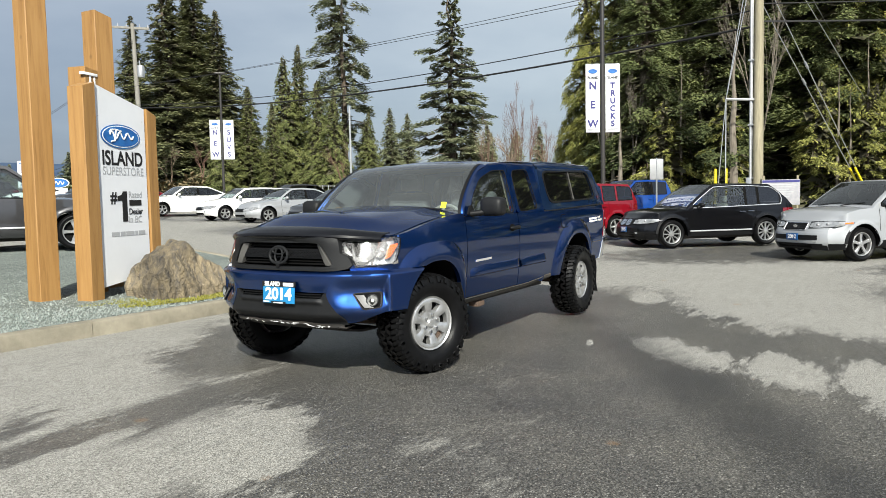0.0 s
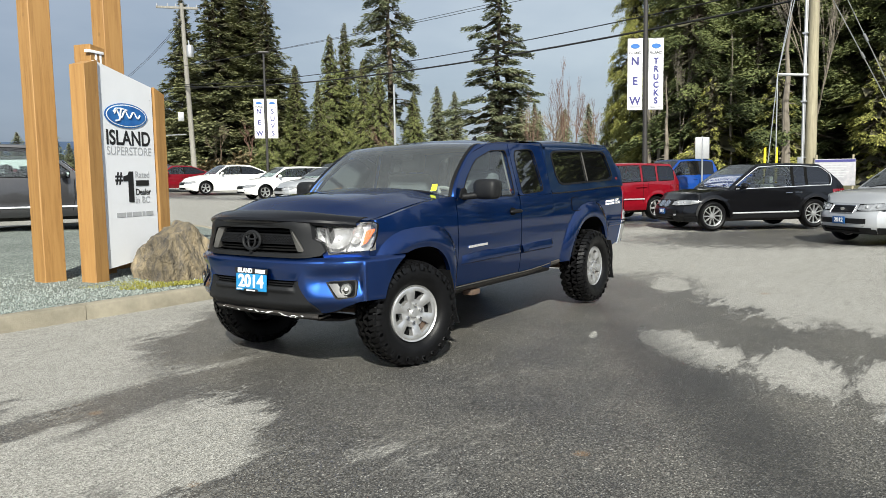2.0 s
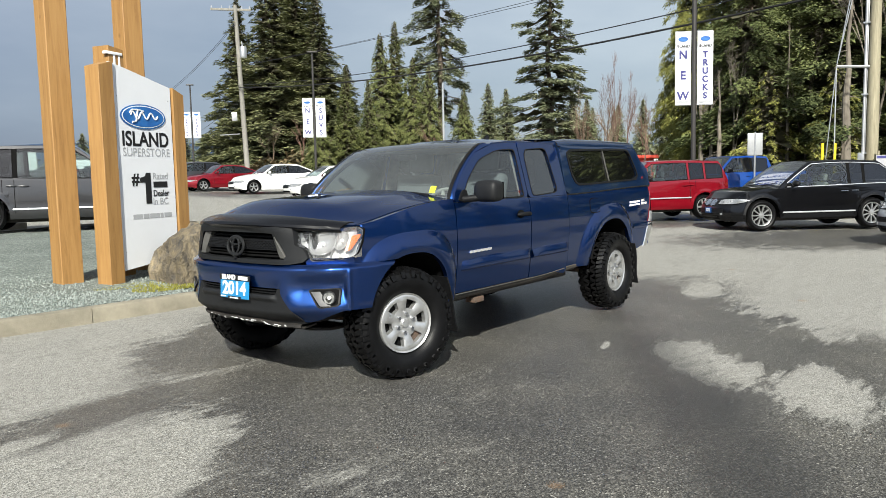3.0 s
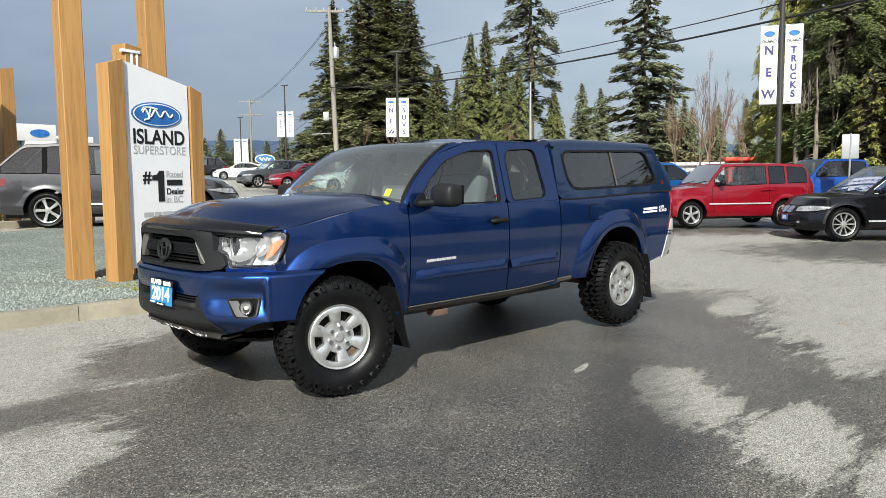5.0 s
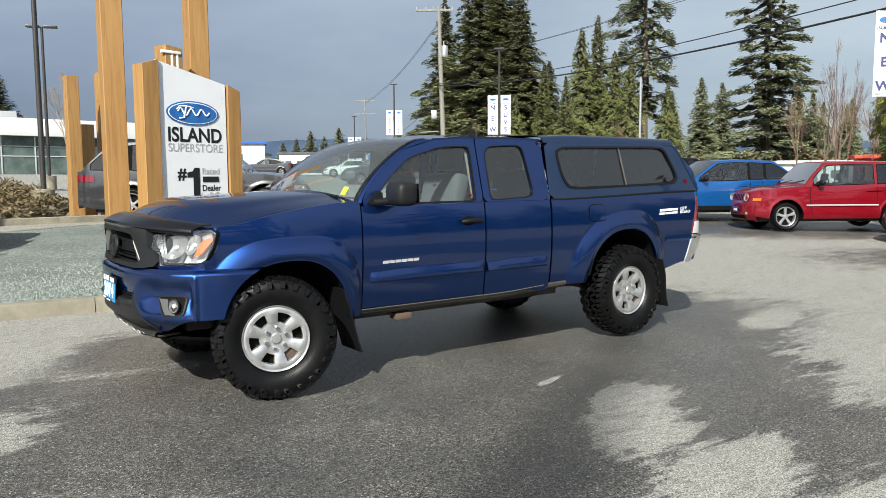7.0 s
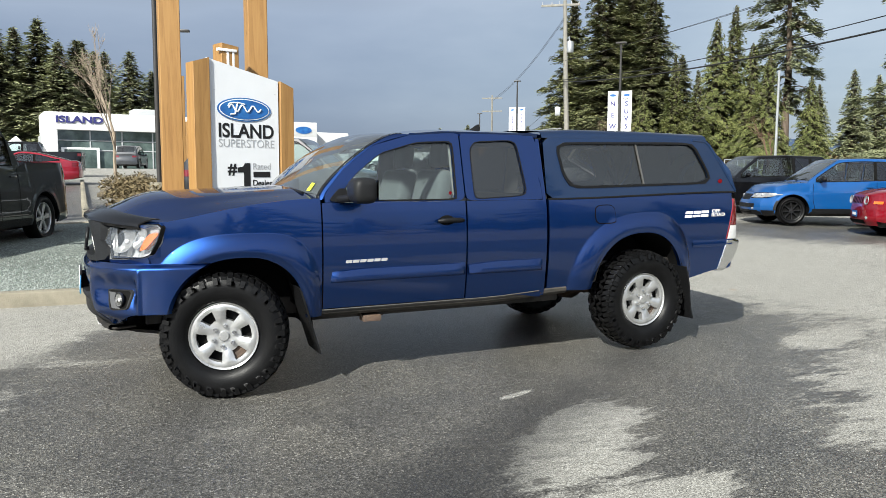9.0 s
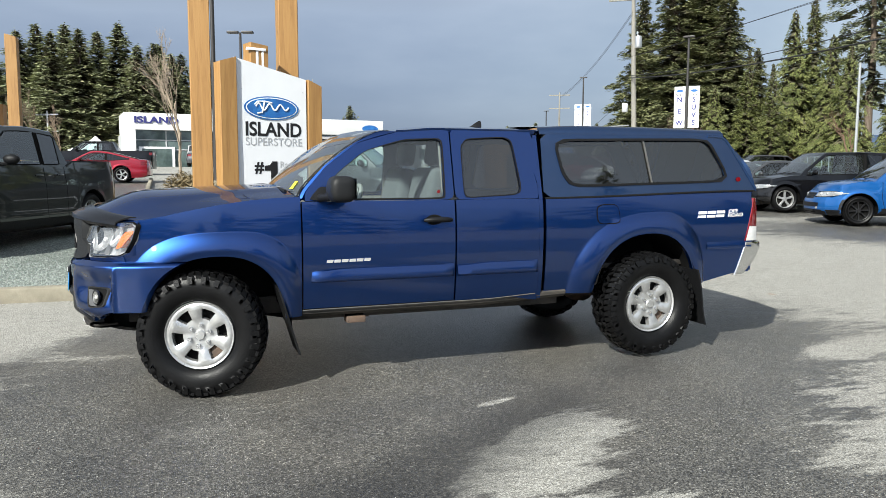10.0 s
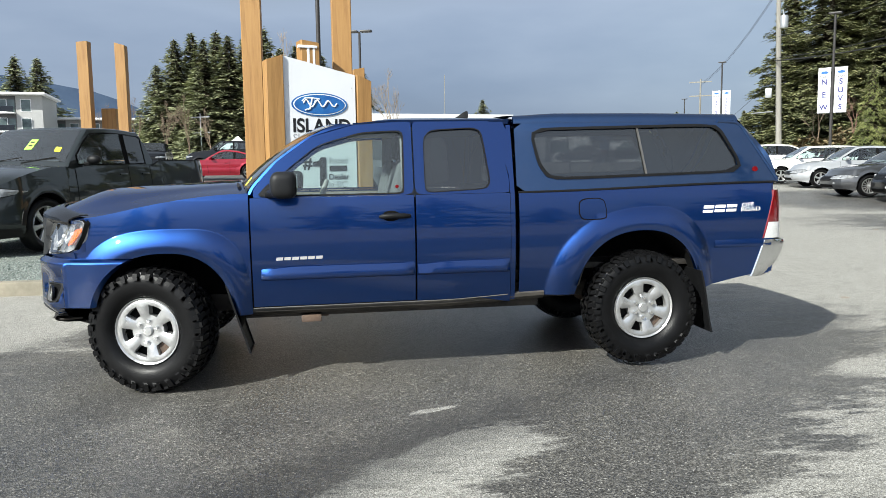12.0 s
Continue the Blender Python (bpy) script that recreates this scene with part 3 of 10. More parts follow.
    bp.inputs["Distance"].default_value = 0.008
    l.new(h, bp.inputs["Height"])
    l.new(bp.outputs[0], b.inputs["Normal"])
    return m


def gravel_mat():
    m = bpy.data.materials.new("crushed gravel")
    m.use_nodes = True
    n, l = m.node_tree.nodes, m.node_tree.links
    b = n["Principled BSDF"]
    b.inputs["Roughness"].default_value = 0.9
    tc = n.new("ShaderNodeTexCoord")
    v = n.new("ShaderNodeTexVoronoi")
    v.inputs["Scale"].default_value = 55
    l.new(tc.outputs["Object"], v.inputs["Vector"])
    sc = n.new("ShaderNodeSeparateColor")
    l.new(v.outputs["Color"], sc.inputs[0])
    rp = n.new("ShaderNodeValToRGB")
    e = rp.color_ramp.elements
    e[0].position, e[0].color = 0.0, (0.070, 0.083, 0.074, 1)
    e[1].position, e[1].color = 1.0, (0.32, 0.345, 0.318, 1)
    k = e.new(0.7)
    k.color = (0.165, 0.190, 0.168, 1)
    l.new(sc.outputs[0], rp.inputs[0])
    nz = n.new("ShaderNodeTexNoise")
    nz.inputs["Scale"].default_value = 0.9
    nz.inputs["Detail"].default_value = 6
    l.new(tc.outputs["Object"], nz.inputs["Vector"])
    r2 = n.new("ShaderNodeMapRange")
    r2.inputs[1].default_value, r2.inputs[2].default_value = 0.35, 0.7
    r2.inputs[3].default_value, r2.inputs[4].default_value = 0.78, 1.12
    l.new(nz.outputs["Fac"], r2.inputs[0])
    mul = n.new("ShaderNodeVectorMath")
    mul.operation = "SCALE"
    l.new(rp.outputs[0], mul.inputs[0])
    l.new(r2.outputs[0], mul.inputs["Scale"])
    l.new(mul.outputs[0], b.inputs["Base Color"])
    bp = n.new("ShaderNodeBump")
    bp.inputs["Strength"].default_value = 0.9
    bp.inputs["Distance"].default_value = 0.012
    l.new(v.outputs["Distance"], bp.inputs["Height"])
    l.new(bp.outputs[0], b.inputs["Normal"])
    return m


M["asphalt"] = ground_mat()
M["gravel"] = gravel_mat()


# ---------------------------------------------------------------- mesh helpers
def part(name, bm, material, parent=None, label="", smooth=True, at=None):
    """Links a bmesh (or a finished mesh) as one object, under a thing when one is given."""
    if isinstance(bm, bmesh.types.BMesh):
        me = bpy.data.meshes.new(name)
        bmesh.ops.recalc_face_normals(bm, faces=bm.faces)
        if smooth:
            for f in bm.faces:
                f.smooth = True
            for e in bm.edges:
                if len(e.link_faces) == 2 and e.calc_face_angle(0) > radians(38):
                    e.smooth = False
        bm.to_mesh(me)
        bm.free()
    else:
        me = bm
    if material and not me.materials:
        me.materials.append(M[material] if isinstance(material, str) else material)
    ob = new(name, me)
    if at is not None:
        ob.matrix_basis = at
    if parent:
        ob.parent = parent
    if label:
        ob["label"] = label
    return ob


def thing(name, label, category, group="", kind="", at=None):
    ob = new(name)
    if at is not None:
        ob.matrix_basis = at
    return tagged(ob, label, category, group, kind)


def box_bm(bm, x0, x1, y0, y1, z0, z1, bevel=0.0, seg=2, m=None):
    r = bmesh.ops.create_cube(bm, size=1.0)
    vs = r["verts"]
    for v in vs:
        v.co = Vector(((x0 + x1) / 2 + v.co.x * (x1 - x0), (y0 + y1) / 2 + v.co.y * (y1 - y0), (z0 + z1) / 2 + v.co.z * (z1 - z0)))
    if bevel:
        es = {e for v in vs for e in v.link_edges}
        r2 = bmesh.ops.bevel(bm, geom=list(es), offset=bevel, segments=seg, affect="EDGES", profile=0.6)
        vs = list({v for f in r2["faces"] for v in f.verts} | {v for v in vs if v.is_valid})
    if m is not None:
        for v in vs:
            v.co = m @ v.co
    return vs


def box(x0, x1, y0, y1, z0, z1, bevel=0.0, seg=2, m=None):
    bm = bmesh.new()
    box_bm(bm, x0, x1, y0, y1, z0, z1, bevel, seg, m)
    return bm


def tube_bm(bm, pts, radii, n=8, cap=True):
    """A tapered tube along points."""
    rings = []
    for i, p in enumerate(pts):
        p = Vector(p)
        d = (Vector(pts[min(i + 1, len(pts) - 1)]) - Vector(pts[max(i - 1, 0)])).normalized()
        a = d.orthogonal().normalized() if i == 0 else (a - d * a.dot(d)).normalized()
        c = d.cross(a)
        r = radii[i] if isinstance(radii, (list, tuple)) else radii
        rings.append([bm.verts.new(p + (a * math.cos(2 * math.pi * k / n) + c * math.sin(2 * math.pi * k / n)) * r) for k in range(n)])
    for r0, r1 in zip(rings, rings[1:]):
        for k in range(n):
            bm.faces.new((r0[k], r0[(k + 1) % n], r1[(k + 1) % n], r1[k]))
    if cap:
        bm.faces.new(rings[0][::-1])
        bm.faces.new(rings[-1])


def tube(pts, radii, n=8, cap=True):
    bm = bmesh.new()
    tube_bm(bm, pts, radii, n, cap)
    return bm


def grid_bm(bm, rows, close=False):
    """A surface through rows of points."""
    vs = [[bm.verts.new(p) for p in r] for r in rows]
    for a, b in zip(vs, vs[1:]):
        n = len(a)
        for i in range(n if close else n - 1):
            bm.faces.new((a[i], a[(i + 1) % n], b[(i + 1) % n], b[i]))
    return vs


def grid(rows, close=False, thick=None):
    """thick: a shift by which the border is turned in, to give the sheet an edge."""
    bm = bmesh.new()
    grid_bm(bm, rows, close)
    if thick is not None:
        edge_in(bm, thick)
    return bm


def edge_in(bm, shift):
    es = [e for e in bm.edges if len(e.link_faces) == 1]
    twin = {}
    for e in es:
        for v in e.verts:
            if v not in twin:
                twin[v] = bm.verts.new(v.co + (shift(v.co) if callable(shift) else Vector(shift)))
    for e in es:
        a, b = e.verts
        try:
            bm.faces.new((a, b, twin[b], twin[a]))
        except ValueError:
            pass


def revolve(profile, n=32, axis="Y"):
    """A turned body: profile of (radius, along)."""
    bm = bmesh.new()
    rows = []
    for k in range(n):
        a = 2 * math.pi * k / n
        rows.append([Vector((r * math.cos(a), t, r * math.sin(a))) if axis == "Y" else Vector((r * math.cos(a), r * math.sin(a), t)) for r, t in profile])
    rows.append(rows[0])
    grid_bm(bm, rows)
    bmesh.ops.remove_doubles(bm, verts=bm.verts, dist=1e-5)
    return bm


def outline(points, n=72, rounding=0.25):
    """A closed smooth outline through corner points, resampled evenly in angle; corners are cut twice."""
    p = [Vector(q) for q in points]
    for _ in range(3):
        q = []
        for a, b in zip(p, p[1:] + p[:1]):
            q += [a.lerp(b, rounding), b.lerp(a, rounding)]
        p = q
    c = sum(p, Vector((0,) * len(p[0]))) / len(p)
    ang = sorted((math.atan2(v[1] - c[1], v[0] - c[0]), v) for v in p)
    out = []
    for k in range(n):
        a = -math.pi + 2 * math.pi * k / n
        hit = None
        for (a0, v0), (a1, v1) in zip(ang, ang[1:] + [(ang[0][0] + 2 * math.pi, ang[0][1])]):
            if a0 <= a <= a1 or a0 <= a + 2 * math.pi <= a1:
                aa = a if a0 <= a <= a1 else a + 2 * math.pi
                d = Vector((math.cos(a), math.sin(a)))
                e = v1 - v0
                den = d[0] * e[1] - d[1] * e[0]
                w = v0 - c
                t = (w[0] * e[1] - w[1] * e[0]) / den if abs(den) > 1e-9 else w.length
                hit = c + d * t
                break
        out.append(hit if hit is not None else ang[0][1])
    return c, out


def pane(points, surf, rounding=0.25, n=64, rings=4, edge=None):
    """A filled outline laid on a surface: surf(u, v) gives the place."""
    c, o = outline(points, n, rounding)
    bm = bmesh.new()
    rows = [[surf(*(c.lerp(q, k / rings))) for q in o] for k in range(1, rings + 1)]
    vs = grid_bm(bm, rows, close=True)
    mid = bm.verts.new(surf(*c))
    for i in range(n):
        bm.faces.new((mid, vs[0][i], vs[0][(i + 1) % n]))
    if edge is not None:
        edge_in(bm, edge)
    return bm


def ring_panel(outer, inner, surf, r_out=0.1, r_in=0.25, n=96, rings=4, edge=None):
    """A sheet between two outlines round the same middle."""
    c, i = outline(inner, n, r_in)
    _, full = outline(outer, n, r_out)
    # outer outline measured from the inner's middle
    p = [Vector(q) for q in outer]
    for _ in range(2):
        q = []
        for a, b in zip(p, p[1:] + p[:1]):
            q += [a.lerp(b, r_out), b.lerp(a, r_out)]
        p = q
    o = []
    for k in range(n):
        d = Vector((math.cos(-math.pi + 2 * math.pi * k / n), math.sin(-math.pi + 2 * math.pi * k / n)))
        best = None
        for a, b in zip(p, p[1:] + p[:1]):
            e = b - a
            den = d[0] * e[1] - d[1] * e[0]
            if abs(den) < 1e-9:
                continue
            w = a - c
            t = (w[0] * e[1] - w[1] * e[0]) / den
            s = (w[0] * d[1] - w[1] * d[0]) / den
            if t > 0 and -1e-6 <= s <= 1 + 1e-6 and (best is None or t > best):
                best = t
        o.append(c + d * (best or 0.3))
    bm = bmesh.new()
    grid_bm(bm, [[surf(*(a.lerp(b, k / rings))) for a, b in zip(i, o)] for k in range(rings + 1)], close=True)
    if edge is not None:
        edge_in(bm, edge)
    return bm


def words(text, size, material, m, parent, name="lettering", bold=0.0, depth=0.004, squeeze=1.0, align="CENTER"):
    """Letters of the built-in font as a mesh; they lie in their own xy plane, which m turns into place."""
    cu = bpy.data.curves.new(name, "FONT")
    cu.body, cu.size, cu.align_x, cu.align_y = text, size, align, "CENTER"
    cu.extrude, cu.offset = depth, bold
    tmp = bpy.data.objects.new(name, cu)
    scene.collection.objects.link(tmp)
    dg = bpy.context.evaluated_depsgraph_get()
    me = bpy.data.meshes.new_from_object(tmp.evaluated_get(dg))
    bpy.data.objects.remove(tmp)
    bpy.data.curves.remove(cu)
    me.transform(Matrix.Diagonal((squeeze, 1, 1, 1)))
    me.materials.clear()
    return part(name, me, material, parent, at=m)


def on_plane(origin, right, up):
    """The pose of a flat sheet: local x along right, y along up, z out of it."""
    r, u = Vector(right).normalized(), Vector(up).normalized()
    m = Matrix((r, u, r.cross(u))).transposed().to_4x4()
    m.translation = Vector(origin)
    return m


def oval_bm(bm, rx, ry, depth, n=48, x=0.0, y=0.0, z=0.0):
    top = [bm.verts.new((x + rx * math.cos(2 * math.pi * k / n), y + ry * math.sin(2 * math.pi * k / n), z + depth)) for k in range(n)]
    bot = [bm.verts.new((v.co.x, v.co.y, z)) for v in top]
    bm.faces.new(top)
    for k in range(n):
        bm.faces.new((bot[k], bot[(k + 1) % n], top[(k + 1) % n], top[k]))


def oval(rx, ry, depth, n=48, **kw):
    bm = bmesh.new()
    oval_bm(bm, rx, ry, depth, n, **kw)
    return bm


def smoothstep(a, b, t):
    t = min(1.0, max(0.0, (t - a) / (b - a)))
    return t * t * (3 - 2 * t)


def ground_z(x, y):
    """The yard: level at the front, rising gently to the back."""
    u = y - 1.0
    s = u if u > 8 else math.log(1 + math.exp(1.2 * u)) / 1.2
    s = s if s < 60 else 60 + (s - 60) * 0.0
    return 0.031 * s - 0.005 * min(40, max(0, x - 4))


# ---------------------------------------------------------------- ground
def axis_steps():
    a = [0.0]
    while a[-1] < 2600:
        a.append(a[-1] + max(1.0, a[-1] * 0.12))
    return [-v for v in a[:0:-1]] + a


steps = axis_steps()
ground = part("ground", grid([[Vector((x, y, ground_z(x, y))) for x in steps] for y in steps]), "asphalt")
tagged(ground, "worn asphalt yard with wet dark and dried pale patches", "ground", kind="structure")


# ---------------------------------------------------------------- the pickup truck
WB = 3.25            # wheelbase
TYRE_R = 0.392


def oval_of(x, z, c, a_front, a_back, h, p):
    """1 on a lopsided arch that stands on z = 0.40, less inside it."""
    u = (x - c) / (a_front if x < c else a_back)
    return (abs(u) ** p + (max(z - 0.40, 0.0) / h) ** p) ** (1 / p)


def arch_height(x, c, a_front, a_back, h, p):
    u = (x - c) / (a_front if x < c else a_back)
    return 0.40 + h * (1 - abs(u) ** p) ** (1 / p) if abs(u) < 1 else 0.0


LIP_FRONT, LIP_REAR = (0.10, 0.47, 0.41, 0.478, 2.3), (3.26, 0.49, 0.43, 0.53, 2.25)
RIM_FRONT, RIM_REAR = (0.16, 0.62, 0.465, 0.624, 3.1), (3.35, 0.79, 0.455, 0.689, 2.35)


def arch_front(x):
    """Height of the front wheel opening's edge."""
    return arch_height(x, *LIP_FRONT)


def arch_rear(x):
    return arch_height(x, *LIP_REAR)


def flare(x, z):
    """How far the wheel-arch flares stand proud: a crisp upper crease, a full crown and a rolled lip."""
    b = 0.0
    for rim, lip in ((RIM_FRONT, LIP_FRONT), (RIM_REAR, LIP_REAR)):
        ro = oval_of(x, z, *rim)
        if ro >= 1:
            continue
        t = min(1.0, (1 - ro) / 0.24)
        k = 1 - (1 - t) ** 2.2
        k *= 0.80 + 0.20 * smoothstep(1.0, 1.10, oval_of(x, z, *lip))
        b = max(b, 0.047 * k)
    return b


def half_width(x, z):
    """Half the body's width: a barrel side, tumblehome over the belt, tapered nose."""
    if z <= 1.20:
        w = 0.868 - 0.22 * (z - 0.93) ** 2 - 0.9 * max(0.0, z - 1.02) ** 3
    else:
        w = 0.8462 - 0.262 * (z - 1.20)
    if x > 2.36:
        w -= 0.022
    if x < 0.15:
        w -= 0.050 * smoothstep(0.15, -0.60, x)
    return w + flare(x, z)


def side_panel(xs, lo, hi, side, nz=14, inset=0.0, power=1.0):
    rows = []
    for k in range(nz + 1):
        t = (k / nz) ** power
        row = []
        for x in xs:
            z = lo(x) + (hi(x) - lo(x)) * t
            row.append(Vector((x, side * (half_width(x, z) + inset), z)))
        rows.append(row)
    return grid(rows, thick=(0, -side * 0.035, 0))


def span(a, b, n):
    return [a + (b - a) * k / n for k in range(n + 1)]


def around_arch(a, b, c, r, n=26):
    """Stations along a panel, closer where the wheel opening is steep."""
    xs = set(span(a, b, n))
    for s in (-1, 1):
        for k in range(9):
            xs.add(c + s * r * (1 - 0.2 * (k / 8) ** 2.2))
        xs.add(c + s * r * 1.0005)
    return sorted(x for x in xs if a - 1e-6 <= x <= b + 1e-6)


def hood_edge(x):
    return 1.105 + 0.135 * smoothstep(-0.45, 0.62, x) + 0.02 * smoothstep(-0.45, 0.0, x) * (1 - smoothstep(0.0, 0.62, x))


NOSE_PLAN = [(-0.800, 0.0), (-0.797, 0.20), (-0.783, 0.38), (-0.752, 0.51), (-0.700, 0.62), (-0.636, 0.725), (-0.560, 0.806), (-0.492, 0.848), (-0.415, 0.875), (-0.33, 0.897), (-0.22, 0.909), (-0.10, 0.912)]


def nose_plan(s):
    """Plan of the front bumper's skin and its outward normal: s runs from 0 (middle) to 1 (inside the wheel opening)."""
    c = NOSE_PLAN
    t = min(max(s, 0.0), 0.99999) * (len(c) - 1)
    i = int(t)
    f = t - i
    p = [c[i - 1] if i else (c[1][0], -c[1][1]), c[i], c[i + 1], c[min(i + 2, len(c) - 1)]]
    q = [0.5 * (2 * p[1][k] + (p[2][k] - p[0][k]) * f + (2 * p[0][k] - 5 * p[1][k] + 4 * p[2][k] - p[3][k]) * f * f + (3 * p[1][k] - p[0][k] - 3 * p[2][k] + p[3][k]) * f ** 3) for k in (0, 1)]
    d = Vector((p[2][0] - p[0][0], p[2][1] - p[0][1]))
    d.normalize()
    return q[0], q[1], Vector((-d.y, d.x))


def plan_at(value, axis):
    """The station at which the plan reaches an x (axis 0) or a y (axis 1)."""
    lo, hi = 0.0, 1.0
    for _ in range(26):
        m = (lo + hi) / 2
        if nose_plan(m)[axis] < value:
            lo = m
        else:
            hi = m
    return lo


S_RIDGE = plan_at(0.842, 1)
S_WAIST = plan_at(0.60, 1)


def cheek_inset(s, z):
    """How far the bumper's skin lies inside its plan: rounded top, a waist over the lamp pocket, tucked-in foot."""
    top = 0.035 * smoothstep(0.822, 0.856, z) ** 1.5
    foot = 0.075 * smoothstep(0.575, 0.46, z) ** 1.4
    waist = 0.036 * smoothstep(0.815, 0.715, z) * smoothstep(0.575, 0.70, z)
    out = smoothstep(S_RIDGE - 0.018, S_RIDGE - 0.05, s)
    inner = smoothstep(plan_at(0.46, 1), S_WAIST, s)
    # past the ridge the side is flat
    return top + foot * (0.35 + 0.65 * out) + waist * out * inner - 0.010 * (1 - smoothstep(0.0, 0.022, abs(s - S_RIDGE))) * (1 - smoothstep(0.80, 0.84, z))


def bumper_pt(s, z, side, o=0.0, inset=None):
    x, y, n = nose_plan(abs(s))
    k = o - (cheek_inset(abs(s), z) if inset is None else inset)
    return Vector((x + n.x * k, side * (y + n.y * k), z))


def wheel_mesh_tyre(r=TYRE_R, w=0.275, rim=0.213, lugs=True, seg=72):
    """Tyre with blocky all-terrain tread; its axle runs along y."""
    h = w / 2
    prof = [(rim, -h * 0.62), (rim + 0.012, -h * 0.80), (rim + 0.05, -h * 0.97), ((rim + r) / 2 + 0.01, -h * 1.0), (r - 0.050, -h * 0.95), (r - 0.016, -h * 0.80), (r - 0.011, -h * 0.5), (r - 0.010, 0)]
    prof += [(a, -b) for a, b in prof[-2::-1]]
    bm = revolve(prof, seg)
    if lugs:
        def lug(a, y0, y1, da, skew, r0, r1, slope=0.0):
            vs = []
            for y, dr, sk in ((y0, 0, -skew), (y1, slope, skew)):
                for rr in (r0, r1):
                    for s in (-1, 1):
                        t = a + s * da * (1 if rr == r0 else 0.86) + sk
                        vs.append(bm.verts.new(((rr - dr) * math.cos(t), y, (rr - dr) * math.sin(t))))
            for f in ((4, 6, 7, 5), (0, 4, 5, 1), (2, 3, 7, 6), (0, 2, 6, 4), (1, 5, 7, 3)):
                bm.faces.new([vs[i] for i in f])
            root(vs)
        core = [(v, v.co.copy()) for v in bm.verts]

        def root(pair):
            """Ties a block to the carcass below it."""
            near = min(core, key=lambda q: (q[1] - pair[0].co).length_squared)[0]
            bm.faces.new((pair[0], pair[1], near))
        n = 54
        for k in range(n):
            a = 2 * math.pi * k / n
            d = math.pi / n
            for s in (-1, 1):
                big = k % 2 == 0
                lug(a + (0.5 * d if s > 0 else 0), s * h * 0.52, s * h * (0.97 if big else 0.90), d * 0.80, 0.02 * s, r - 0.018, r + 0.0, 0.022 if big else 0.015)
                lug(a + (0.9 * d if s > 0 else 0.3 * d), s * h * 0.06, s * h * 0.45, d * 0.66, 0.035 * s * (1 if big else -1), r - 0.016, r + 0.003)
                # side biters
                if big:
                    vs = [bm.verts.new((rr * math.cos(a + q), s * yy, rr * math.sin(a + q))) for rr, yy in ((r - 0.020, h * 0.93), (r - 0.062, h * 1.005)) for q in (-d * 0.7, d * 0.7)]
                    out = [bm.verts.new((v.co.x, v.co.y + s * 0.010, v.co.z)) for v in vs]
                    for f in ((0, 1, 3, 2),):
                        bm.faces.new([out[i] for i in f])
                    for i, j in ((0, 1), (1, 3), (3, 2), (2, 0)):
                        bm.faces.new((vs[i], vs[j], out[j], out[i]))
                    root(vs[2:])
    return bm


def rim_spokes(n, r, hub, w_in, w_out, face, dish=0.02, lip=0.012, split=False):
    """A cast wheel face: outer ring, spokes and hub. Face looks along -y."""
    bm = bmesh.new()
    ring = [(r - lip * 1.9, face + 0.012), (r - lip * 1.4, face - 0.002), (r - lip * 0.6, face - 0.006), (r, face + 0.004), (r - 0.002, face + 0.03), (r - 0.012, face + 0.045), (r - 0.016, face + 0.16), (r - 0.03, face + 0.16), (r - 0.024, face + 0.05), (r - lip * 1.9, face + 0.012)]
    rb = revolve(ring, 56)
    tmp = bpy.data.meshes.new("tmp")
    rb.to_mesh(tmp)
    rb.free()
    bm.from_mesh(tmp)
    bpy.data.meshes.remove(tmp)
    hubp = [(0.0, face + 0.004), (hub * 0.42, face + 0.004), (hub * 0.46, face + 0.012), (hub * 0.9, face + 0.014), (hub, face + 0.022), (hub, face + 0.06), (0.0, face + 0.06)]
    rb = revolve(hubp, 40)
    tmp = bpy.data.meshes.new("tmp")
    rb.to_mesh(tmp)
    rb.free()
    bm.from_mesh(tmp)
    bpy.data.meshes.remove(tmp)
    for k in range(n):
        a = 2 * math.pi * (k + 0.5) / n
        rad = Vector((math.cos(a), 0, math.sin(a)))
        tan = Vector((-math.sin(a), 0, math.cos(a)))
        rows = []
        for t in (0, 0.3, 0.6, 0.85, 1.0):
            rr = hub * 0.85 + (r - lip * 1.5 - hub * 0.85) * t
            w = w_in + (w_out - w_in) * t ** 1.6
            f = face + 0.016 + dish * math.sin(math.pi * t) * 0.4
            prof = [(-w * 0.5, f + 0.045), (-w * 0.5, f + 0.008), (-w * 0.36, f), (w * 0.36, f), (w * 0.5, f + 0.008), (w * 0.5, f + 0.045)]
            rows.append([rad * rr + tan * u + Vector((0, v, 0)) for u, v in prof])
        grid_bm(bm, rows)
        if split:
            pass
    return bm


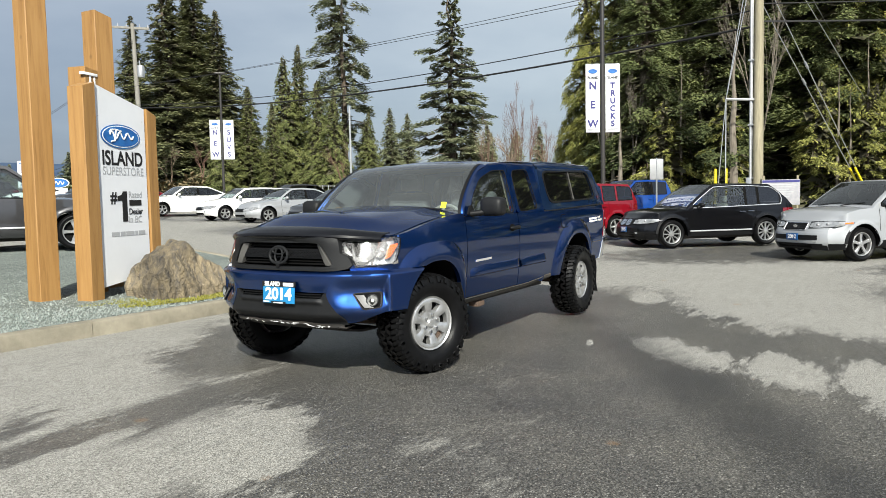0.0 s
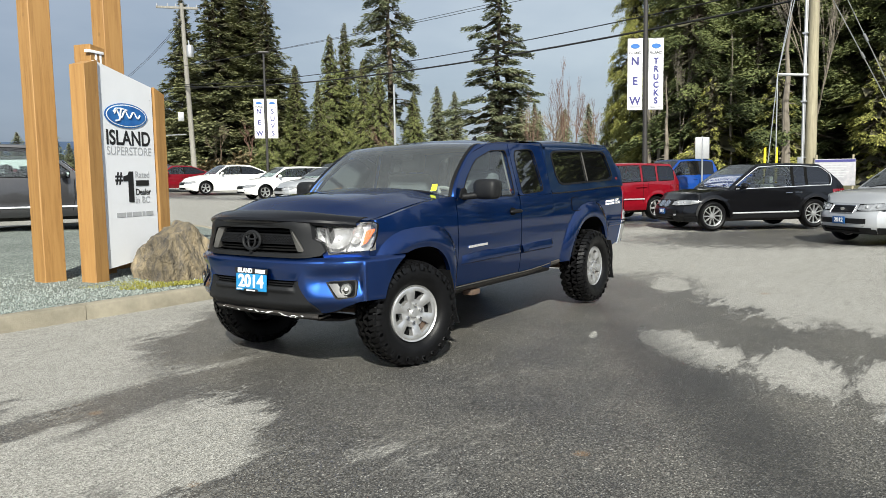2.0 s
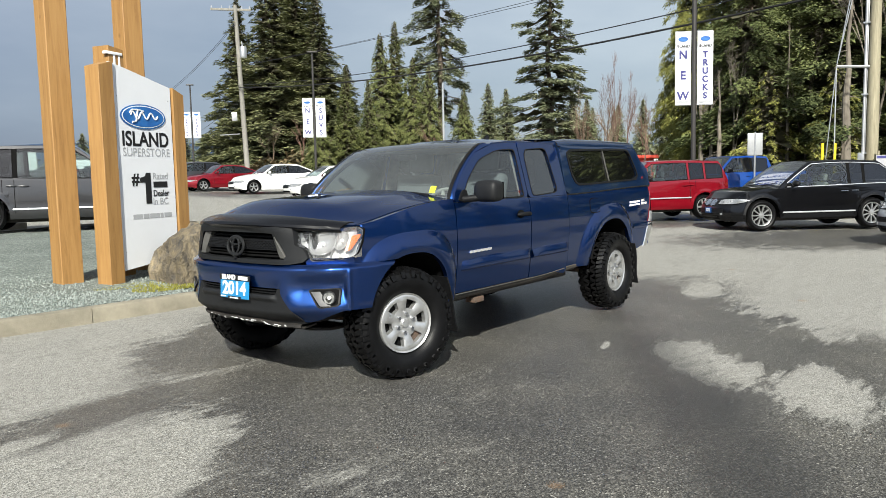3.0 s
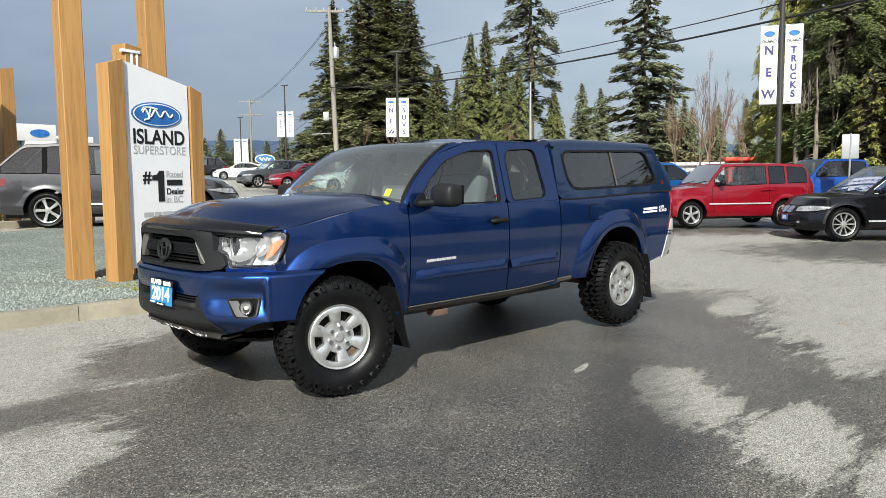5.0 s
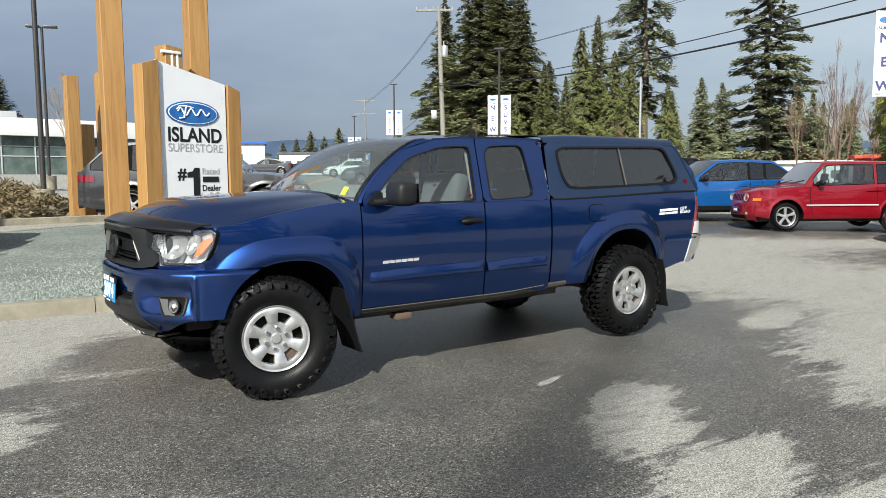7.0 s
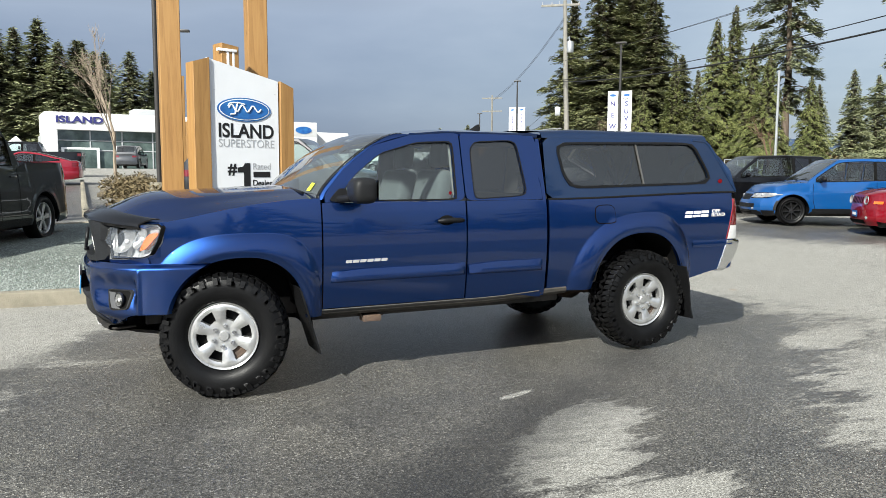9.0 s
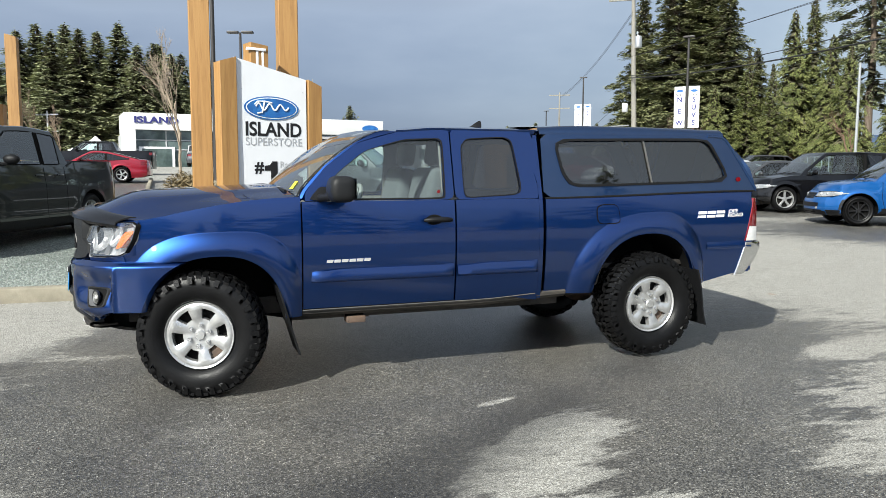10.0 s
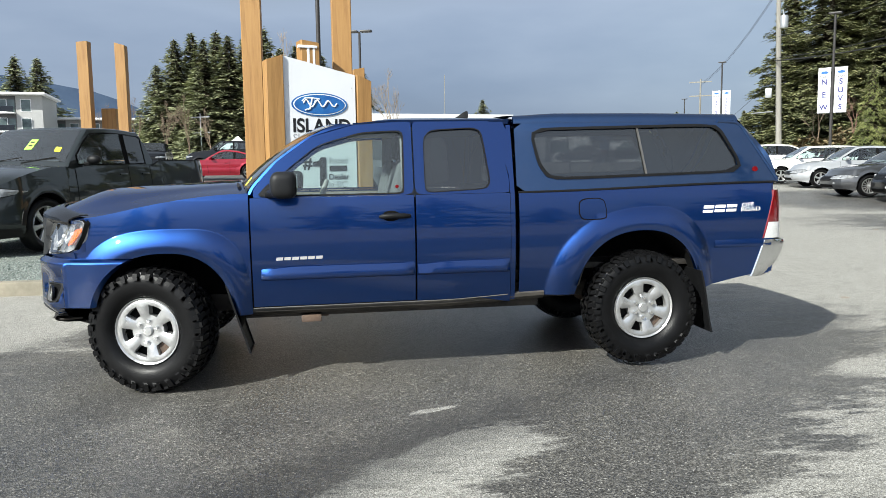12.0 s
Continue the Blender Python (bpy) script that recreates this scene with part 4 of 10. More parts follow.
def rim_cast():
    """The pickup's wheel: a broad cast face with six small windows and a rolled lip."""
    bm = bmesh.new()
    R = 0.2135
    radii = [0.025, 0.045, 0.082, 0.105, 0.120, 0.138, 0.156, 0.168, 0.182, 0.194, 0.200, 0.206, 0.2105, R, R - 0.001]
    face = [-0.082, -0.083, -0.084, -0.086, -0.089, -0.092, -0.095, -0.097, -0.098, -0.098, -0.094, -0.100, -0.103, -0.098, -0.075]

    def half(r):
        w = 0.0245 + 0.020 * (min(max(r, 0.105), 0.168) - 0.105) / 0.063
        return math.asin(min(0.9, w / max(r, 0.06)))
    rings = []
    for r, y in zip(radii, face):
        ring = []
        for k in range(6):
            c = 2 * math.pi * k / 6
            h = half(r)
            for d in (-h, -h * 0.33, h * 0.33, h, h + (math.pi / 3 - 2 * h) * 0.25, h + (math.pi / 3 - 2 * h) * 0.5, h + (math.pi / 3 - 2 * h) * 0.75):
                bow = 0.006 * (1 if 0.098 < r < 0.17 and abs(d) > h * 1.2 else 0)
                ring.append(bm.verts.new((r * math.cos(c + d), y + (0.004 if abs(d) <= h * 1.01 and 0.09 < r < 0.175 else 0) - bow, r * math.sin(c + d))))
        rings.append(ring)
    n = 42
    for i in range(len(rings) - 1):
        for k in range(n):
            if k % 7 < 3 and 3 <= i <= 6:
                continue
            bm.faces.new((rings[i][k], rings[i][(k + 1) % n], rings[i + 1][(k + 1) % n], rings[i + 1][k]))
    edge_in(bm, (0, 0.045, 0))
    barrel = revolve([(0.209, -0.075), (0.192, -0.06), (0.185, 0.0), (0.19, 0.10)], 48)
    tmp = bpy.data.meshes.new("tmp")
    barrel.to_mesh(tmp)
    barrel.free()
    bm.from_mesh(tmp)
    bpy.data.meshes.remove(tmp)
    return bm


def ball_bm(bm, r, m, u=10, v=7):
    res = bmesh.ops.create_uvsphere(bm, u_segments=u, v_segments=v, radius=r)
    for q in res["verts"]:
        q.co = m @ q.co


def build_truck():
    t = thing("pickup_truck", "metallic blue extended-cab pickup with matching canopy, dealer plate and all-terrain tyres", "pickup truck")

    # --- body sides
    for s in (-1, 1):
        xs = around_arch(-0.375, 0.615, 0.10, 0.41, 110)
        f = part("front_fender", side_panel(xs, lambda x: max(arch_front(x), 0.852 if x < -0.05 else 0.46), lambda x: hood_edge(x) - 0.004, s, 84 if s < 0 else 24), "blue", t, "blue front fender with flared wheel arch")
        door = part("door", side_panel(span(0.625, 1.672, 22), lambda x: 0.505, lambda x: 1.205, s, 20), "blue", t, "blue driver's door" if s < 0 else "blue passenger door")
        rear = part("rear_access_door", side_panel(span(1.684, 2.318, 14), lambda x: 0.50 - 0.03 * smoothstep(2.1, 2.32, x), lambda x: 1.205, s, 20), "blue", t)
        part("cab_corner", side_panel(span(2.322, 2.352, 2), lambda x: 0.48, lambda x: 1.66, s, 24, inset=-0.006), "blue", t)
        xs = around_arch(2.385, 4.235, 3.26, 0.43, 150)
        bedlow = lambda x: max(arch_rear(x), 0.50 + 0.09 * smoothstep(3.6, 4.2, x))
        bed = part("bed_side", side_panel(xs, bedlow, lambda x: 1.205 + 0.035 * smoothstep(2.4, 4.2, x), s, 84 if s < 0 else 24), "blue", t, "blue bed side with flared rear wheel arch")
        # raised mouldings on the doors
        for x0, x1, host in ((0.675, 1.668, door), (1.688, 2.314, rear)):
            rows = []
            for u, o in ((0, -0.002), (0.03, 0.016), (0.10, 0.026), (0.20, 0.029), (0.55, 0.019), (0.92, 0.008), (1, -0.002)):
                row = []
                for x in span(x0, x1, 24):
                    ends = min(1.0, ((x - x0) / 0.05 + 0.05 if x0 < 1 else 1.0), (x1 - x) / 0.012 + 0.1)
                    z = 0.676 + 0.094 * u * (0.85 + 0.15 * smoothstep(x0, x0 + 0.25, x))
                    row.append(Vector((x, s * (half_width(x, z) + o * ends - 0.002 * (1 - ends)), z)))
                rows.append(row)
            part("side_moulding", grid(rows), "blue", host)
        # handles
        hx, hz = 1.525, 1.072
        # near-black pane on the flat door stands in for shade in the handle cup
        ob = part("handle_recess", pane([(hx - 0.07, hz - 0.035), (hx + 0.05, hz - 0.035), (hx + 0.06, hz + 0.03), (hx - 0.06, hz + 0.04)], lambda x, z: Vector((x, s * (half_width(x, z) + 0.0035), z)), 0.3, 32, 2), "liner", door)
        bm = bmesh.new()
        tube_bm(bm, [(hx + 0.115 - 0.022 * k, s * (half_width(hx, hz) + (0.016, 0.033, 0.040, 0.043, 0.044, 0.044, 0.043, 0.040, 0.034, 0.020)[k]), hz - 0.002 + 0.004 * math.sin(k / 9 * math.pi)) for k in range(10)],
                [0.012, 0.016, 0.018, 0.018, 0.018, 0.018, 0.018, 0.018, 0.016, 0.010], 10)
        part("door_handle", bm, "trim", door)
        # fuel flap on the driver's side
        if s < 0:
            q = [(2.80, 1.155), (2.985, 1.16), (3.005, 1.045), (2.99, 1.01), (2.83, 1.005), (2.80, 1.04)]
            part("fuel_flap_gap", pane(q, lambda x, z: Vector((x, s * (half_width(x, z) + 0.0025), z)), 0.2, 40, 3), "liner", bed)
            part("fuel_flap", pane([(2.9 + (a - 2.9) * 0.935, 1.083 + (b - 1.083) * 0.91) for a, b in q], lambda x, z: Vector((x, s * (half_width(x, z) + 0.006), z)), 0.2, 40, 3), "blue", bed)
        # decals: plain bars stand in for the maker's marks
        rnd = random.Random(4)
        for nm, mt, host, x0, z0, w, h, n, rise in (("model_badge", "badge", door, 0.775, 0.806, 0.30, 0.019, 6, 0.004), ("decal", "white_print", bed, 3.705, 1.036, 0.262, 0.050, 3, 0.006)):
            for k in range(n):
                a, b = x0 + w * k / n, x0 + w * (k + 0.84) / n
                zz = z0 + rise * k / n
                for z0_, z1_ in ((zz, zz + h * 0.36), (zz + h * 0.58, zz + h)) if nm == "decal" else ((zz, zz + h),):
                    bm = grid([[Vector((x + (z - zz) * 0.25, s * (half_width(x, z) + 0.005), z)) for x in span(a, b, 2)] for z in (z0_, z1_)], thick=(0, -s * 0.007, 0))
                    part(nm, bm, mt, host)
        for txt, zz in (("OFF", 1.083), ("ROAD", 1.052)):
            ow = half_width(4.06, zz) + 0.004
            words(txt, 0.040, "white_print", on_plane((4.045 + (0 if txt == "OFF" else 0.022), s * ow, zz), (1 if s < 0 else -1, 0, 0.04), (0, s * 0.05, 1)), bed, "decal_words", bold=0.0, depth=0.001, squeeze=1.35)
        # window frames, glass
        win = [(0.725, 1.222), (0.865, 1.385), (1.065, 1.535), (1.34, 1.612), (1.585, 1.622), (1.612, 1.60), (1.602, 1.235), (1.58, 1.222)]
        fr_out = [(0.628, 1.207), (0.655, 1.275), (0.80, 1.435), (1.02, 1.590), (1.30, 1.668), (1.60, 1.686), (1.674, 1.686), (1.672, 1.207)]
        srf = lambda x, z: Vector((x, s * half_width(x, z), z))
        part("window_frame", ring_panel(fr_out, win, srf, 0.04, 0.12, edge=(0, -s * 0.03, 0)), "blue", door)
        k_out = [(x + (x - 1.2) * 0.022, z + (z - 1.44) * 0.045) for x, z in win]
        part("window_seal", ring_panel(k_out, win, lambda x, z: Vector((x, s * (half_width(x, z) + 0.005), z)), 0.12, 0.12, rings=1, edge=(0, -s * 0.02, 0)), "trim", door)
        gl = part("side_window", pane([(x + (x - 1.2) * 0.01, z + (z - 1.44) * 0.01) for x, z in win], lambda x, z: Vector((x, s * (half_width(x, z) - 0.012), z)), 0.12), "clear", door, "clear side window")
        gl.visible_shadow = False
        rwin = [(1.757, 1.622), (2.085, 1.640), (2.135, 1.62), (2.150, 1.58), (2.185, 1.285), (2.165, 1.25), (2.12, 1.238), (1.775, 1.222), (1.752, 1.25)]
        ro = [(1.682, 1.207), (1.684, 1.688), (1.95, 1.690), (2.20, 1.688), (2.25, 1.655), (2.318, 1.30), (2.318, 1.207)]
        part("window_frame", ring_panel(ro, rwin, srf, 0.05, 0.14, edge=(0, -s * 0.03, 0)), "blue", rear)
        part("window_seal", ring_panel([(x + (x - 1.96) * 0.03, z + (z - 1.43) * 0.03) for x, z in rwin], rwin, lambda x, z: Vector((x, s * (half_width(x, z) + 0.004), z)), 0.14, 0.14, rings=1, edge=(0, -s * 0.02, 0)), "trim", rear)
        gl = part("side_window", pane([(x + (x - 1.96) * 0.01, z) for x, z in rwin], lambda x, z: Vector((x, s * (half_width(x, z) - 0.012), z)), 0.14), "tint", rear, "dark tinted window")
        # quarter pillar between access door and cab back
        part("rear_pillar", grid([[Vector((x, s * (half_width(x, z) - 0.004), z)) for x in (2.20 + 0.122 * (1 - smoothstep(1.3, 1.66, z)) + 0.0, 2.352 - 0.06 * smoothstep(1.56, 1.70, z))] for z in span(1.2, 1.70, 8)], thick=(0, -s * 0.03, 0)), "blue", t)
        # gap line behind the doors
        part("door_jamb", grid([[Vector((x, s * (half_width(x, z) - 0.03), z)) for x in (0.58, 0.9, 1.3, 1.7, 2.1, 2.37)] for z in (0.49, 0.6, 0.8, 1.0, 1.19)]), "liner", t)
        # rocker and sill
        part("rocker_panel", grid([[Vector((x, s * (0.835 + o), z + 0.03 * smoothstep(1.8, 2.6, x))) for x in span(0.54, 2.56, 12)] for z, o in ((0.505, -0.03), (0.492, -0.012), (0.470, -0.015), (0.448, -0.04), (0.44, -0.12))]), "sill", t, "dark mud-splashed sill")
        part("sill_bright_strip", tube([(x, s * 0.836, 0.497 + 0.03 * smoothstep(1.8, 2.6, x)) for x in span(0.62, 2.30, 10)], 0.004, 5), "trim_sheen", t)
        # mud flaps and arch liners
        for x0, x1, zt, zb in ((0.455, 0.585, 0.66, 0.215), (3.655, 3.745, 0.64, 0.20)):
            rows = [[Vector((x0 + (x1 - x0) * k / 6, s * y, zt + (zb - zt) * k / 6)) for y in (0.60, 0.70, 0.80, (0.885 if x0 < 1 else 0.925) + 0.01 * math.sin(k))] for k in range(7)]
            part("mud_flap", grid(rows, thick=(0.012, 0, 0)), "trim", t)
        for cx, rx, h in ((0.09, 0.445, 0.49), (3.24, 0.455, 0.545)):
            rows = []
            for k in range(25):
                a = math.pi * k / 24
                rows.append([Vector((cx - rx * 1.02 * math.cos(a), s * y, max(0.38 + (h + 0.01) * math.sin(a) ** 0.8, 0.56 if a < 0.8 else 0.0))) for y in (0.875, 0.75, 0.6, 0.42)])
            bm = grid(rows)
            # inner wall of the wheel house
            wall = [bm.verts.new((cx - rx * 1.02 * math.cos(math.pi * k / 24), s * 0.42, max(0.38 + (h + 0.01) * math.sin(math.pi * k / 24) ** 0.8, 0.56 if k < 7 else 0.0))) for k in range(25)]
            bm.faces.new(wall)
            part("wheel_arch_liner", bm, "liner", t)
        # mirrors
        bm = bmesh.new()
        box_bm(bm, 0.755, 0.925, s * 0.905, s * 1.115, 1.205, 1.372, 0.0)
        bmesh.ops.subdivide_edges(bm, edges=bm.edges[:], cuts=6, use_grid_fill=True)
        c = Vector((0.84, s * 1.01, 1.288))
        for v in bm.verts:
            d = v.co - c
            q = Vector((d.x / 0.085, d.y / 0.105, d.z / 0.0835))
            L = (abs(q.x) ** 4 + abs(q.y) ** 4.5 + abs(q.z) ** 4.5) ** (1 / 4.3)
            d = d / max(L, 1e-6)
            if d.x < 0:
                d.x *= 0.9 - 0.5 * (abs(d.z / 0.0835) ** 2) * 0.4
            v.co = c + d
        mir = part("wing_mirror", bm, "trim_grey", t, "charcoal wing mirror")
        part("mirror_arm", tube([(0.73, s * 0.80, 1.225), (0.76, s * 0.88, 1.232), (0.80, s * 0.94, 1.24)], [0.03, 0.026, 0.03], 10), "trim", mir)
        part("mirror_base", pane([(0.665, 1.215), (0.80, 1.215), (0.80, 1.30), (0.745, 1.30)], lambda x, z: Vector((x, s * (half_width(x, z) + 0.012), z)), 0.15, 32, 2, edge=(0, -s * 0.02, 0)), "trim", mir)
        part("mirror_glass", grid([[Vector((0.928, s * y, z)) for y in (0.925, 1.01, 1.095)] for z in (1.225, 1.29, 1.355)]), "chrome", mir)

    # --- hood with raised centre, cowl, deflector
    def front_x(y):
        return -0.765 + 0.36 * (abs(y) / 0.80) ** 3.2

    def cowl_x(y):
        return 0.50 + 0.125 * (y / 0.80) ** 2

    def hood_pt(u, v):
        yf, yr = 0.765, 0.800
        y = v * (yf + (yr - yf) * u)
        x = front_x(y) + (cowl_x(y) - front_x(y)) * u
        edge = hood_edge(x) - 0.005
        mid = 1.142 + 0.098 * smoothstep(0, 0.35, u) + 0.065 * u
        a = abs(v)
        z = edge + (mid - edge) * (1 - a ** 2.6)
        z += 0.018 * smoothstep(0.80, 0.62, a) * smoothstep(0.02, 0.3, u) * (1 - 0.5 * u)
        z -= 0.014 * smoothstep(0.06, 0.0, u)
        return Vector((x, y, z))
    rows = [[hood_pt(u, v) for v in span(-1, 1, 40)] for u in [0, 0.015, 0.04, 0.07] + span(0.1, 1, 22)]
    hood = part("hood", grid(rows, thick=(0, 0, -0.02)), "blue_dusty", t, "dark blue hood with raised centre")
    rows = []
    for u, dx, dz in ((0.0, -0.010, -0.022), (0.0, -0.024, -0.010), (0.006, -0.026, 0.006), (0.025, -0.014, 0.018), (0.055, -0.002, 0.021), (0.085, 0.004, 0.018)):
        rows.append([hood_pt(u, v) + Vector((dx, 0, dz)) for v in span(-0.985, 0.985, 40)])
    part("bug_deflector", grid(rows, thick=(0.004, 0, -0.008)), "smoked", hood, "smoked bug deflector")
    part("cowl", grid([[Vector((cowl_x(y) + d, y, z - 0.02 * (abs(y) / 0.8) ** 2)) for y in span(-0.78, 0.78, 14)] for d, z in ((-0.005, 1.283), (0.06, 1.262), (0.14, 1.262))]), "trim", t)
    # --- windscreen and pillars
    knots = (0.0, 0.2, 0.4, 0.6, 0.8, 1.0)
    px_ = np.polyfit(knots, (0.612, 0.645, 0.775, 0.985, 1.135, 1.285), 3)
    pz_ = np.polyfit(knots, (1.222, 1.285, 1.438, 1.588, 1.640, 1.670), 3)

    def screen(u, v):
        """The windscreen's edge follows the door line; its middle bows forward."""
        ex, ez = float(np.polyval(px_, u)), float(np.polyval(pz_, u))
        bow = (0.105 - 0.035 * u) * (1 - v * v)
        return Vector((ex - bow, v * (half_width(0.9, ez) - 0.016), ez + 0.022 * (1 - v * v)))
    ws = part("windscreen", grid([[screen(u, v) for v in span(-0.985, 0.985, 20)] for u in span(0.0, 0.97, 12)]), "screen_glass", t, "clear raked windscreen")
    ws.visible_shadow = False
    bm = bmesh.new()
    for vs_, us_ in (((-1.0, -0.965), span(0, 1, 12)), ((0.965, 1.0), span(0, 1, 12))):
        grid_bm(bm, [[screen(u, v) + Vector((-0.004, 0, 0.003)) for v in vs_] for u in us_])
    grid_bm(bm, [[screen(u, v) + Vector((-0.004, 0, 0.003)) for v in span(-0.965, 0.965, 16)] for u in (0.955, 0.99)])
    grid_bm(bm, [[screen(u, v) + Vector((-0.004, 0, 0.003)) for v in span(-0.965, 0.965, 16)] for u in (0.0, 0.05)])
    part("screen_surround", bm, "trim", ws)
    part("inspection_sticker", grid([[screen(u, v) + Vector((-0.006, 0, 0.004)) for v in (-0.835, -0.775)] for u in (0.15, 0.24)]), "sticker", ws, "yellow windscreen sticker")
    part("windscreen_label", grid([[screen(u, v) + Vector((-0.006, 0, 0.004)) for v in (-0.93, -0.86)] for u in (0.89, 0.925)]), "white_print", ws)
    for s in (-1, 1):
        door_line = [(0.628, 1.225), (0.655, 1.275), (0.80, 1.435), (1.02, 1.590), (1.16, 1.634), (1.30, 1.668)]
        a_row, b_row = [], []
        for k in range(19):
            q = k / 18
            i = min(int(q * 5), 4)
            f = q * 5 - i
            x = door_line[i][0] + (door_line[i + 1][0] - door_line[i][0]) * f
            z = door_line[i][1] + (door_line[i + 1][1] - door_line[i][1]) * f
            b_row.append(Vector((x, s * half_width(x, z), z + 0.002)))
            a_row.append(screen(min(1, q * 1.0), s * 0.995))
        mid = [(a + b) / 2 + Vector((-0.004, s * 0.004, 0.004)) for a, b in zip(a_row, b_row)]
        part("windscreen_pillar", grid([a_row, mid, b_row], thick=(0.015, -s * 0.02, -0.01)), "blue", t)
        # wipers
    for y0, y1, r in ((-0.62, -0.02, 0.075), (0.02, 0.55, 0.07)):
        part("wiper", tube([screen(0.05 + r * k / 5 * 0.7, (y0 + (y1 - y0) * k / 5) / 0.785) + Vector((-0.020, 0, 0.030 + 0.006 * math.sin(k))) for k in range(6)], [0.012, 0.013, 0.012, 0.011, 0.010, 0.006], 6), "trim", ws)
    # --- roof
    def roof_pt(u, v):
        x = 1.235 + 0.06 * v * v * (1 - u) + (2.345 - 1.235 - 0.05 * v * v * (1 - u)) * u
        w = 0.708
        y = v * w
        a = abs(v)
        edge = 1.672 + 0.020 * smoothstep(0, 0.25, u) - 0.004 * smoothstep(0.85, 1, u)
        z = edge + (0.018 + 0.032 * smoothstep(0, 0.4, u)) * (1 - a ** 2.4)
        return Vector((x, y, z))
    part("roof", grid([[roof_pt(u, v) for v in span(-1, 1, 28)] for u in span(0, 1, 22)], thick=(0, 0, -0.02)), "blue_dusty", t, "dark blue roof with dust")
    for s in (-1, 1):
        top_line = lambda x: 1.668 + 0.018 * smoothstep(1.30, 1.60, x)
        rows = []
        for k in range(23):
            u = k / 22
            p = roof_pt(u, s)
            x = max(p.x, 1.27)
            x = 1.29 + (2.335 - 1.29) * u
            z = top_line(x)
            q = Vector((x, s * half_width(x, z), z))
            rows.append([p, (p + q) / 2 + Vector((0, s * 0.010, 0.010)), q])
        part("roof_rail", grid(rows, thick=(0, -s * 0.01, -0.02)), "blue", t)
    rows = []
    for q in span(0, 1, 8):
        top = 1.742 + 0.062 * smoothstep(0.0, 1.0, q ** 1.3)
        rows.append([Vector((2.02 + 0.17 * q, -0.06 - 0.026 * (1 - 0.3 * q), 1.725)), Vector((2.03 + 0.165 * q, -0.06 - 0.010, 1.725 + (top - 1.725) * 0.6)), Vector((2.04 + 0.15 * q, -0.06, top)),
                     Vector((2.03 + 0.165 * q, -0.06 + 0.010, 1.725 + (top - 1.725) * 0.6)), Vector((2.02 + 0.17 * q, -0.06 + 0.026 * (1 - 0.3 * q), 1.725))])
    part("antenna_fin", grid(rows), "trim", t, "black shark-fin aerial")
    # back wall of the cab with window
    part("cab_back", ring_panel([(-0.74, 0.5), (-0.74, 1.3), (-0.66, 1.68), (0.66, 1.68), (0.74, 1.3), (0.74, 0.5)], [(-0.52, 1.26), (-0.48, 1.60), (0.48, 1.60), (0.52, 1.26)], lambda y, z: Vector((2.345 - 0.02 * max(0, z - 1.2), y, z)), 0.1, 0.15), "cap_blue", t)
    gl = part("rear_window", pane([(-0.53, 1.25), (-0.49, 1.61), (0.49, 1.61), (0.53, 1.25)], lambda y, z: Vector((2.335 - 0.02 * max(0, z - 1.2), y, z)), 0.15), "tint", t)
    gl.visible_shadow = False

    # --- front: grille, lamps, bumper
    def nose_x(y, z):
        a = abs(y)
        return -0.768 + 0.02 * (a / 0.4) ** 2 + 0.5 * max(0.0, a - 0.41) ** 1.08 + 0.13 * (z - 0.95)
    gs = lambda y, z: Vector((nose_x(y, z), y, z))
    half_out = [(0.50, 1.112), (0.522, 1.066), (0.536, 0.975), (0.590, 0.958), (0.622, 0.884), (0.578, 0.868), (0.49, 0.856)]
    half_in = [(0.378, 1.062), (0.402, 1.045), (0.487, 0.915), (0.478, 0.893), (0.45, 0.884)]
    g_out = half_out + [(-a, b) for a, b in half_out[::-1]]
    g_in = half_in + [(-a, b) for a, b in half_in[::-1]]
    crown = lambda y, z: gs(y, z) + Vector((-0.022 * math.sin(math.pi * min(1.0, max(0.0, oval_of(abs(y), z - 0.57, 0.0, 1.0, 0.74, 0.2, 2.2) - 0.55) / 0.45)) ** 0.7, 0, 0))
    grille = part("grille_surround", ring_panel(g_out, g_in, crown, 0.05, 0.10, n=128, rings=8, edge=(0.06, 0, 0)), "trim_grey", t, "matt charcoal grille surround")
    part("grille_back", pane(g_in, lambda y, z: gs(y, z) + Vector((0.085, 0, 0)), 0.12), "liner", grille)

    def reach(z):
        """Half the opening's width at a height."""
        return 0.385 + 0.10 * smoothstep(1.06, 0.90, z)
    for z, h, o, mt in ((1.035, 0.008, 0.046, "liner"), (1.010, 0.006, 0.026, "trim"), (0.950, 0.006, 0.026, "trim"), (0.925, 0.006, 0.048, "liner"), (0.903, 0.006, 0.048, "liner")):
        w = reach(z) - 0.03
        part("grille_bar", grid([[gs(y, zz) + Vector((oo, 0, 0)) for y in span(-w, w, 24)] for zz, oo in ((z - h, o + 0.045), (z - h, o + 0.004), (z - h * 0.6, o), (z + h * 0.6, o), (z + h, o + 0.004), (z + h, o + 0.045))]), mt, grille)
    for sd in (-1, 1):
        # woven inserts beside the emblem
        for k in range(22):
            y = sd * (0.085 + 0.0145 * k)
            for lean in (-1, 1):
                part("mesh_strand", tube([gs(y + lean * 0.018 * q, 0.955 + 0.05 * (q + 1) / 2) + Vector((0.024, 0, 0)) for q in (-1, 1)], 0.0028, 4), "trim", grille)
        part("mesh_back", grid([[gs(sd * y, z) + Vector((0.034, 0, 0)) for y in span(0.05, 0.42, 8)] for z in (0.952, 1.008)]), "liner", grille)
        # satin cheek inside the opening
        rows = []
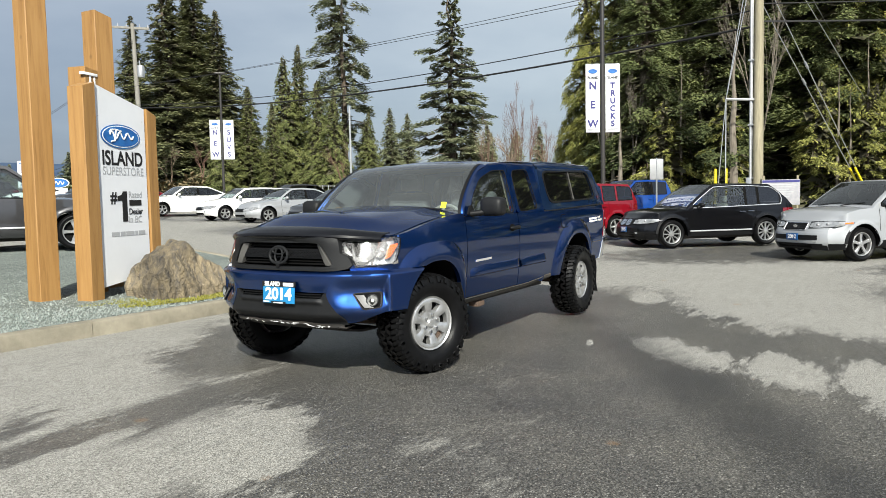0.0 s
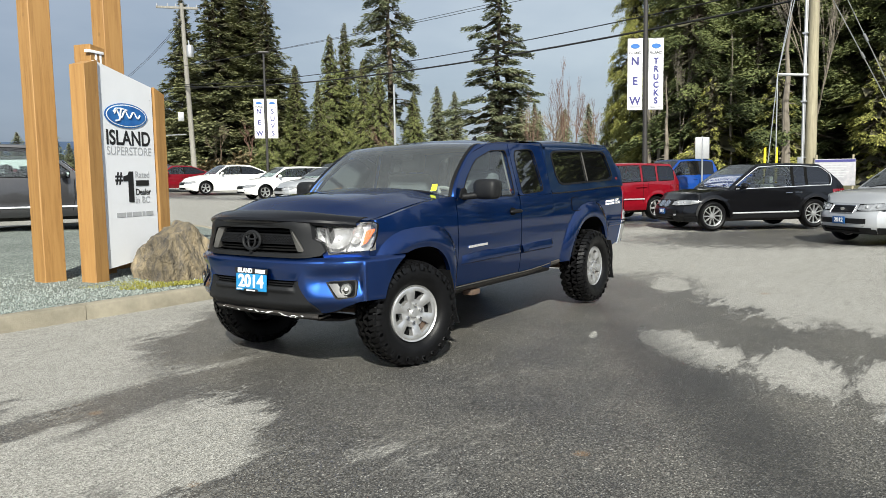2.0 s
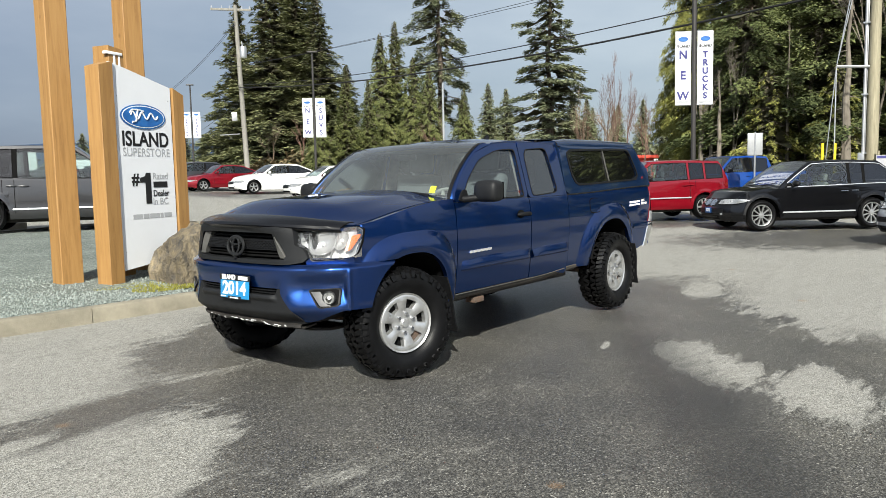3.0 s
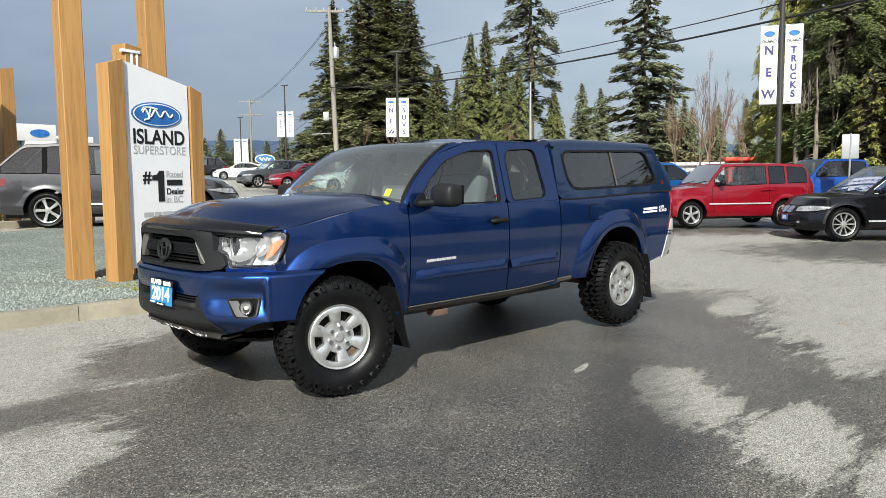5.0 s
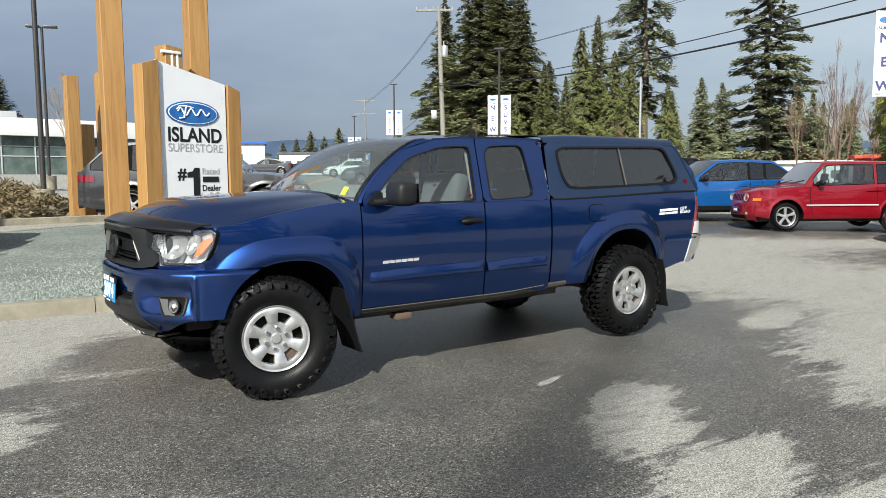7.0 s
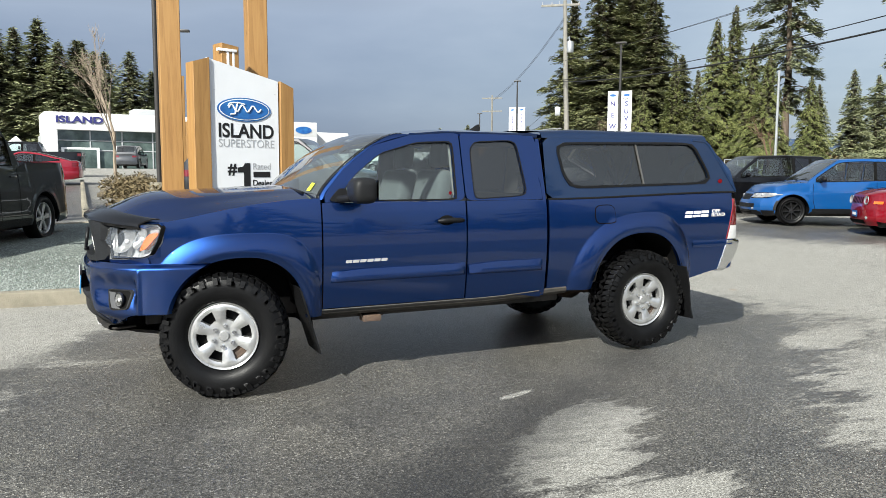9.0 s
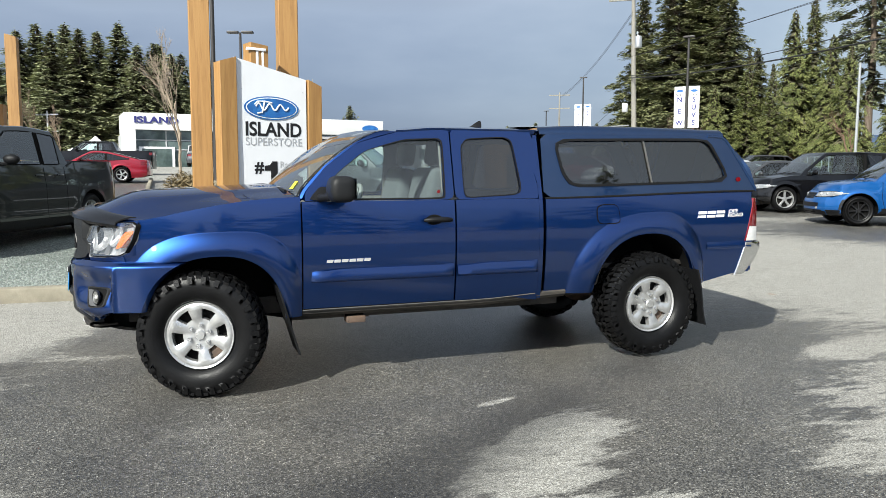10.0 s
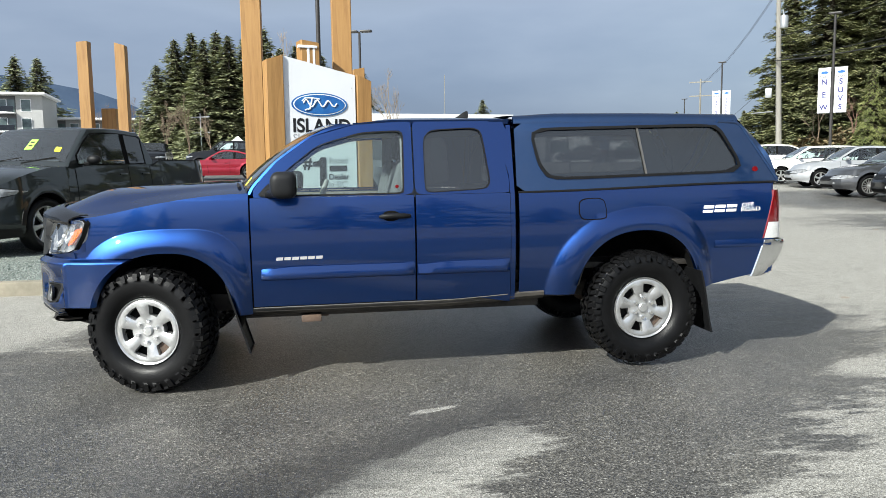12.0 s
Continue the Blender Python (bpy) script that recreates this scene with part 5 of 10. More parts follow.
        for q in span(0, 1, 8):
            z = 1.052 - 0.155 * q
            y0, y1 = 0.386 + 0.094 * q, 0.338 + 0.082 * q
            rows.append([gs(sd * (y0 + (y1 - y0) * f), z) + Vector((-0.006 + d, 0, 0)) for f, d in ((0.0, 0.004), (0.06, 0.0), (0.5, 0.012), (0.94, 0.026), (1.0, 0.06))])
        part("grille_cheek", grid(rows, thick=(0.03, 0, 0)), "trim_sheen", grille, "satin grey cheek inside the grille")
    m = on_plane((nose_x(0, 0.968) + 0.002, -0.01, 0.968), (0, -1, 0), (0.13, 0, 1))
    bm = bmesh.new()
    for rx, ry, wd in ((0.088, 0.064, 0.011), (0.036, 0.055, 0.008)):
        tube_bm(bm, [m @ Vector((rx * math.cos(2 * math.pi * k / 36), ry * math.sin(2 * math.pi * k / 36), 0.01)) for k in range(37)], wd, 8, cap=False)
    tube_bm(bm, [m @ Vector((0.06 * math.cos(2 * math.pi * k / 30), 0.030 + 0.022 * math.sin(2 * math.pi * k / 30), 0.01)) for k in range(31)], 0.007, 8, cap=False)
    part("emblem", bm, "trim_grey", grille, "dark oval emblem")
    bm = bmesh.new()
    box_bm(bm, -0.016, 0.016, -0.014, 0.014, -0.014, 0.014, 0.006, 2, Matrix.Translation((nose_x(0, 0.893) - 0.002, -0.01, 0.893)))
    part("camera_dome", bm, "trim", grille)

    # headlamps: raked lens over faceted bright bowls
    lamp_shape = [(0.543, 0.968), (0.530, 1.03), (0.522, 1.070), (0.62, 1.080), (0.74, 1.088), (0.822, 1.094), (0.842, 1.075), (0.850, 0.99), (0.845, 0.915), (0.822, 0.896), (0.74, 0.888), (0.638, 0.884), (0.612, 0.93), (0.598, 0.962)]

    def lamp(y, z, sd, o=0.0):
        a = abs(y) - 0.53
        x = -0.676 + 0.70 * a + 0.28 * a * a + 0.46 * (z - 0.98) + 0.10 * smoothstep(0.27, 0.335, a) * a
        return Vector((x - o * 0.80, sd * (abs(y) + o * 0.5), z + o * 0.15))
    for sd in (-1, 1):
        facets = lambda y, z: lamp(y, z, sd, -0.055 + 0.012 * abs(math.sin((y - 0.53) * 42)) ** 0.5 + 0.004 * math.sin(z * 60))
        hl = part("headlight", pane(lamp_shape, facets, 0.10, 96, 16, edge=lambda co: Vector((-0.045, sd * 0.025, 0))), "lamp_bowl", t, "clear-lens halogen headlight")
        # main bowl, side bowl, dividing blades
        for yc, zc, ry, rz, deep in ((0.665, 0.988, 0.075, 0.072, 0.030), (0.760, 1.005, 0.034, 0.060, 0.024)):
            rows = [[lamp(yc + ry * q * math.cos(a), zc + rz * q * math.sin(a), sd, -0.008 - deep * (1 - q * q)) for a in span(0, 2 * math.pi, 36)] for q in (1.0, 0.85, 0.65, 0.45, 0.25, 0.08)]
            part("bulb_bowl", grid(rows), "reflector", hl)
            bm = bmesh.new()
            ball_bm(bm, 0.014, Matrix.Translation(lamp(yc, zc, sd, -0.012 - deep * 0.55)))
            part("bulb", bm, "white_lens", hl)
        for pts in (((0.575, 1.066), (0.598, 0.99), (0.640, 0.90)), ((0.735, 1.075), (0.728, 0.99), (0.722, 0.902)), ((0.548, 1.02), (0.64, 1.045), (0.735, 1.05))):
            rows = [[lamp(y + d, z, sd, o) for d, o in ((-0.006, -0.030), (0.0, -0.008), (0.006, -0.030))] for y, z in pts]
            part("bowl_blade", grid(rows), "lamp_bowl", hl)
        part("indicator_lens", pane([(0.790, 0.932), (0.818, 0.945), (0.842, 1.048), (0.806, 1.036), (0.794, 1.01)], lambda y, z: lamp(y, z, sd, -0.006), 0.12, 40, 3, edge=lambda co: Vector((0.03, -sd * 0.02, 0))), "amber", hl, "amber side indicator")
        lens = part("lens", pane(lamp_shape, lambda y, z: lamp(y, z, sd, 0.004), 0.10, 80, 6), "lens", hl)
        lens.visible_shadow = False
        part("lens_edge", ring_panel([(0.685 + (a - 0.685) * 1.012, 0.985 + (b - 0.985) * 1.025) for a, b in lamp_shape], lamp_shape, lambda y, z: lamp(y, z, sd, 0.002), 0.10, 0.10, rings=1, edge=lambda co: Vector((0.025, -sd * 0.01, 0))), "liner", hl)
        # painted sheet between lamp and bumper, wrapping round to the wing
        rows = []
        for z in (0.842, 0.852, 0.868, 0.886, 0.90):
            row = [lamp(y, 0.886, sd, -0.018) + Vector((0.25 * (0.886 - z), 0, z - 0.886)) for y in span(0.600, 0.838, 14)]
            row += [Vector((x, sd * (half_width(x, z) - 0.003), z)) for x in (-0.43, -0.40, -0.372)]
            rows.append(row)
        part("lamp_filler", grid(rows), "blue", t)
        rows = []
        for z in span(0.895, hood_edge(-0.38) - 0.004, 10):
            y_l = 0.838
            p0 = lamp(y_l, z, sd, -0.012)
            xe = -0.372
            rows.append([p0, p0.lerp(Vector((xe, sd * half_width(xe, z), z)), 0.5) + Vector((0, sd * 0.004, 0)), Vector((xe, sd * (half_width(xe, z)), z))])
        part("lamp_surround", grid(rows), "blue", t)
    # bumper skin: the middle band and a cheek on each side, which meet on a slanting crease
    def border(z):
        """Station of the crease between the middle and the cheeks."""
        y = 0.455 + 0.075 * smoothstep(0.69, 0.84, z) + 0.125 * smoothstep(0.69, 0.45, z)
        return plan_at(y, 1)
    zs_top = [0.698, 0.705, 0.72, 0.74, 0.76, 0.78, 0.80, 0.815, 0.826, 0.836, 0.845, 0.851, 0.856]
    rows = []
    for z in zs_top:
        b = border(z)
        dip = 0.014 * smoothstep(0.76, 0.698, z)
        rows.append([bumper_pt(b * k / 30, z, -1 if k < 0 else 1, 0.0, cheek_inset(b * abs(k) / 30, z) + dip * (1 - smoothstep(0.9, 1.0, abs(k) / 30))) for k in range(-30, 31)])
    rows.append([p + Vector((0.07, 0, 0.002)) for p in rows[-1]])
    bumper = part("front_bumper", grid(rows, thick=(0.05, 0, 0)), "blue", t, "blue front bumper")
    for sd in (-1, 1):
        rows = []
        for k in range(41):
            f = k / 40
            row = []
            for j in range(65):
                q = j / 64
                # the foot climbs from the chin towards the wheel opening
                z = 0.468 + 0.085 * smoothstep(0.05, 0.62, q)
                z += (0.856 - z) * f
                s0 = border(z)
                lip = 0.10 - 0.47 * max(0.0, 1 - ((max(z, 0.40) - 0.40) / 0.478) ** 2.3) ** (1 / 2.3)
                s1 = plan_at(min(lip, -0.12), 0)
                row.append(bumper_pt(s0 + (s1 - s0) * q, z, sd))
            rows.append(row)
        part("bumper_cheek", grid(rows, thick=(0.03, -sd * 0.03, 0)), "blue", bumper, "blue bumper cheek with fog lamp")
        # fog lamp pocket: a dark recess with a pale slanting inner wall
        fogs = lambda y, z, o=0.0: bumper_pt(plan_at(y, 1), z, sd, o)
        pk = [(0.640, 0.684), (0.665, 0.690), (0.792, 0.694), (0.800, 0.682), (0.796, 0.600), (0.785, 0.590), (0.715, 0.580), (0.698, 0.586)]
        part("fog_lamp_pocket", pane(pk, lambda y, z: fogs(y, z, 0.005), 0.10, 48, 4), "liner", bumper)
        part("pocket_rim", ring_panel([((a - 0.73) * 1.09 + 0.73, (b - 0.637) * 1.13 + 0.637) for a, b in pk], pk, lambda y, z: fogs(y, z, 0.008), 0.10, 0.10, rings=1, edge=lambda co: Vector((0.015, 0, 0))), "trim_grey", bumper)
        part("pocket_wall", grid([[fogs(y + 0.066 * (0.684 - z) / 0.1, z, o) for y, o in ((0.646, 0.008), (0.672, 0.009), (0.700, 0.007))] for z in span(0.588, 0.680, 5)]), "pocket_grey", bumper)
        c = fogs(0.757, 0.642, 0.008)
        mm = on_plane(c, (0.50 * -sd, -1, 0) if sd > 0 else (0.50, -1, 0), (0.05, 0, 1))
        part("fog_lamp", revolve([(0.0, -0.006), (0.018, -0.002), (0.034, 0.010), (0.038, 0.016)], 28, "Z"), "reflector", bumper, "round fog lamp", at=mm)
        part("fog_bulb", oval(0.012, 0.012, 0.014, 20), "white_lens", bumper, at=mm)
        part("fog_lens", oval(0.037, 0.037, 0.002, 32, z=0.014), "lens", bumper, at=mm).visible_shadow = False
        part("fog_bezel", revolve([(0.036, 0.0), (0.044, 0.004), (0.047, 0.016), (0.042, 0.019), (0.037, 0.014)], 28, "Z"), "trim_grey", bumper, at=mm)
    # grey valance with horns that climb round a dark intake
    rows = []
    for k in range(25):
        f = k / 24
        row = []
        for j in range(-36, 37):
            a = abs(j) / 36
            z = 0.455 + (0.652 + 0.044 * smoothstep(0.80, 0.93, a) - 0.455) * f
            q = border(z) * a * 1.005
            tuck = 0.075 * smoothstep(0.545, 0.455, z) ** 1.3 + 0.012 * smoothstep(0.630, 0.660, z) * (1 - smoothstep(0.8, 0.95, a))
            belly = 0.020 * smoothstep(0.60, 0.635, z) * (1 - smoothstep(0.72, 0.86, a))
            row.append(bumper_pt(q, z, -1 if j < 0 else 1, belly, tuck + 0.004))
        rows.append(row)
    valance = part("lower_grille", grid(rows, thick=(0.06, 0, 0)), "trim_grey", t, "grey-black lower bumper valance")
    rows = [[bumper_pt(plan_at(0.455, 1) * abs(k) / 20, z, -1 if k < 0 else 1, -0.055, 0.0) for k in range(-20, 21)] for z in (0.63, 0.67, 0.715)]
    part("intake_back", grid(rows), "liner", valance)
    for z in (0.664, 0.682):
        rows = [[bumper_pt(plan_at(0.40, 1) * abs(k) / 16, z + d, -1 if k < 0 else 1, o, 0.0) for k in range(-16, 17)] for d, o in ((-0.004, -0.05), (-0.004, -0.024), (0.004, -0.024), (0.004, -0.05))]
        part("intake_bar", grid(rows), "trim", valance)
    # chin: a black lip, bent and scraped white along its edge
    foot = lambda y: 0.452 - 0.016 * smoothstep(0.1, 0.5, -y) + 0.004 * math.sin(y * 23)
    chin = lambda y, dx, z: bumper_pt(plan_at(min(abs(y), 0.60), 1), 0.5, -1 if y < 0 else 1, -dx, 0.0) + Vector((0, 0, z - 0.5))
    rows = [[chin(y, dx, foot(y) + dz) for y in span(-0.56, 0.56, 40)] for dx, dz in ((0.10, 0.03), (0.062, 0.012), (0.060, -0.004), (0.075, -0.016), (0.13, -0.028), (0.24, -0.034))]
    lip = part("chin_lip", grid(rows), "frame_black", t, "black chin lip scraped white along its edge")
    rnd = random.Random(8)
    for k in range(34):
        y = rnd.uniform(-0.46, 0.42)
        w = rnd.uniform(0.006, 0.055) * (0.6 if y > 0.2 else 1.0)
        h = rnd.uniform(0.0010, 0.0034)
        dz = rnd.uniform(-0.006, 0.008)
        part("scuff", grid([[chin(p, 0.0585 - 0.001 * (i == 1), foot(p) + dz + hh * (1 if i == 1 else 0.35)) for i, p in enumerate((y, y + w * 0.5, y + w))] for hh in (-h, h)]), "white_print", lip)
    part("chin_bracket", tube([chin(-0.50, 0.06, 0.437), chin(-0.56, 0.10, 0.425), chin(-0.58, 0.22, 0.43)], 0.008, 6), "frame_black", t)
    part("skid_plate", grid([[Vector((x, y, z)) for y in span(-0.42, 0.42, 6)] for x, z in ((-0.66, 0.42), (-0.5, 0.37), (-0.3, 0.335), (-0.1, 0.33))], thick=(0, 0, 0.02)), "frame_black", t)

    # dealer plate
    pm = on_plane((-0.822, -0.045, 0.692), (0.02, -1, 0), (0.06, 0, 1))
    plate = part("dealer_plate", box(-0.155, 0.155, -0.080, 0.046, 0, 0.006, 0.004), "plate_blue", t, "blue dealer plate lettered 2014", at=pm)
    part("plate_frame", box(-0.160, 0.160, 0.043, 0.082, -0.004, 0.010, 0.004), "sign_black", plate)
    part("plate_frame", box(-0.070, 0.070, -0.085, -0.066, -0.002, 0.009, 0.003), "sign_black", plate)
    words("2014", 0.122, "white_print", pose(0, -0.014, 0.008), plate, "year", bold=0.004, depth=0.001, squeeze=1.05)
    words("ISLAND", 0.044, "white_print", pose(-0.058, 0.063, 0.0105), plate, "frame_lettering", bold=0.002, depth=0.001, squeeze=1.0)
    part("frame_bar", box(0.050, 0.148, 0.050, 0.076, 0.0105, 0.0125), "white_print", plate)
    part("plate_slogan", box(-0.045, 0.045, -0.080, -0.072, 0.009, 0.0105), "white_print", plate)
    part("plate_slogan", box(-0.148, -0.090, -0.074, -0.066, 0.006, 0.008), "white_print", plate)
    part("plate_mount", box(-0.10, 0.10, -0.05, 0.05, -0.06, 0.0, 0.006), "liner", plate)

    # --- canopy
    def can_w(x, z):
        base = 0.833 - 0.17 * (z - 1.2)
        return base - 0.05 * smoothstep(1.60, 1.76, z) ** 1.5 - 0.01
    can_top = lambda x: 1.725 + 0.016 * smoothstep(2.36, 2.7, x) - 0.012 * smoothstep(3.2, 4.1, x)
    can_bot = lambda x: 1.208 + 0.037 * smoothstep(2.4, 4.2, x)
    canopy = part("canopy", grid([[Vector((2.372 + 0.012 * math.sin(k), y, z)) for k in (0,) for y in span(-can_w(2.4, z), can_w(2.4, z), 12)] for z in span(1.21, 1.715, 6)]), "cap_blue", t, "dark blue fibreglass canopy")
    for s in (-1, 1):
        c_win = [(2.505, 1.575), (2.53, 1.612), (2.60, 1.622), (3.80, 1.640), (3.855, 1.615), (3.99, 1.395), (3.985, 1.345), (3.93, 1.328), (2.68, 1.302), (2.60, 1.32), (2.545, 1.40)]
        c_out = [(2.374, 1.210), (2.374, 1.665), (2.45, 1.672), (3.95, 1.672), (4.02, 1.66), (4.285, 1.26), (4.28, 1.243)]
        cs = lambda x, z, o=0.0: Vector((x, s * (can_w(x, z) + o), z))
        part("canopy_side", ring_panel(c_out, c_win, cs, 0.03, 0.14, edge=(0, -s * 0.02, 0)), "cap_blue", canopy)
        part("canopy_window_frame", ring_panel([(3.25 + (a - 3.25) * 1.028, 1.47 + (b - 1.47) * 1.11) for a, b in c_win], c_win, lambda x, z: cs(x, z, 0.008), 0.14, 0.14, rings=2, edge=(0, -s * 0.02, 0)), "trim", canopy)
        part("canopy_window", pane([(3.25 + (a - 3.25) * 1.02, 1.47 + (b - 1.47) * 1.06) for a, b in c_win], lambda x, z: cs(x, z, -0.010), 0.14, 96), "tint", canopy, "dark tinted canopy window")
        part("window_divider", grid([[cs(3.245 + 0.16 * (1.63 - z) + d, z, 0.004) for d in (0, 0.012)] for z in span(1.31, 1.635, 6)], thick=(0, -s * 0.01, 0)), "trim_sheen", canopy)
        part("maker_dot", oval(0.022, 0.018, 0.003, 24), "red_lens", canopy, at=on_plane(cs(4.115, 1.335, 0.004), (-s, 0, 0), (0, 0, 1)))
        # shoulder up to the roof
        rows = []
        for k in range(9):
            a = math.pi / 2 * k / 8
            row = []
            for x in span(2.374, 4.015, 16):
                z0, z1 = 1.668, can_top(x)
                w = can_w(x, 1.668)
                row.append(Vector((x + (0.0), s * (w - 0.085 * (1 - math.cos(a))), z0 + (z1 - z0) * math.sin(a))))
            rows.append(row)
        part("canopy_shoulder", grid(rows), "cap_blue", canopy)
        part("canopy_rail", grid([[Vector((x, s * (can_w(x, 1.22) + o), can_bot(x) + z)) for x in span(2.38, 4.26, 12)] for z, o in ((-0.010, 0.0), (-0.007, 0.009), (0.001, 0.009), (0.006, 0.002))]), "trim", canopy)
        part("canopy_edge", tube([cs(x, z, -0.004) for x, z in ((3.86, 1.672), (3.95, 1.670), (4.0, 1.664), (4.035, 1.640), (4.15, 1.468), (4.285, 1.258))], 0.014, 8), "cap_blue", canopy)
    w_top = lambda x: can_w(x, 1.668) - 0.084
    part("canopy_roof", grid([[Vector((x, v * w_top(x), can_top(x) + 0.022 * (1 - v * v))) for v in span(-1, 1, 16)] for x in span(2.374, 4.015, 16)]), "cap_blue", canopy, "dusty canopy roof")
    rows = []
    for k in range(9):
        q = k / 8
        z = can_top(4.0) + (1.243 - can_top(4.0)) * q
        x = 4.015 + 0.278 * q + 0.03 * math.sin(math.pi * q)
        w = w_top(4.0) + (can_w(4.2, 1.25) - w_top(4.0)) * min(1, q * 1.6 + 0.0)
        rows.append([Vector((x + 0.03 * (1 - v * v), v * w, z + 0.022 * (1 - v * v) * (1 - q))) for v in span(-1, 1, 14)])
    part("canopy_door", grid(rows), "cap_blue", canopy)
    for s in (-1, 1):
        rows = []
        for k in range(9):
            q = k / 8
            z = can_top(4.0) + (1.243 - can_top(4.0)) * q
            w = w_top(4.0) + (can_w(4.2, 1.25) - w_top(4.0)) * min(1, q * 1.6)
            xe = 4.0 + (4.282 - 4.0) * q
            zz = min(z, 1.668) if q else 1.70
            rows.append([Vector((4.015 + 0.278 * q + 0.03 * math.sin(math.pi * q), s * w, z)), Vector((xe, s * can_w(xe, zz), zz))])
        part("canopy_corner", grid(rows), "cap_blue", canopy)

    # --- tail: lamps, tailgate, bumper
    part("tailgate", grid([[Vector((4.268 - 0.05 * (1.2 - z) ** 2 + 0.015 * (1 - (y / 0.8) ** 2), y, z)) for y in span(-0.79, 0.79, 12)] for z in span(0.62, 1.24, 8)], thick=(-0.03, 0, 0)), "blue", t)
    for s in (-1, 1):
        rows = []
        for k in range(10):
            z = 0.845 + (1.185 - 0.845) * k / 9
            xs0 = 4.170 + 0.085 * k / 9
            rows.append([Vector((xs0, s * (half_width(4.2, z) + 0.004), z)), Vector((4.27, s * (half_width(4.2, z) - 0.002), z)), Vector((4.305, s * (half_width(4.2, z) - 0.03), z)), Vector((4.312, s * (half_width(4.2, z) - 0.09), z)), Vector((4.29, s * (half_width(4.2, z) - 0.16), z))])
        tl = part("tail_light", grid(rows, thick=(-0.03, -s * 0.02, 0)), "red_lens", t, "red tail light with clear reversing lens")
        part("reversing_lens", grid([[p + Vector((0.004, s * 0.004, 0)) for p in r[0:4]] for r in rows[0:4]]), "white_lens", tl)
        part("bed_corner", grid([[Vector((x, s * (half_width(4.2, z) - o), z)) for x, o in ((4.234, 0.002), (4.262, 0.01), (4.285, 0.05), (4.29, 0.1))] for z in span(0.60, 0.845, 4)]), "blue", t)
    # the bumper wraps round onto the sides, its leading edge raked forward
    rows = []
    for z, back in ((0.570, 4.215), (0.580, 4.250), (0.61, 4.285), (0.66, 4.325), (0.72, 4.358), (0.775, 4.376), (0.812, 4.378), (0.828, 4.368), (0.833, 4.345)):
        lead = 4.098 + 0.30 * (z - 0.585)
        ys = half_width(4.2, z) + 0.008
        half = [(lead, ys - 0.010), (lead + 0.008, ys), (lead + (back - lead) * 0.45, ys - 0.002)]
        for k in range(1, 7):
            a = math.pi / 2 * k / 6
            half.append((lead + (back - lead) * (0.45 + 0.55 * math.sin(a)), ys - 0.002 - 0.10 * (1 - math.cos(a))))
        half += [(back + 0.012, 0.55), (back + 0.016, 0.28)]
        rows.append([Vector((x, -y, z)) for x, y in half] + [Vector((x, y, z)) for x, y in half[::-1]])
    rb = part("rear_bumper", grid(rows, thick=(-0.02, 0, 0)), "chrome", t, "chrome rear bumper")
    part("bumper_pad", grid([[Vector((4.20 + 0.15 * u, y, 0.834)) for u in (0, 1)] for y in span(-0.80, 0.80, 8)]), "trim", rb)
    for s in (-1, 1):
        # flat ledge pressed into the bed side between flare and bumper
        part("bed_ledge", grid([[Vector((x, s * (half_width(x, z) + o), z)) for x in span(3.80, 4.232, 10)] for z, o in ((0.842, 0.0), (0.832, 0.002), (0.806, 0.008), (0.796, 0.0075), (0.784, 0.0))]), "blue", t)

    # --- underside
    for s in (-1, 1):
        part("frame_rail", box(-0.45, 3.95, s * 0.40 - 0.05, s * 0.40 + 0.05, 0.42, 0.54, 0.01), "frame_black", t)
        part("sill_rail", box(0.55, 2.55, s * 0.66 - 0.05, s * 0.66 + 0.05, 0.41, 0.47, 0.01), "frame_black", t)
    part("floor_pan", box(0.55, 2.34, -0.78, 0.78, 0.495, 0.535, 0.01), "frame_black", t)
    part("firewall", box(0.50, 0.56, -0.76, 0.76, 0.50, 1.20, 0.01), "liner", t)
    part("engine_block", box(-0.55, 0.35, -0.36, 0.36, 0.45, 1.0, 0.05), "liner", t)
    part("radiator_support", box(-0.60, -0.55, -0.62, 0.62, 0.50, 1.06, 0.01), "liner", t)
    part("bed_floor", box(2.40, 4.25, -0.72, 0.72, 0.66, 0.70, 0.01), "frame_black", t)
    for s in (-1, 1):
        part("bed_liner", box(2.40, 4.22, s * 0.70 - 0.012, s * 0.70 + 0.012, 0.98, 1.205, 0.005), "liner", t)
    bm = bmesh.new()
    tube_bm(bm, [(WB, y, TYRE_R) for y in (-0.70, -0.2, 0.0, 0.12, 0.24, 0.36, 0.70)], [0.045, 0.045, 0.07, 0.14, 0.15, 0.06, 0.045], 14)
    part("rear_axle", bm, "steel", t)
    part("front_axle", tube([(0, y, TYRE_R) for y in (-0.66, 0, 0.66)], [0.035, 0.06, 0.035], 10), "steel", t)
    part("cross_member", box(0.95, 1.10, -0.70, 0.70, 0.40, 0.48, 0.01), "steel", t)
    part("exhaust_pipe", tube([(0.6, 0.28, 0.44), (2.2, 0.28, 0.42), (2.9, 0.45, 0.46), (4.1, 0.60, 0.52)], [0.035, 0.05, 0.035, 0.035], 10), "steel", t)
    part("jack_point", box(0.92, 1.05, -0.80, -0.70, 0.385, 0.43, 0.008), "steel", t)

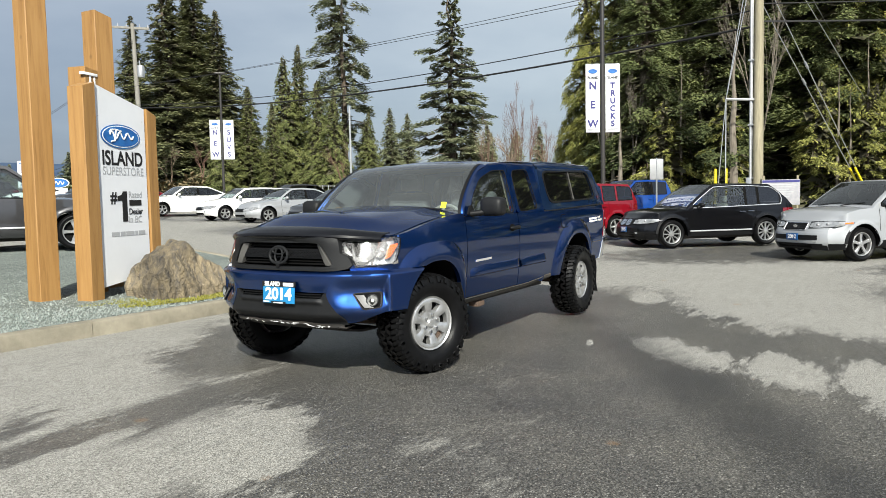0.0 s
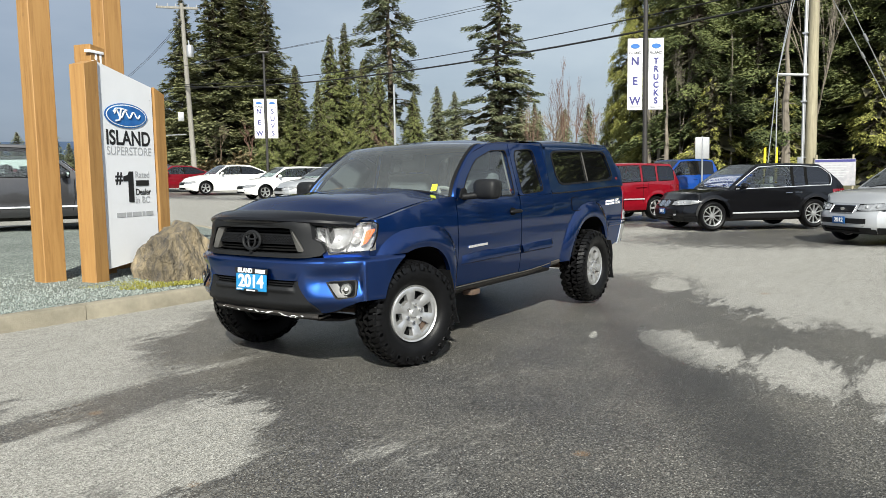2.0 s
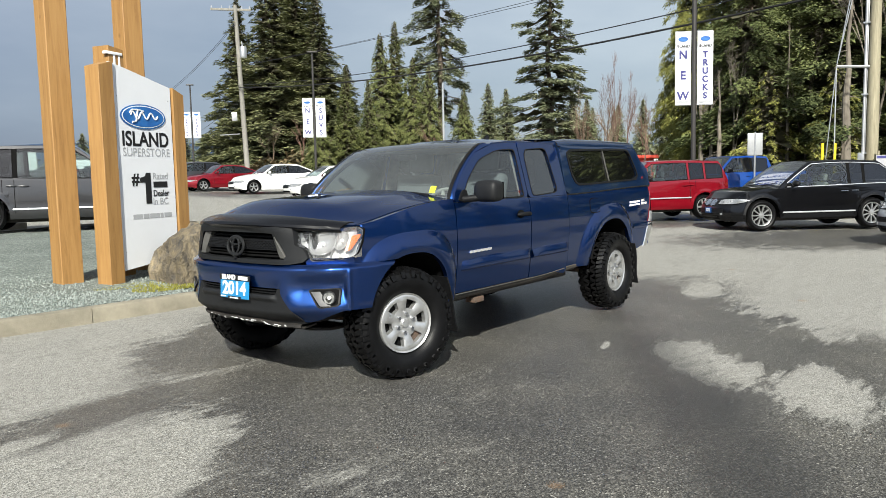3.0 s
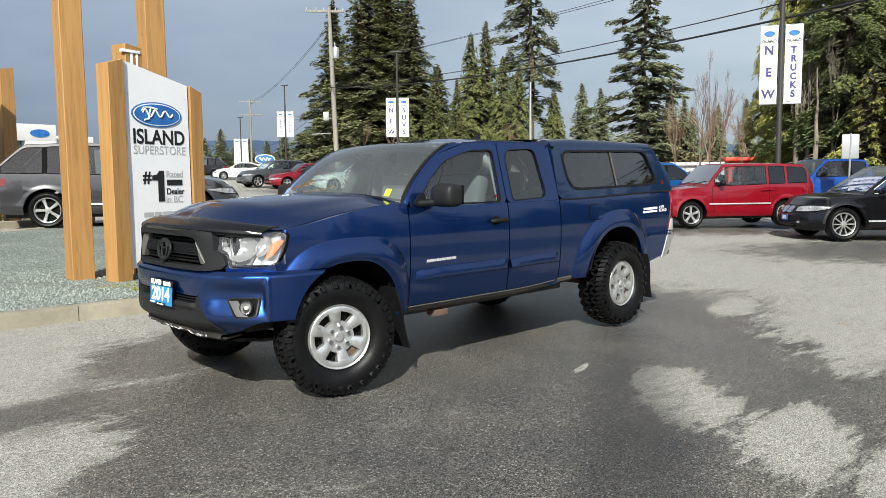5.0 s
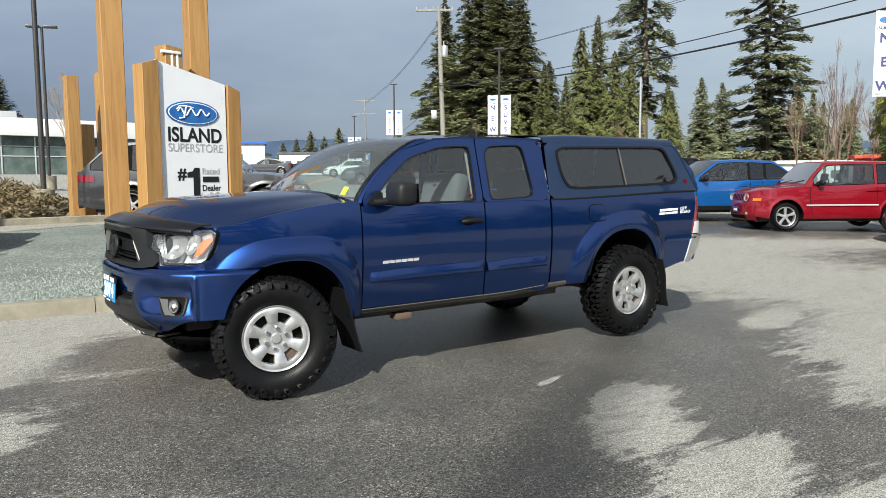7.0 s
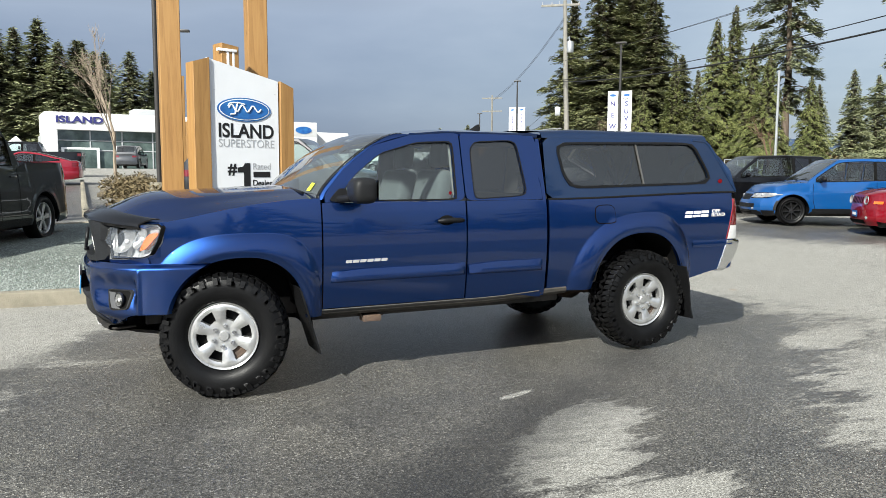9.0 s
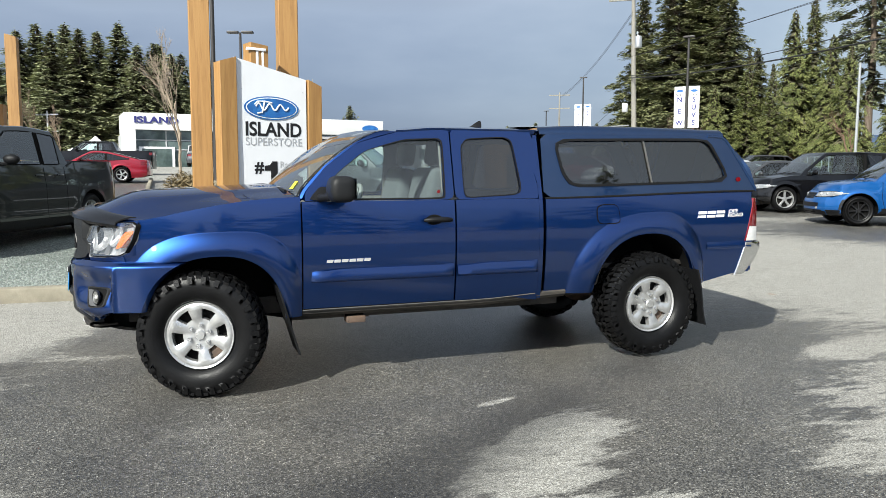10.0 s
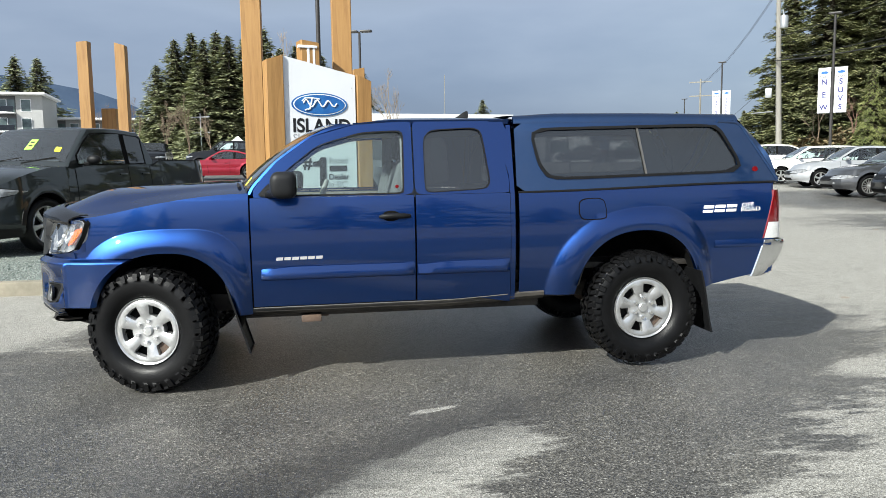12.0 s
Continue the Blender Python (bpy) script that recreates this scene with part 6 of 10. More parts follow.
    # --- cabin
    for yc in (-0.38, 0.38):
        seat = part("seat", box(1.02, 1.50, yc - 0.25, yc + 0.25, 0.70, 0.86, 0.05, 3), "cloth", t, "grey cloth front seat")
        bm = bmesh.new()
        box_bm(bm, -0.07, 0.07, yc - 0.24, yc + 0.24, 0.0, 0.62, 0.055, 3, pose(1.52, 0, 0.82, 0, 14, 0))
        part("seat_back", bm, "cloth", seat)
        bm = bmesh.new()
        box_bm(bm, -0.05, 0.05, yc - 0.13, yc + 0.13, 0.0, 0.19, 0.045, 3, pose(1.685, 0, 1.445, 0, 8, 0))
        part("headrest", bm, "cloth", seat)
        for d in (-0.06, 0.06):
            part("headrest_post", tube([(1.66, yc + d, 1.40), (1.68, yc + d, 1.46)], 0.007, 6), "chrome", seat)
    bm = grid([[Vector((x, y, z)) for y in span(-0.72, 0.72, 10)] for x, z in ((0.62, 1.215), (0.75, 1.225), (0.86, 1.20), (0.92, 1.13), (0.93, 0.95), (0.88, 0.70))])
    part("dashboard", bm, "dash", t, "black dashboard")
    part("instrument_hood", grid([[Vector((0.80 + 0.10 * math.cos(a), -0.38 + y, 1.20 + 0.055 * math.sin(a) * (1 - (y / 0.22) ** 2))) for a in span(0, math.pi, 8)] for y in span(-0.21, 0.21, 8)]), "dash", t)
    sw = pose(1.04, -0.38, 1.13, 0, -66, 0)
    bm = bmesh.new()
    tube_bm(bm, [sw @ Vector((0.185 * math.cos(2 * math.pi * k / 32), 0.185 * math.sin(2 * math.pi * k / 32), 0)) for k in range(33)], 0.016, 8, cap=False)
    for a in (0.2, math.pi - 0.2, -math.pi / 2):
        tube_bm(bm, [sw @ Vector((0.03 * math.cos(a), 0.03 * math.sin(a), -0.015)), sw @ Vector((0.18 * math.cos(a), 0.18 * math.sin(a), 0))], [0.03, 0.014], 6)
    part("steering_wheel", bm, "dash", t)
    part("headliner", grid([[Vector((x, y, 1.655 - 0.02 * (y / 0.6) ** 2)) for y in span(-0.62, 0.62, 8)] for x in (1.30, 1.6, 2.0, 2.32)]), "interior", t)
    part("rear_mirror", box(1.04, 1.06, -0.11, 0.11, 1.55, 1.60, 0.012), "trim", t)
    for s in (-1, 1):
        part("door_card", grid([[Vector((x, s * (half_width(x, z) - 0.07), z)) for x in span(0.70, 2.30, 8)] for z in (0.55, 0.8, 1.0, 1.19)]), "interior", t)
        part("seat_belt_pillar", grid([[Vector((x, s * (half_width(x, z) - 0.045), z)) for x in (1.60, 1.75)] for z in (1.19, 1.4, 1.65)]), "interior", t)
    part("price_tag", oval(0.012, 0.012, 0.002, 20), "red_lens", t, "small red round sticker in the door window", at=on_plane((1.565, -half_width(1.56, 1.26) + 0.008, 1.262), (1, 0, 0), (0, 0, 1)))
    part("rear_bulkhead_trim", box(2.26, 2.33, -0.70, 0.70, 0.55, 1.24, 0.02), "interior", t)

    # --- wheels
    tyre = wheel_mesh_tyre()
    tyre_me = None
    for cx, s, steer in ((0, -1, 16), (WB, -1, 0), (0, 1, 16), (WB, 1, 0)):
        mw = pose(cx, s * 0.80, TYRE_R, 0, 0, 0) @ pose(0, 0, 0, 0, 0, -steer) @ (pose(0, 0, 0, 0, random.uniform(0, 60), 0) if s < 0 else pose(0, 0, 0, 0, 0, 180))
        if tyre_me is None:
            hub = revolve([(0.0, -0.035), (0.183, -0.035), (0.186, -0.02), (0.16, 0.08), (0.0, 0.08)], 40)
            wheel = part("wheel", hub, "liner", t, "six-spoke silver alloy wheel with all-terrain tyre", at=mw)
            part("tyre", tyre, "rubber", wheel)
            rim = part("rim", rim_cast(), "alloy", wheel)
            part("centre_cap", revolve([(0, -0.099), (0.027, -0.098), (0.033, -0.092), (0.033, -0.07)], 24), "alloy", wheel)
            for k in range(6):
                a = 2 * math.pi * (k + 0.2) / 6
                bm = bmesh.new()
                r_ = bmesh.ops.create_cone(bm, segments=6, radius1=0.0125, radius2=0.0105, depth=0.034, cap_ends=True)
                for v in r_["verts"]:
                    v.co = Vector((0.066 * math.cos(a) + v.co.x, -0.088 + v.co.z, 0.066 * math.sin(a) + v.co.y))
                part("lug_nut", bm, "chrome", wheel)
            cal = bmesh.new()
            box_bm(cal, 0.105, 0.168, -0.062, -0.02, -0.055, 0.055, 0.014)
            part("brake_caliper", cal, "steel", wheel)
            tyre_me = wheel
        else:
            w2 = copy_thing(tyre_me, mw)
            w2.parent = t
    return t


truck = build_truck()
truck.matrix_basis = pose(0, 0, 0.004, 0, -0.25, 0)


# ---------------------------------------------------------------- parked vehicles
WHEELS = {}


def wheel_master(kind, r):
    """One wheel of each kind is made and its meshes are shared by all that look alike."""
    key = (kind, round(r, 3))
    if key not in WHEELS:
        w = 0.23
        rim_r = r * 0.68
        tyre = bpy.data.meshes.new("tyre")
        bm = wheel_mesh_tyre(r, w, rim_r, lugs=False, seg=32)
        for f in bm.faces:
            f.smooth = True
        bm.to_mesh(tyre)
        bm.free()
        tyre.materials.append(M["rubber"])
        n, wi, wo, mt = {"five": (5, 0.05, 0.075, "alloy"), "ten": (10, 0.022, 0.034, "alloy"), "black": (8, 0.025, 0.035, "dark_alloy"), "six": (6, 0.05, 0.09, "alloy"), "mesh": (14, 0.014, 0.022, "alloy")}[kind]
        rim = bpy.data.meshes.new("rim")
        bm = rim_spokes(n, rim_r, r * 0.17, wi, wo, -w * 0.36)
        bmesh.ops.recalc_face_normals(bm, faces=bm.faces)
        bm.to_mesh(rim)
        bm.free()
        rim.materials.append(M[mt])
        hub = bpy.data.meshes.new("wheel")
        bm = revolve([(0.0, 0.0), (rim_r * 0.92, 0.0), (rim_r * 0.92, 0.05), (0, 0.05)], 24)
        bm.to_mesh(hub)
        bm.free()
        hub.materials.append(M["liner"])
        WHEELS[key] = (tyre, rim, hub)
    return WHEELS[key]


def vehicle(name, label, category, at, color, L=4.7, W=1.85, H=1.5, wb=2.8, front=0.9, r=0.34, belt=0.95, hood=0.92, cowl=1.25, roof0=1.95, roof1=3.4, back=4.1, deck=1.0, style="sedan",
            rims="five", lower="", plate=True, card=False, strip=0.0, group="vehicles parked on the yard", glass_kind="car_glass", amber=False, lamps="swept", chrome_line=False, tint_back=True, quarter=0.0, year="", bed=0.0, drop=0.24, pillar="liner", seats="cloth_dark"):
    """A parked car. Its nose is at x = 0 and its tail at x = L; the driver's side is -y. back: where the rear glass meets the body."""
    t = thing(name, label, category, group, at=at)
    hw = W / 2
    ax0, ax1 = front, front + wb

    def z_top(x):
        """Shoulder line along the body."""
        nose = hood - drop * (1 - min(1.0, x / (0.85 * cowl))) ** 2.0 - 0.07 * (1 - smoothstep(0.0, 0.26, x)) ** 1.6
        h = nose + (belt - hood) * smoothstep(0.2, cowl, x)
        if style == "pickup":
            return h + 0.03 * smoothstep(cowl, L, x) + bed * smoothstep(back - 0.06, back + 0.02, x)
        if style in ("sedan", "coupe"):
            h += (deck - belt) * smoothstep(roof1, back, x)
            return h - 0.10 * smoothstep(L - 0.16, L, x)
        return h + 0.06 * smoothstep(cowl, L, x) - 0.03 * smoothstep(L - 0.10, L, x)

    def plan(x):
        """Half the width along the car."""
        w = hw * (1 - 0.26 * (1 - smoothstep(0, 0.75, x)) ** 2.2 - 0.12 * (smoothstep(L - 0.5, L, x)) ** 2)
        return w

    def sect(z):
        q = (z - 0.62) / 0.6
        return 1 - 0.06 * q * q - 0.03 * smoothstep(0.45, 0.2, z)

    def crease(x, z):
        return 0.010 * smoothstep(0.035, 0.0, abs(z - (0.72 * belt + 0.05 * (x / L)))) + 0.018 * smoothstep(0.15, 0.0, z - 0.42) * smoothstep(0.28, 0.34, z)

    ra = r + 0.055

    def z_low(x):
        z = 0.20 + 0.06 * (1 - smoothstep(0, 0.5, x)) + 0.10 * smoothstep(L - 0.6, L, x) + (0.10 if style in ("suv", "pickup") else 0.0)
        for c in (ax0, ax1):
            d = abs(x - c)
            if d < ra:
                z = max(z, r + math.sqrt(max(0, ra * ra - d * d)) * 1.02)
        return z

    tip_z = z_top(0.13)
    snub = 0.5 if style == "pickup" else 0.4 if lamps == "round" else 1.0

    def fx(v, z):
        """The nose: fullest at bumper height, drawn back towards the bonnet, the chin and the corners."""
        return 0.18 * abs(v) ** 4.0 + snub * 0.15 * smoothstep(0.52, tip_z + 0.02, z) ** 1.2 + 0.09 * smoothstep(0.40, 0.20, z)
    xs = set(span(0.12, L - 0.10, 44))
    for c in (ax0, ax1):
        for k in range(9):
            for s in (-1, 1):
                xs.add(c + s * ra * (1 - 0.3 * (k / 8) ** 2))
        xs.add(c - ra * 1.001)
        xs.add(c + ra * 1.001)
    xs = sorted(x for x in xs if 0.12 <= x <= L - 0.10)
    for s in (-1, 1):
        rows = []
        for k in range(13):
            row = []
            for x in xs:
                lo, hi = z_low(x), z_top(x)
                z = lo + (hi - lo) * k / 12
                y = plan(x) * sect(z) + crease(x, z)
                for c in (ax0, ax1):
                    d = math.hypot(x - c, z - r)
                    y += 0.016 * smoothstep(ra + 0.09, ra + 0.02, d)
                row.append(Vector((x + (fx(1.0, z) - 0.12) * (1 - smoothstep(0.12, 0.55, x)), s * y, z)))
            rows.append(row)
        side = part("body_side", grid(rows, thick=(0, -s * 0.03, 0)), color, t)
        if lower:
            # plastic cladding along sill and arches
            rows = [[Vector((x, s * (plan(x) * sect(z) + 0.022), z)) for x in span(ax0 + ra, ax1 - ra, 10)] for z in (z_low(2.3), z_low(2.3) + 0.05, z_low(2.3) + 0.12)]
            part("sill_cladding", grid(rows), lower, side)
        for c in (ax0, ax1):
            rows = [[Vector((c - ra * 1.01 * math.cos(a), s * y, r + ra * 1.03 * math.sin(a))) for y in (plan(c) * 0.97, plan(c) * 0.75, plan(c) * 0.55)] for a in span(-0.1, math.pi + 0.1, 16)]
            part("arch_liner", grid(rows), "liner", side)
            if lower:
                rows = [[Vector((c - (ra + o) * math.cos(a), s * (plan(c) * 0.985 + 0.030 - (0.016 if o else 0)), r + (ra + o) * math.sin(a))) for o in (0.0, 0.055)] for a in span(0.05, math.pi - 0.05, 18)]
                part("arch_cladding", grid(rows, thick=(0, -s * 0.02, 0)), lower, side)
        # door cuts and handles
        cabin0 = cowl + 0.12
        cuts = [cabin0 + 0.02, (roof0 + roof1) / 2 + 0.10] + ([ax1 - ra * 0.75] if style != "coupe" else [])
        if style == "pickup":
            cuts = [cabin0, roof0 + 0.75, roof1 + 0.12]
        for cx in cuts:
            z0, z1 = z_low(ax0 + ra + 0.1) + 0.12, z_top(cx) - 0.01
            part("door_gap", grid([[Vector((cx + d + 0.05 * smoothstep(0.7, 0.4, z) * (1 if cx < 2 else 0), s * (plan(cx) * sect(z) + crease(cx, z) + 0.003), z)) for d in (-0.006, 0.006)] for z in span(z0, z1, 8)]), "liner", side)
        for cx in cuts[1:]:
            hz = z_top(cx) - 0.13
            part("door_handle", tube([(cx - 0.26 + 0.06 * k, s * (plan(cx) * sect(hz) + 0.02 + 0.016 * math.sin(math.pi * k / 3)), hz) for k in range(4)], 0.014, 6), color if not chrome_line else "chrome", side)
    # nose, tail and top skins
    def end_skin(x_of, x_side, span_z, mt, nm):
        rows = []
        for z in span_z:
            w = plan(x_side) * sect(z) + crease(x_side, z)
            rows.append([Vector((x_of(v, z), v * w, z)) for v in span(-1, 1, 20)])
        return part(nm, grid(rows), mt, t)
    fb = end_skin(fx, 0.12, span(0.25, tip_z, 18), color, "front_bumper")
    bx = lambda v, z: L - 0.10 * abs(v) ** 3.0 - (0.06 * smoothstep(0.6, 1.0, z) if style != "pickup" else 0.0)
    end_skin(bx, L - 0.10, span(0.32, z_top(L - 0.11), 10), color, "rear_bumper")
    rows = []
    for p in [0.12, 0.14, 0.17, 0.21, 0.26, 0.32, 0.40] + span(0.5, cowl + 0.2, 10):
        u = (p - 0.12) / (cowl + 0.08)
        ze = z_top(p)
        xe = p + (fx(1.0, ze) - 0.12) * (1 - smoothstep(0.12, 0.55, p))
        ye = plan(p) * sect(ze) + crease(p, ze)
        rows.append([Vector((xe + (fx(v, tip_z) - fx(1.0, tip_z)) * (1 - u) ** 1.5, v * ye, ze + 0.045 * (1 - v * v) * smoothstep(0.0, 0.35, u))) for v in span(-1, 1, 18)])
    part("hood", grid(rows), color, t)
    if style in ("sedan", "coupe"):
        rows = [[Vector((x, v * plan(x) * sect(z_top(x)), z_top(x) + 0.03 * (1 - v * v))) for v in span(-1, 1, 12)] for x in span(roof1 + 0.2, L - 0.08, 10)]
        part("boot_lid", grid(rows), color, t)

    # glasshouse
    g0, g1 = cowl, back
    zr = H

    def roof_z(x):
        b = z_top(x)
        if x <= roof0:
            u = (x - g0) / (roof0 - g0)
            return b + (zr - 0.03 - b) * max(0.0, u) ** 0.88
        if x >= roof1:
            u = (x - roof1) / (g1 - roof1)
            e = zr - 0.035
            return e + (b - e) * min(1, max(0, u)) ** (1.25 if style in ("sedan", "coupe") else 1.15)
        u = (x - roof0) / (roof1 - roof0)
        return zr - 0.03 + 0.03 * math.sin(math.pi * min(1, u * 1.05 + 0.0)) - 0.01 * u

    def gh_y(x, z):
        b = z_top(x)
        return plan(x) * sect(b) * 0.985 - 0.36 * max(0.0, z - b) * (0.9 if style in ("sedan", "coupe", "hatch") else 0.62)
    a0, a1 = g0 + 0.22, g1 - (0.30 if style in ("sedan", "coupe") else 0.22)
    mid = (roof0 + roof1) / 2 + 0.08
    if style == "suv":
        edges = [(a0, mid - 0.04), (mid + 0.04, ax1 - 0.02), (ax1 + 0.06, a1)]
        if quarter:
            a1 = ax1 + quarter
            edges = [(a0, mid - 0.03), (mid + 0.03, ax1 - 0.26), (ax1 - 0.20, a1)]
    elif style == "pickup":
        edges = [(a0, roof0 + 0.72), (roof0 + 0.80, a1 - 0.05)]
    elif style == "coupe":
        edges = [(a0, mid + 0.2), (mid + 0.28, a1 - 0.1)]
    else:
        edges = [(a0, mid - 0.04), (mid + 0.04, a1)]
    screen_, rear_ = (g0 + 0.05, roof0 - 0.03), (roof1 + 0.03, g1 - 0.05)
    gxs = span(g0, roof0, 10) + span(roof0, roof1, 12)[1:] + span(roof1, g1, 10)[1:] + list(screen_) + list(rear_)
    for a, b in edges:
        gxs += [a, b]
    gxs = sorted(set(round(x, 4) for x in gxs))
    rows = []
    for x in gxs:
        b, z = z_top(x) - 0.01, roof_z(x)
        w = gh_y(x, z)
        lo, hi = z_top(x) + 0.035, z - 0.075
        zs_ = [b, lo, lo + (hi - lo) / 3, lo + (hi - lo) * 2 / 3, hi, z - 0.012] if hi > lo + 0.03 else [b + (z - 0.012 - b) * k / 5 for k in range(6)]
        half = [Vector((x, -gh_y(x, q), q)) for q in zs_]
        inner = max(0.1, (w - 0.075) / (w - 0.02))
        roofs = [Vector((x, v * (w - 0.02), z + 0.028 * (1 - v * v))) for v in [-1.0] + span(-inner, inner, 8) + [1.0]]
        rows.append(half + roofs + [Vector((p.x, -p.y, p.z)) for p in half[::-1]])
    bm = grid(rows)
    bm.faces.ensure_lookup_table()
    cols, holes = len(rows[0]) - 1, []
    for i, (xa, xb) in enumerate(zip(gxs, gxs[1:])):
        xm = (xa + xb) / 2
        side_open = any(a < xm < b for a, b in edges)
        slope_open = screen_[0] < xm < screen_[1] or (style != "pickup" and rear_[0] < xm < rear_[1])
        for j in range(cols):
            k = min(j, cols - 1 - j)
            if (side_open and 1 <= k <= 3) or (slope_open and k >= 7):
                holes.append(bm.faces[i * cols + j])
    bmesh.ops.delete(bm, geom=holes, context="FACES")
    gh = part("roof", bm, color, t)
    # back wall of a pickup's cab is the rear slope; side panes
    def pane_side(a, b, zt_off, s, nm, mt):
        """A side window between two stations, its top following the roof."""
        n = 14
        rows = []
        for k in range(6):
            row = []
            for j in range(n + 1):
                q = j / n
                x = a + (b - a) * q
                zb = z_top(x) + 0.035
                zt = roof_z(x) - zt_off
                zt = max(zt, zb + 0.004)
                z = zb + (zt - zb) * k / 5
                row.append(Vector((x, s * (gh_y(x, z) + 0.006), z)))
            rows.append(row)
        return part(nm, grid(rows), mt, gh)
    for s in (-1, 1):
        for (a, b), (c, d) in zip(edges, edges[1:]):
            pane_side(b - 0.004, c + 0.004, 0.070, s, "door_pillar", pillar)
        for a, b in edges:
            rim_ = []
            for x, k in [(x, 0) for x in span(a, b, 8)] + [(x, 1) for x in span(b, a, 8)]:
                q = roof_z(x) - 0.072 if k else z_top(x) + 0.034
                rim_.append((x, s * (gh_y(x, q) + 0.005), q))
            part("window_seal", tube(rim_ + rim_[:1], 0.010, 5), "liner", gh)
        for i, (a, b) in enumerate(edges):
            pane_side(a, b, 0.075, s, "side_window", glass_kind if i == 0 or not tint_back else "dark_glass")
        if chrome_line:
            xs_ = span(a0 - 0.02, a1 + 0.02, 24)
            part("window_trim", tube([(x, s * (gh_y(x, z_top(x) + 0.025) + 0.006), z_top(x) + 0.025) for x in xs_], 0.012, 5), "badge", gh)
            part("window_trim", tube([(x, s * (gh_y(x, roof_z(x) - 0.06) + 0.006), max(roof_z(x) - 0.06, z_top(x) + 0.03)) for x in xs_], 0.011, 5), "badge", gh)
            zq = z_top(a1) + 0.025
            part("window_trim", tube([(a1 + 0.02 + 0.05 * math.sin(math.pi * k / 6), s * (gh_y(a1, zq + (roof_z(a1) - 0.085 - z_top(a1)) * k / 6) + 0.006), zq + (roof_z(a1) - 0.085 - z_top(a1)) * k / 6) for k in range(7)], 0.012, 5), "badge", gh)
        # mirror
        bm = bmesh.new()
        mx, mz = g0 + 0.34, z_top(g0 + 0.3) + 0.10
        ball_bm(bm, 1.0, Matrix.Translation((mx, s * (plan(mx) + 0.11), mz)) @ Matrix.Diagonal((0.075, 0.115, 0.072, 1)), 14, 10)
        tube_bm(bm, [(mx - 0.02, s * (plan(mx) - 0.04), mz - 0.07), (mx, s * (plan(mx) + 0.08), mz - 0.045)], [0.03, 0.025], 6)
        part("wing_mirror", bm, color if style != "pickup" and not lower and lamps != "round" else "trim", t)
    # windscreen and rear glass
    def slope(xa, xb, nm, k_in):
        rows = []
        for x in span(xa, xb, 8):
            w = (gh_y(x, roof_z(x)) - k_in)
            rows.append([Vector((x, v * w, roof_z(x) + 0.028 * (1 - v * v) + 0.008)) for v in span(-1, 1, 12)])
        return part(nm, grid(rows), "car_screen" if nm == "windscreen" else "dark_glass", gh)
    slope(g0 + 0.05, roof0 - 0.03, "windscreen", 0.075)
    if card:
        for nm, mt, u0, u1, v0, v1 in (("sale_card", "green_paper", 0.34, 0.62, -0.12, 0.06), ("windscreen_sticker", "sticker", 0.30, 0.42, -0.80, -0.66), ("card_line", "sign_black", 0.42, 0.46, -0.08, 0.02), ("card_line", "sign_black", 0.51, 0.55, -0.08, 0.02)):
            rows = []
            for u in (u0, u1):
                x = g0 + (roof0 - g0) * u
                w = gh_y(x, roof_z(x)) - 0.075
                rows.append([Vector((x - 0.004, v * w, roof_z(x) + 0.028 * (1 - v * v) + (0.018 if nm == "card_line" else 0.014))) for v in (v0, v1)])
            part(nm, grid(rows), mt, gh, "lime sale card" if nm == "sale_card" else "")
    if strip:
        for s in (-1, 1):
            part("chrome_strip", tube([(x, s * (plan(x) * sect(strip) + crease(x, strip) + 0.012), strip) for x in span(ax0 + ra + 0.06, ax1 - ra - 0.06, 12)], 0.020, 6), "badge", t)
    if style != "pickup":
        slope(roof1 + 0.03, g1 - 0.05, "rear_window", 0.09)
    for s in (-1, 1):
        part("wiper", tube([(g0 + 0.02 + 0.07 * k / 3, s * 0.05 - 0.55 * k / 3 + (0.5 if s > 0 else 0), roof_z(g0 + 0.02 + 0.07 * k / 3) + 0.035) for k in range(4)], 0.008, 5), "trim", gh)
    # what shows of the cabin through the glass
    zb = z_top(roof0)
    wide_ = plan(roof0) * 0.86
    part("dashboard", box(cowl + 0.10, cowl + 0.62, -wide_, wide_, zb - 0.28, zb + 0.015, 0.06, 3), "trim_grey", t)
    part("cabin_floor", box(cowl + 0.2, min(back, L - 0.3), -wide_, wide_, 0.42, 0.47, 0.01), "liner", t)
    part("steering_wheel", tube([(cowl + 0.70 + 0.06 * math.sin(k * math.pi / 8), -0.38 * wide_ / 0.75 + 0.18 * math.cos(k * math.pi / 8), zb + 0.02 + 0.17 * math.sin(k * math.pi / 8)) for k in range(17)], 0.015, 5), "trim_grey", t)
    rowsx = [roof0 + 0.35, roof0 + 1.25] if style in ("sedan", "suv", "hatch") else [roof0 + 0.35]
    for i, sx in enumerate(rowsx):
        for s in (-1, 1):
            bm = bmesh.new()
            box_bm(bm, sx - 0.42, sx + 0.05, s * wide_ * 0.5 - 0.24, s * wide_ * 0.5 + 0.24, zb - 0.48, zb - 0.34, 0.05, 2)
            box_bm(bm, 0.0, 0.14, -0.23, 0.23, 0.0, 0.56, 0.06, 2, pose(sx, s * wide_ * 0.5, zb - 0.42, 0, 12, 0))
            seat_ = part("seat", bm, seats, t)
            part("headrest", box(0.0, 0.10, -0.13, 0.13, 0.0, 0.17, 0.04, 2, pose(sx + 0.15, s * wide_ * 0.5, zb + 0.15, 0, 10, 0)), seats, seat_)
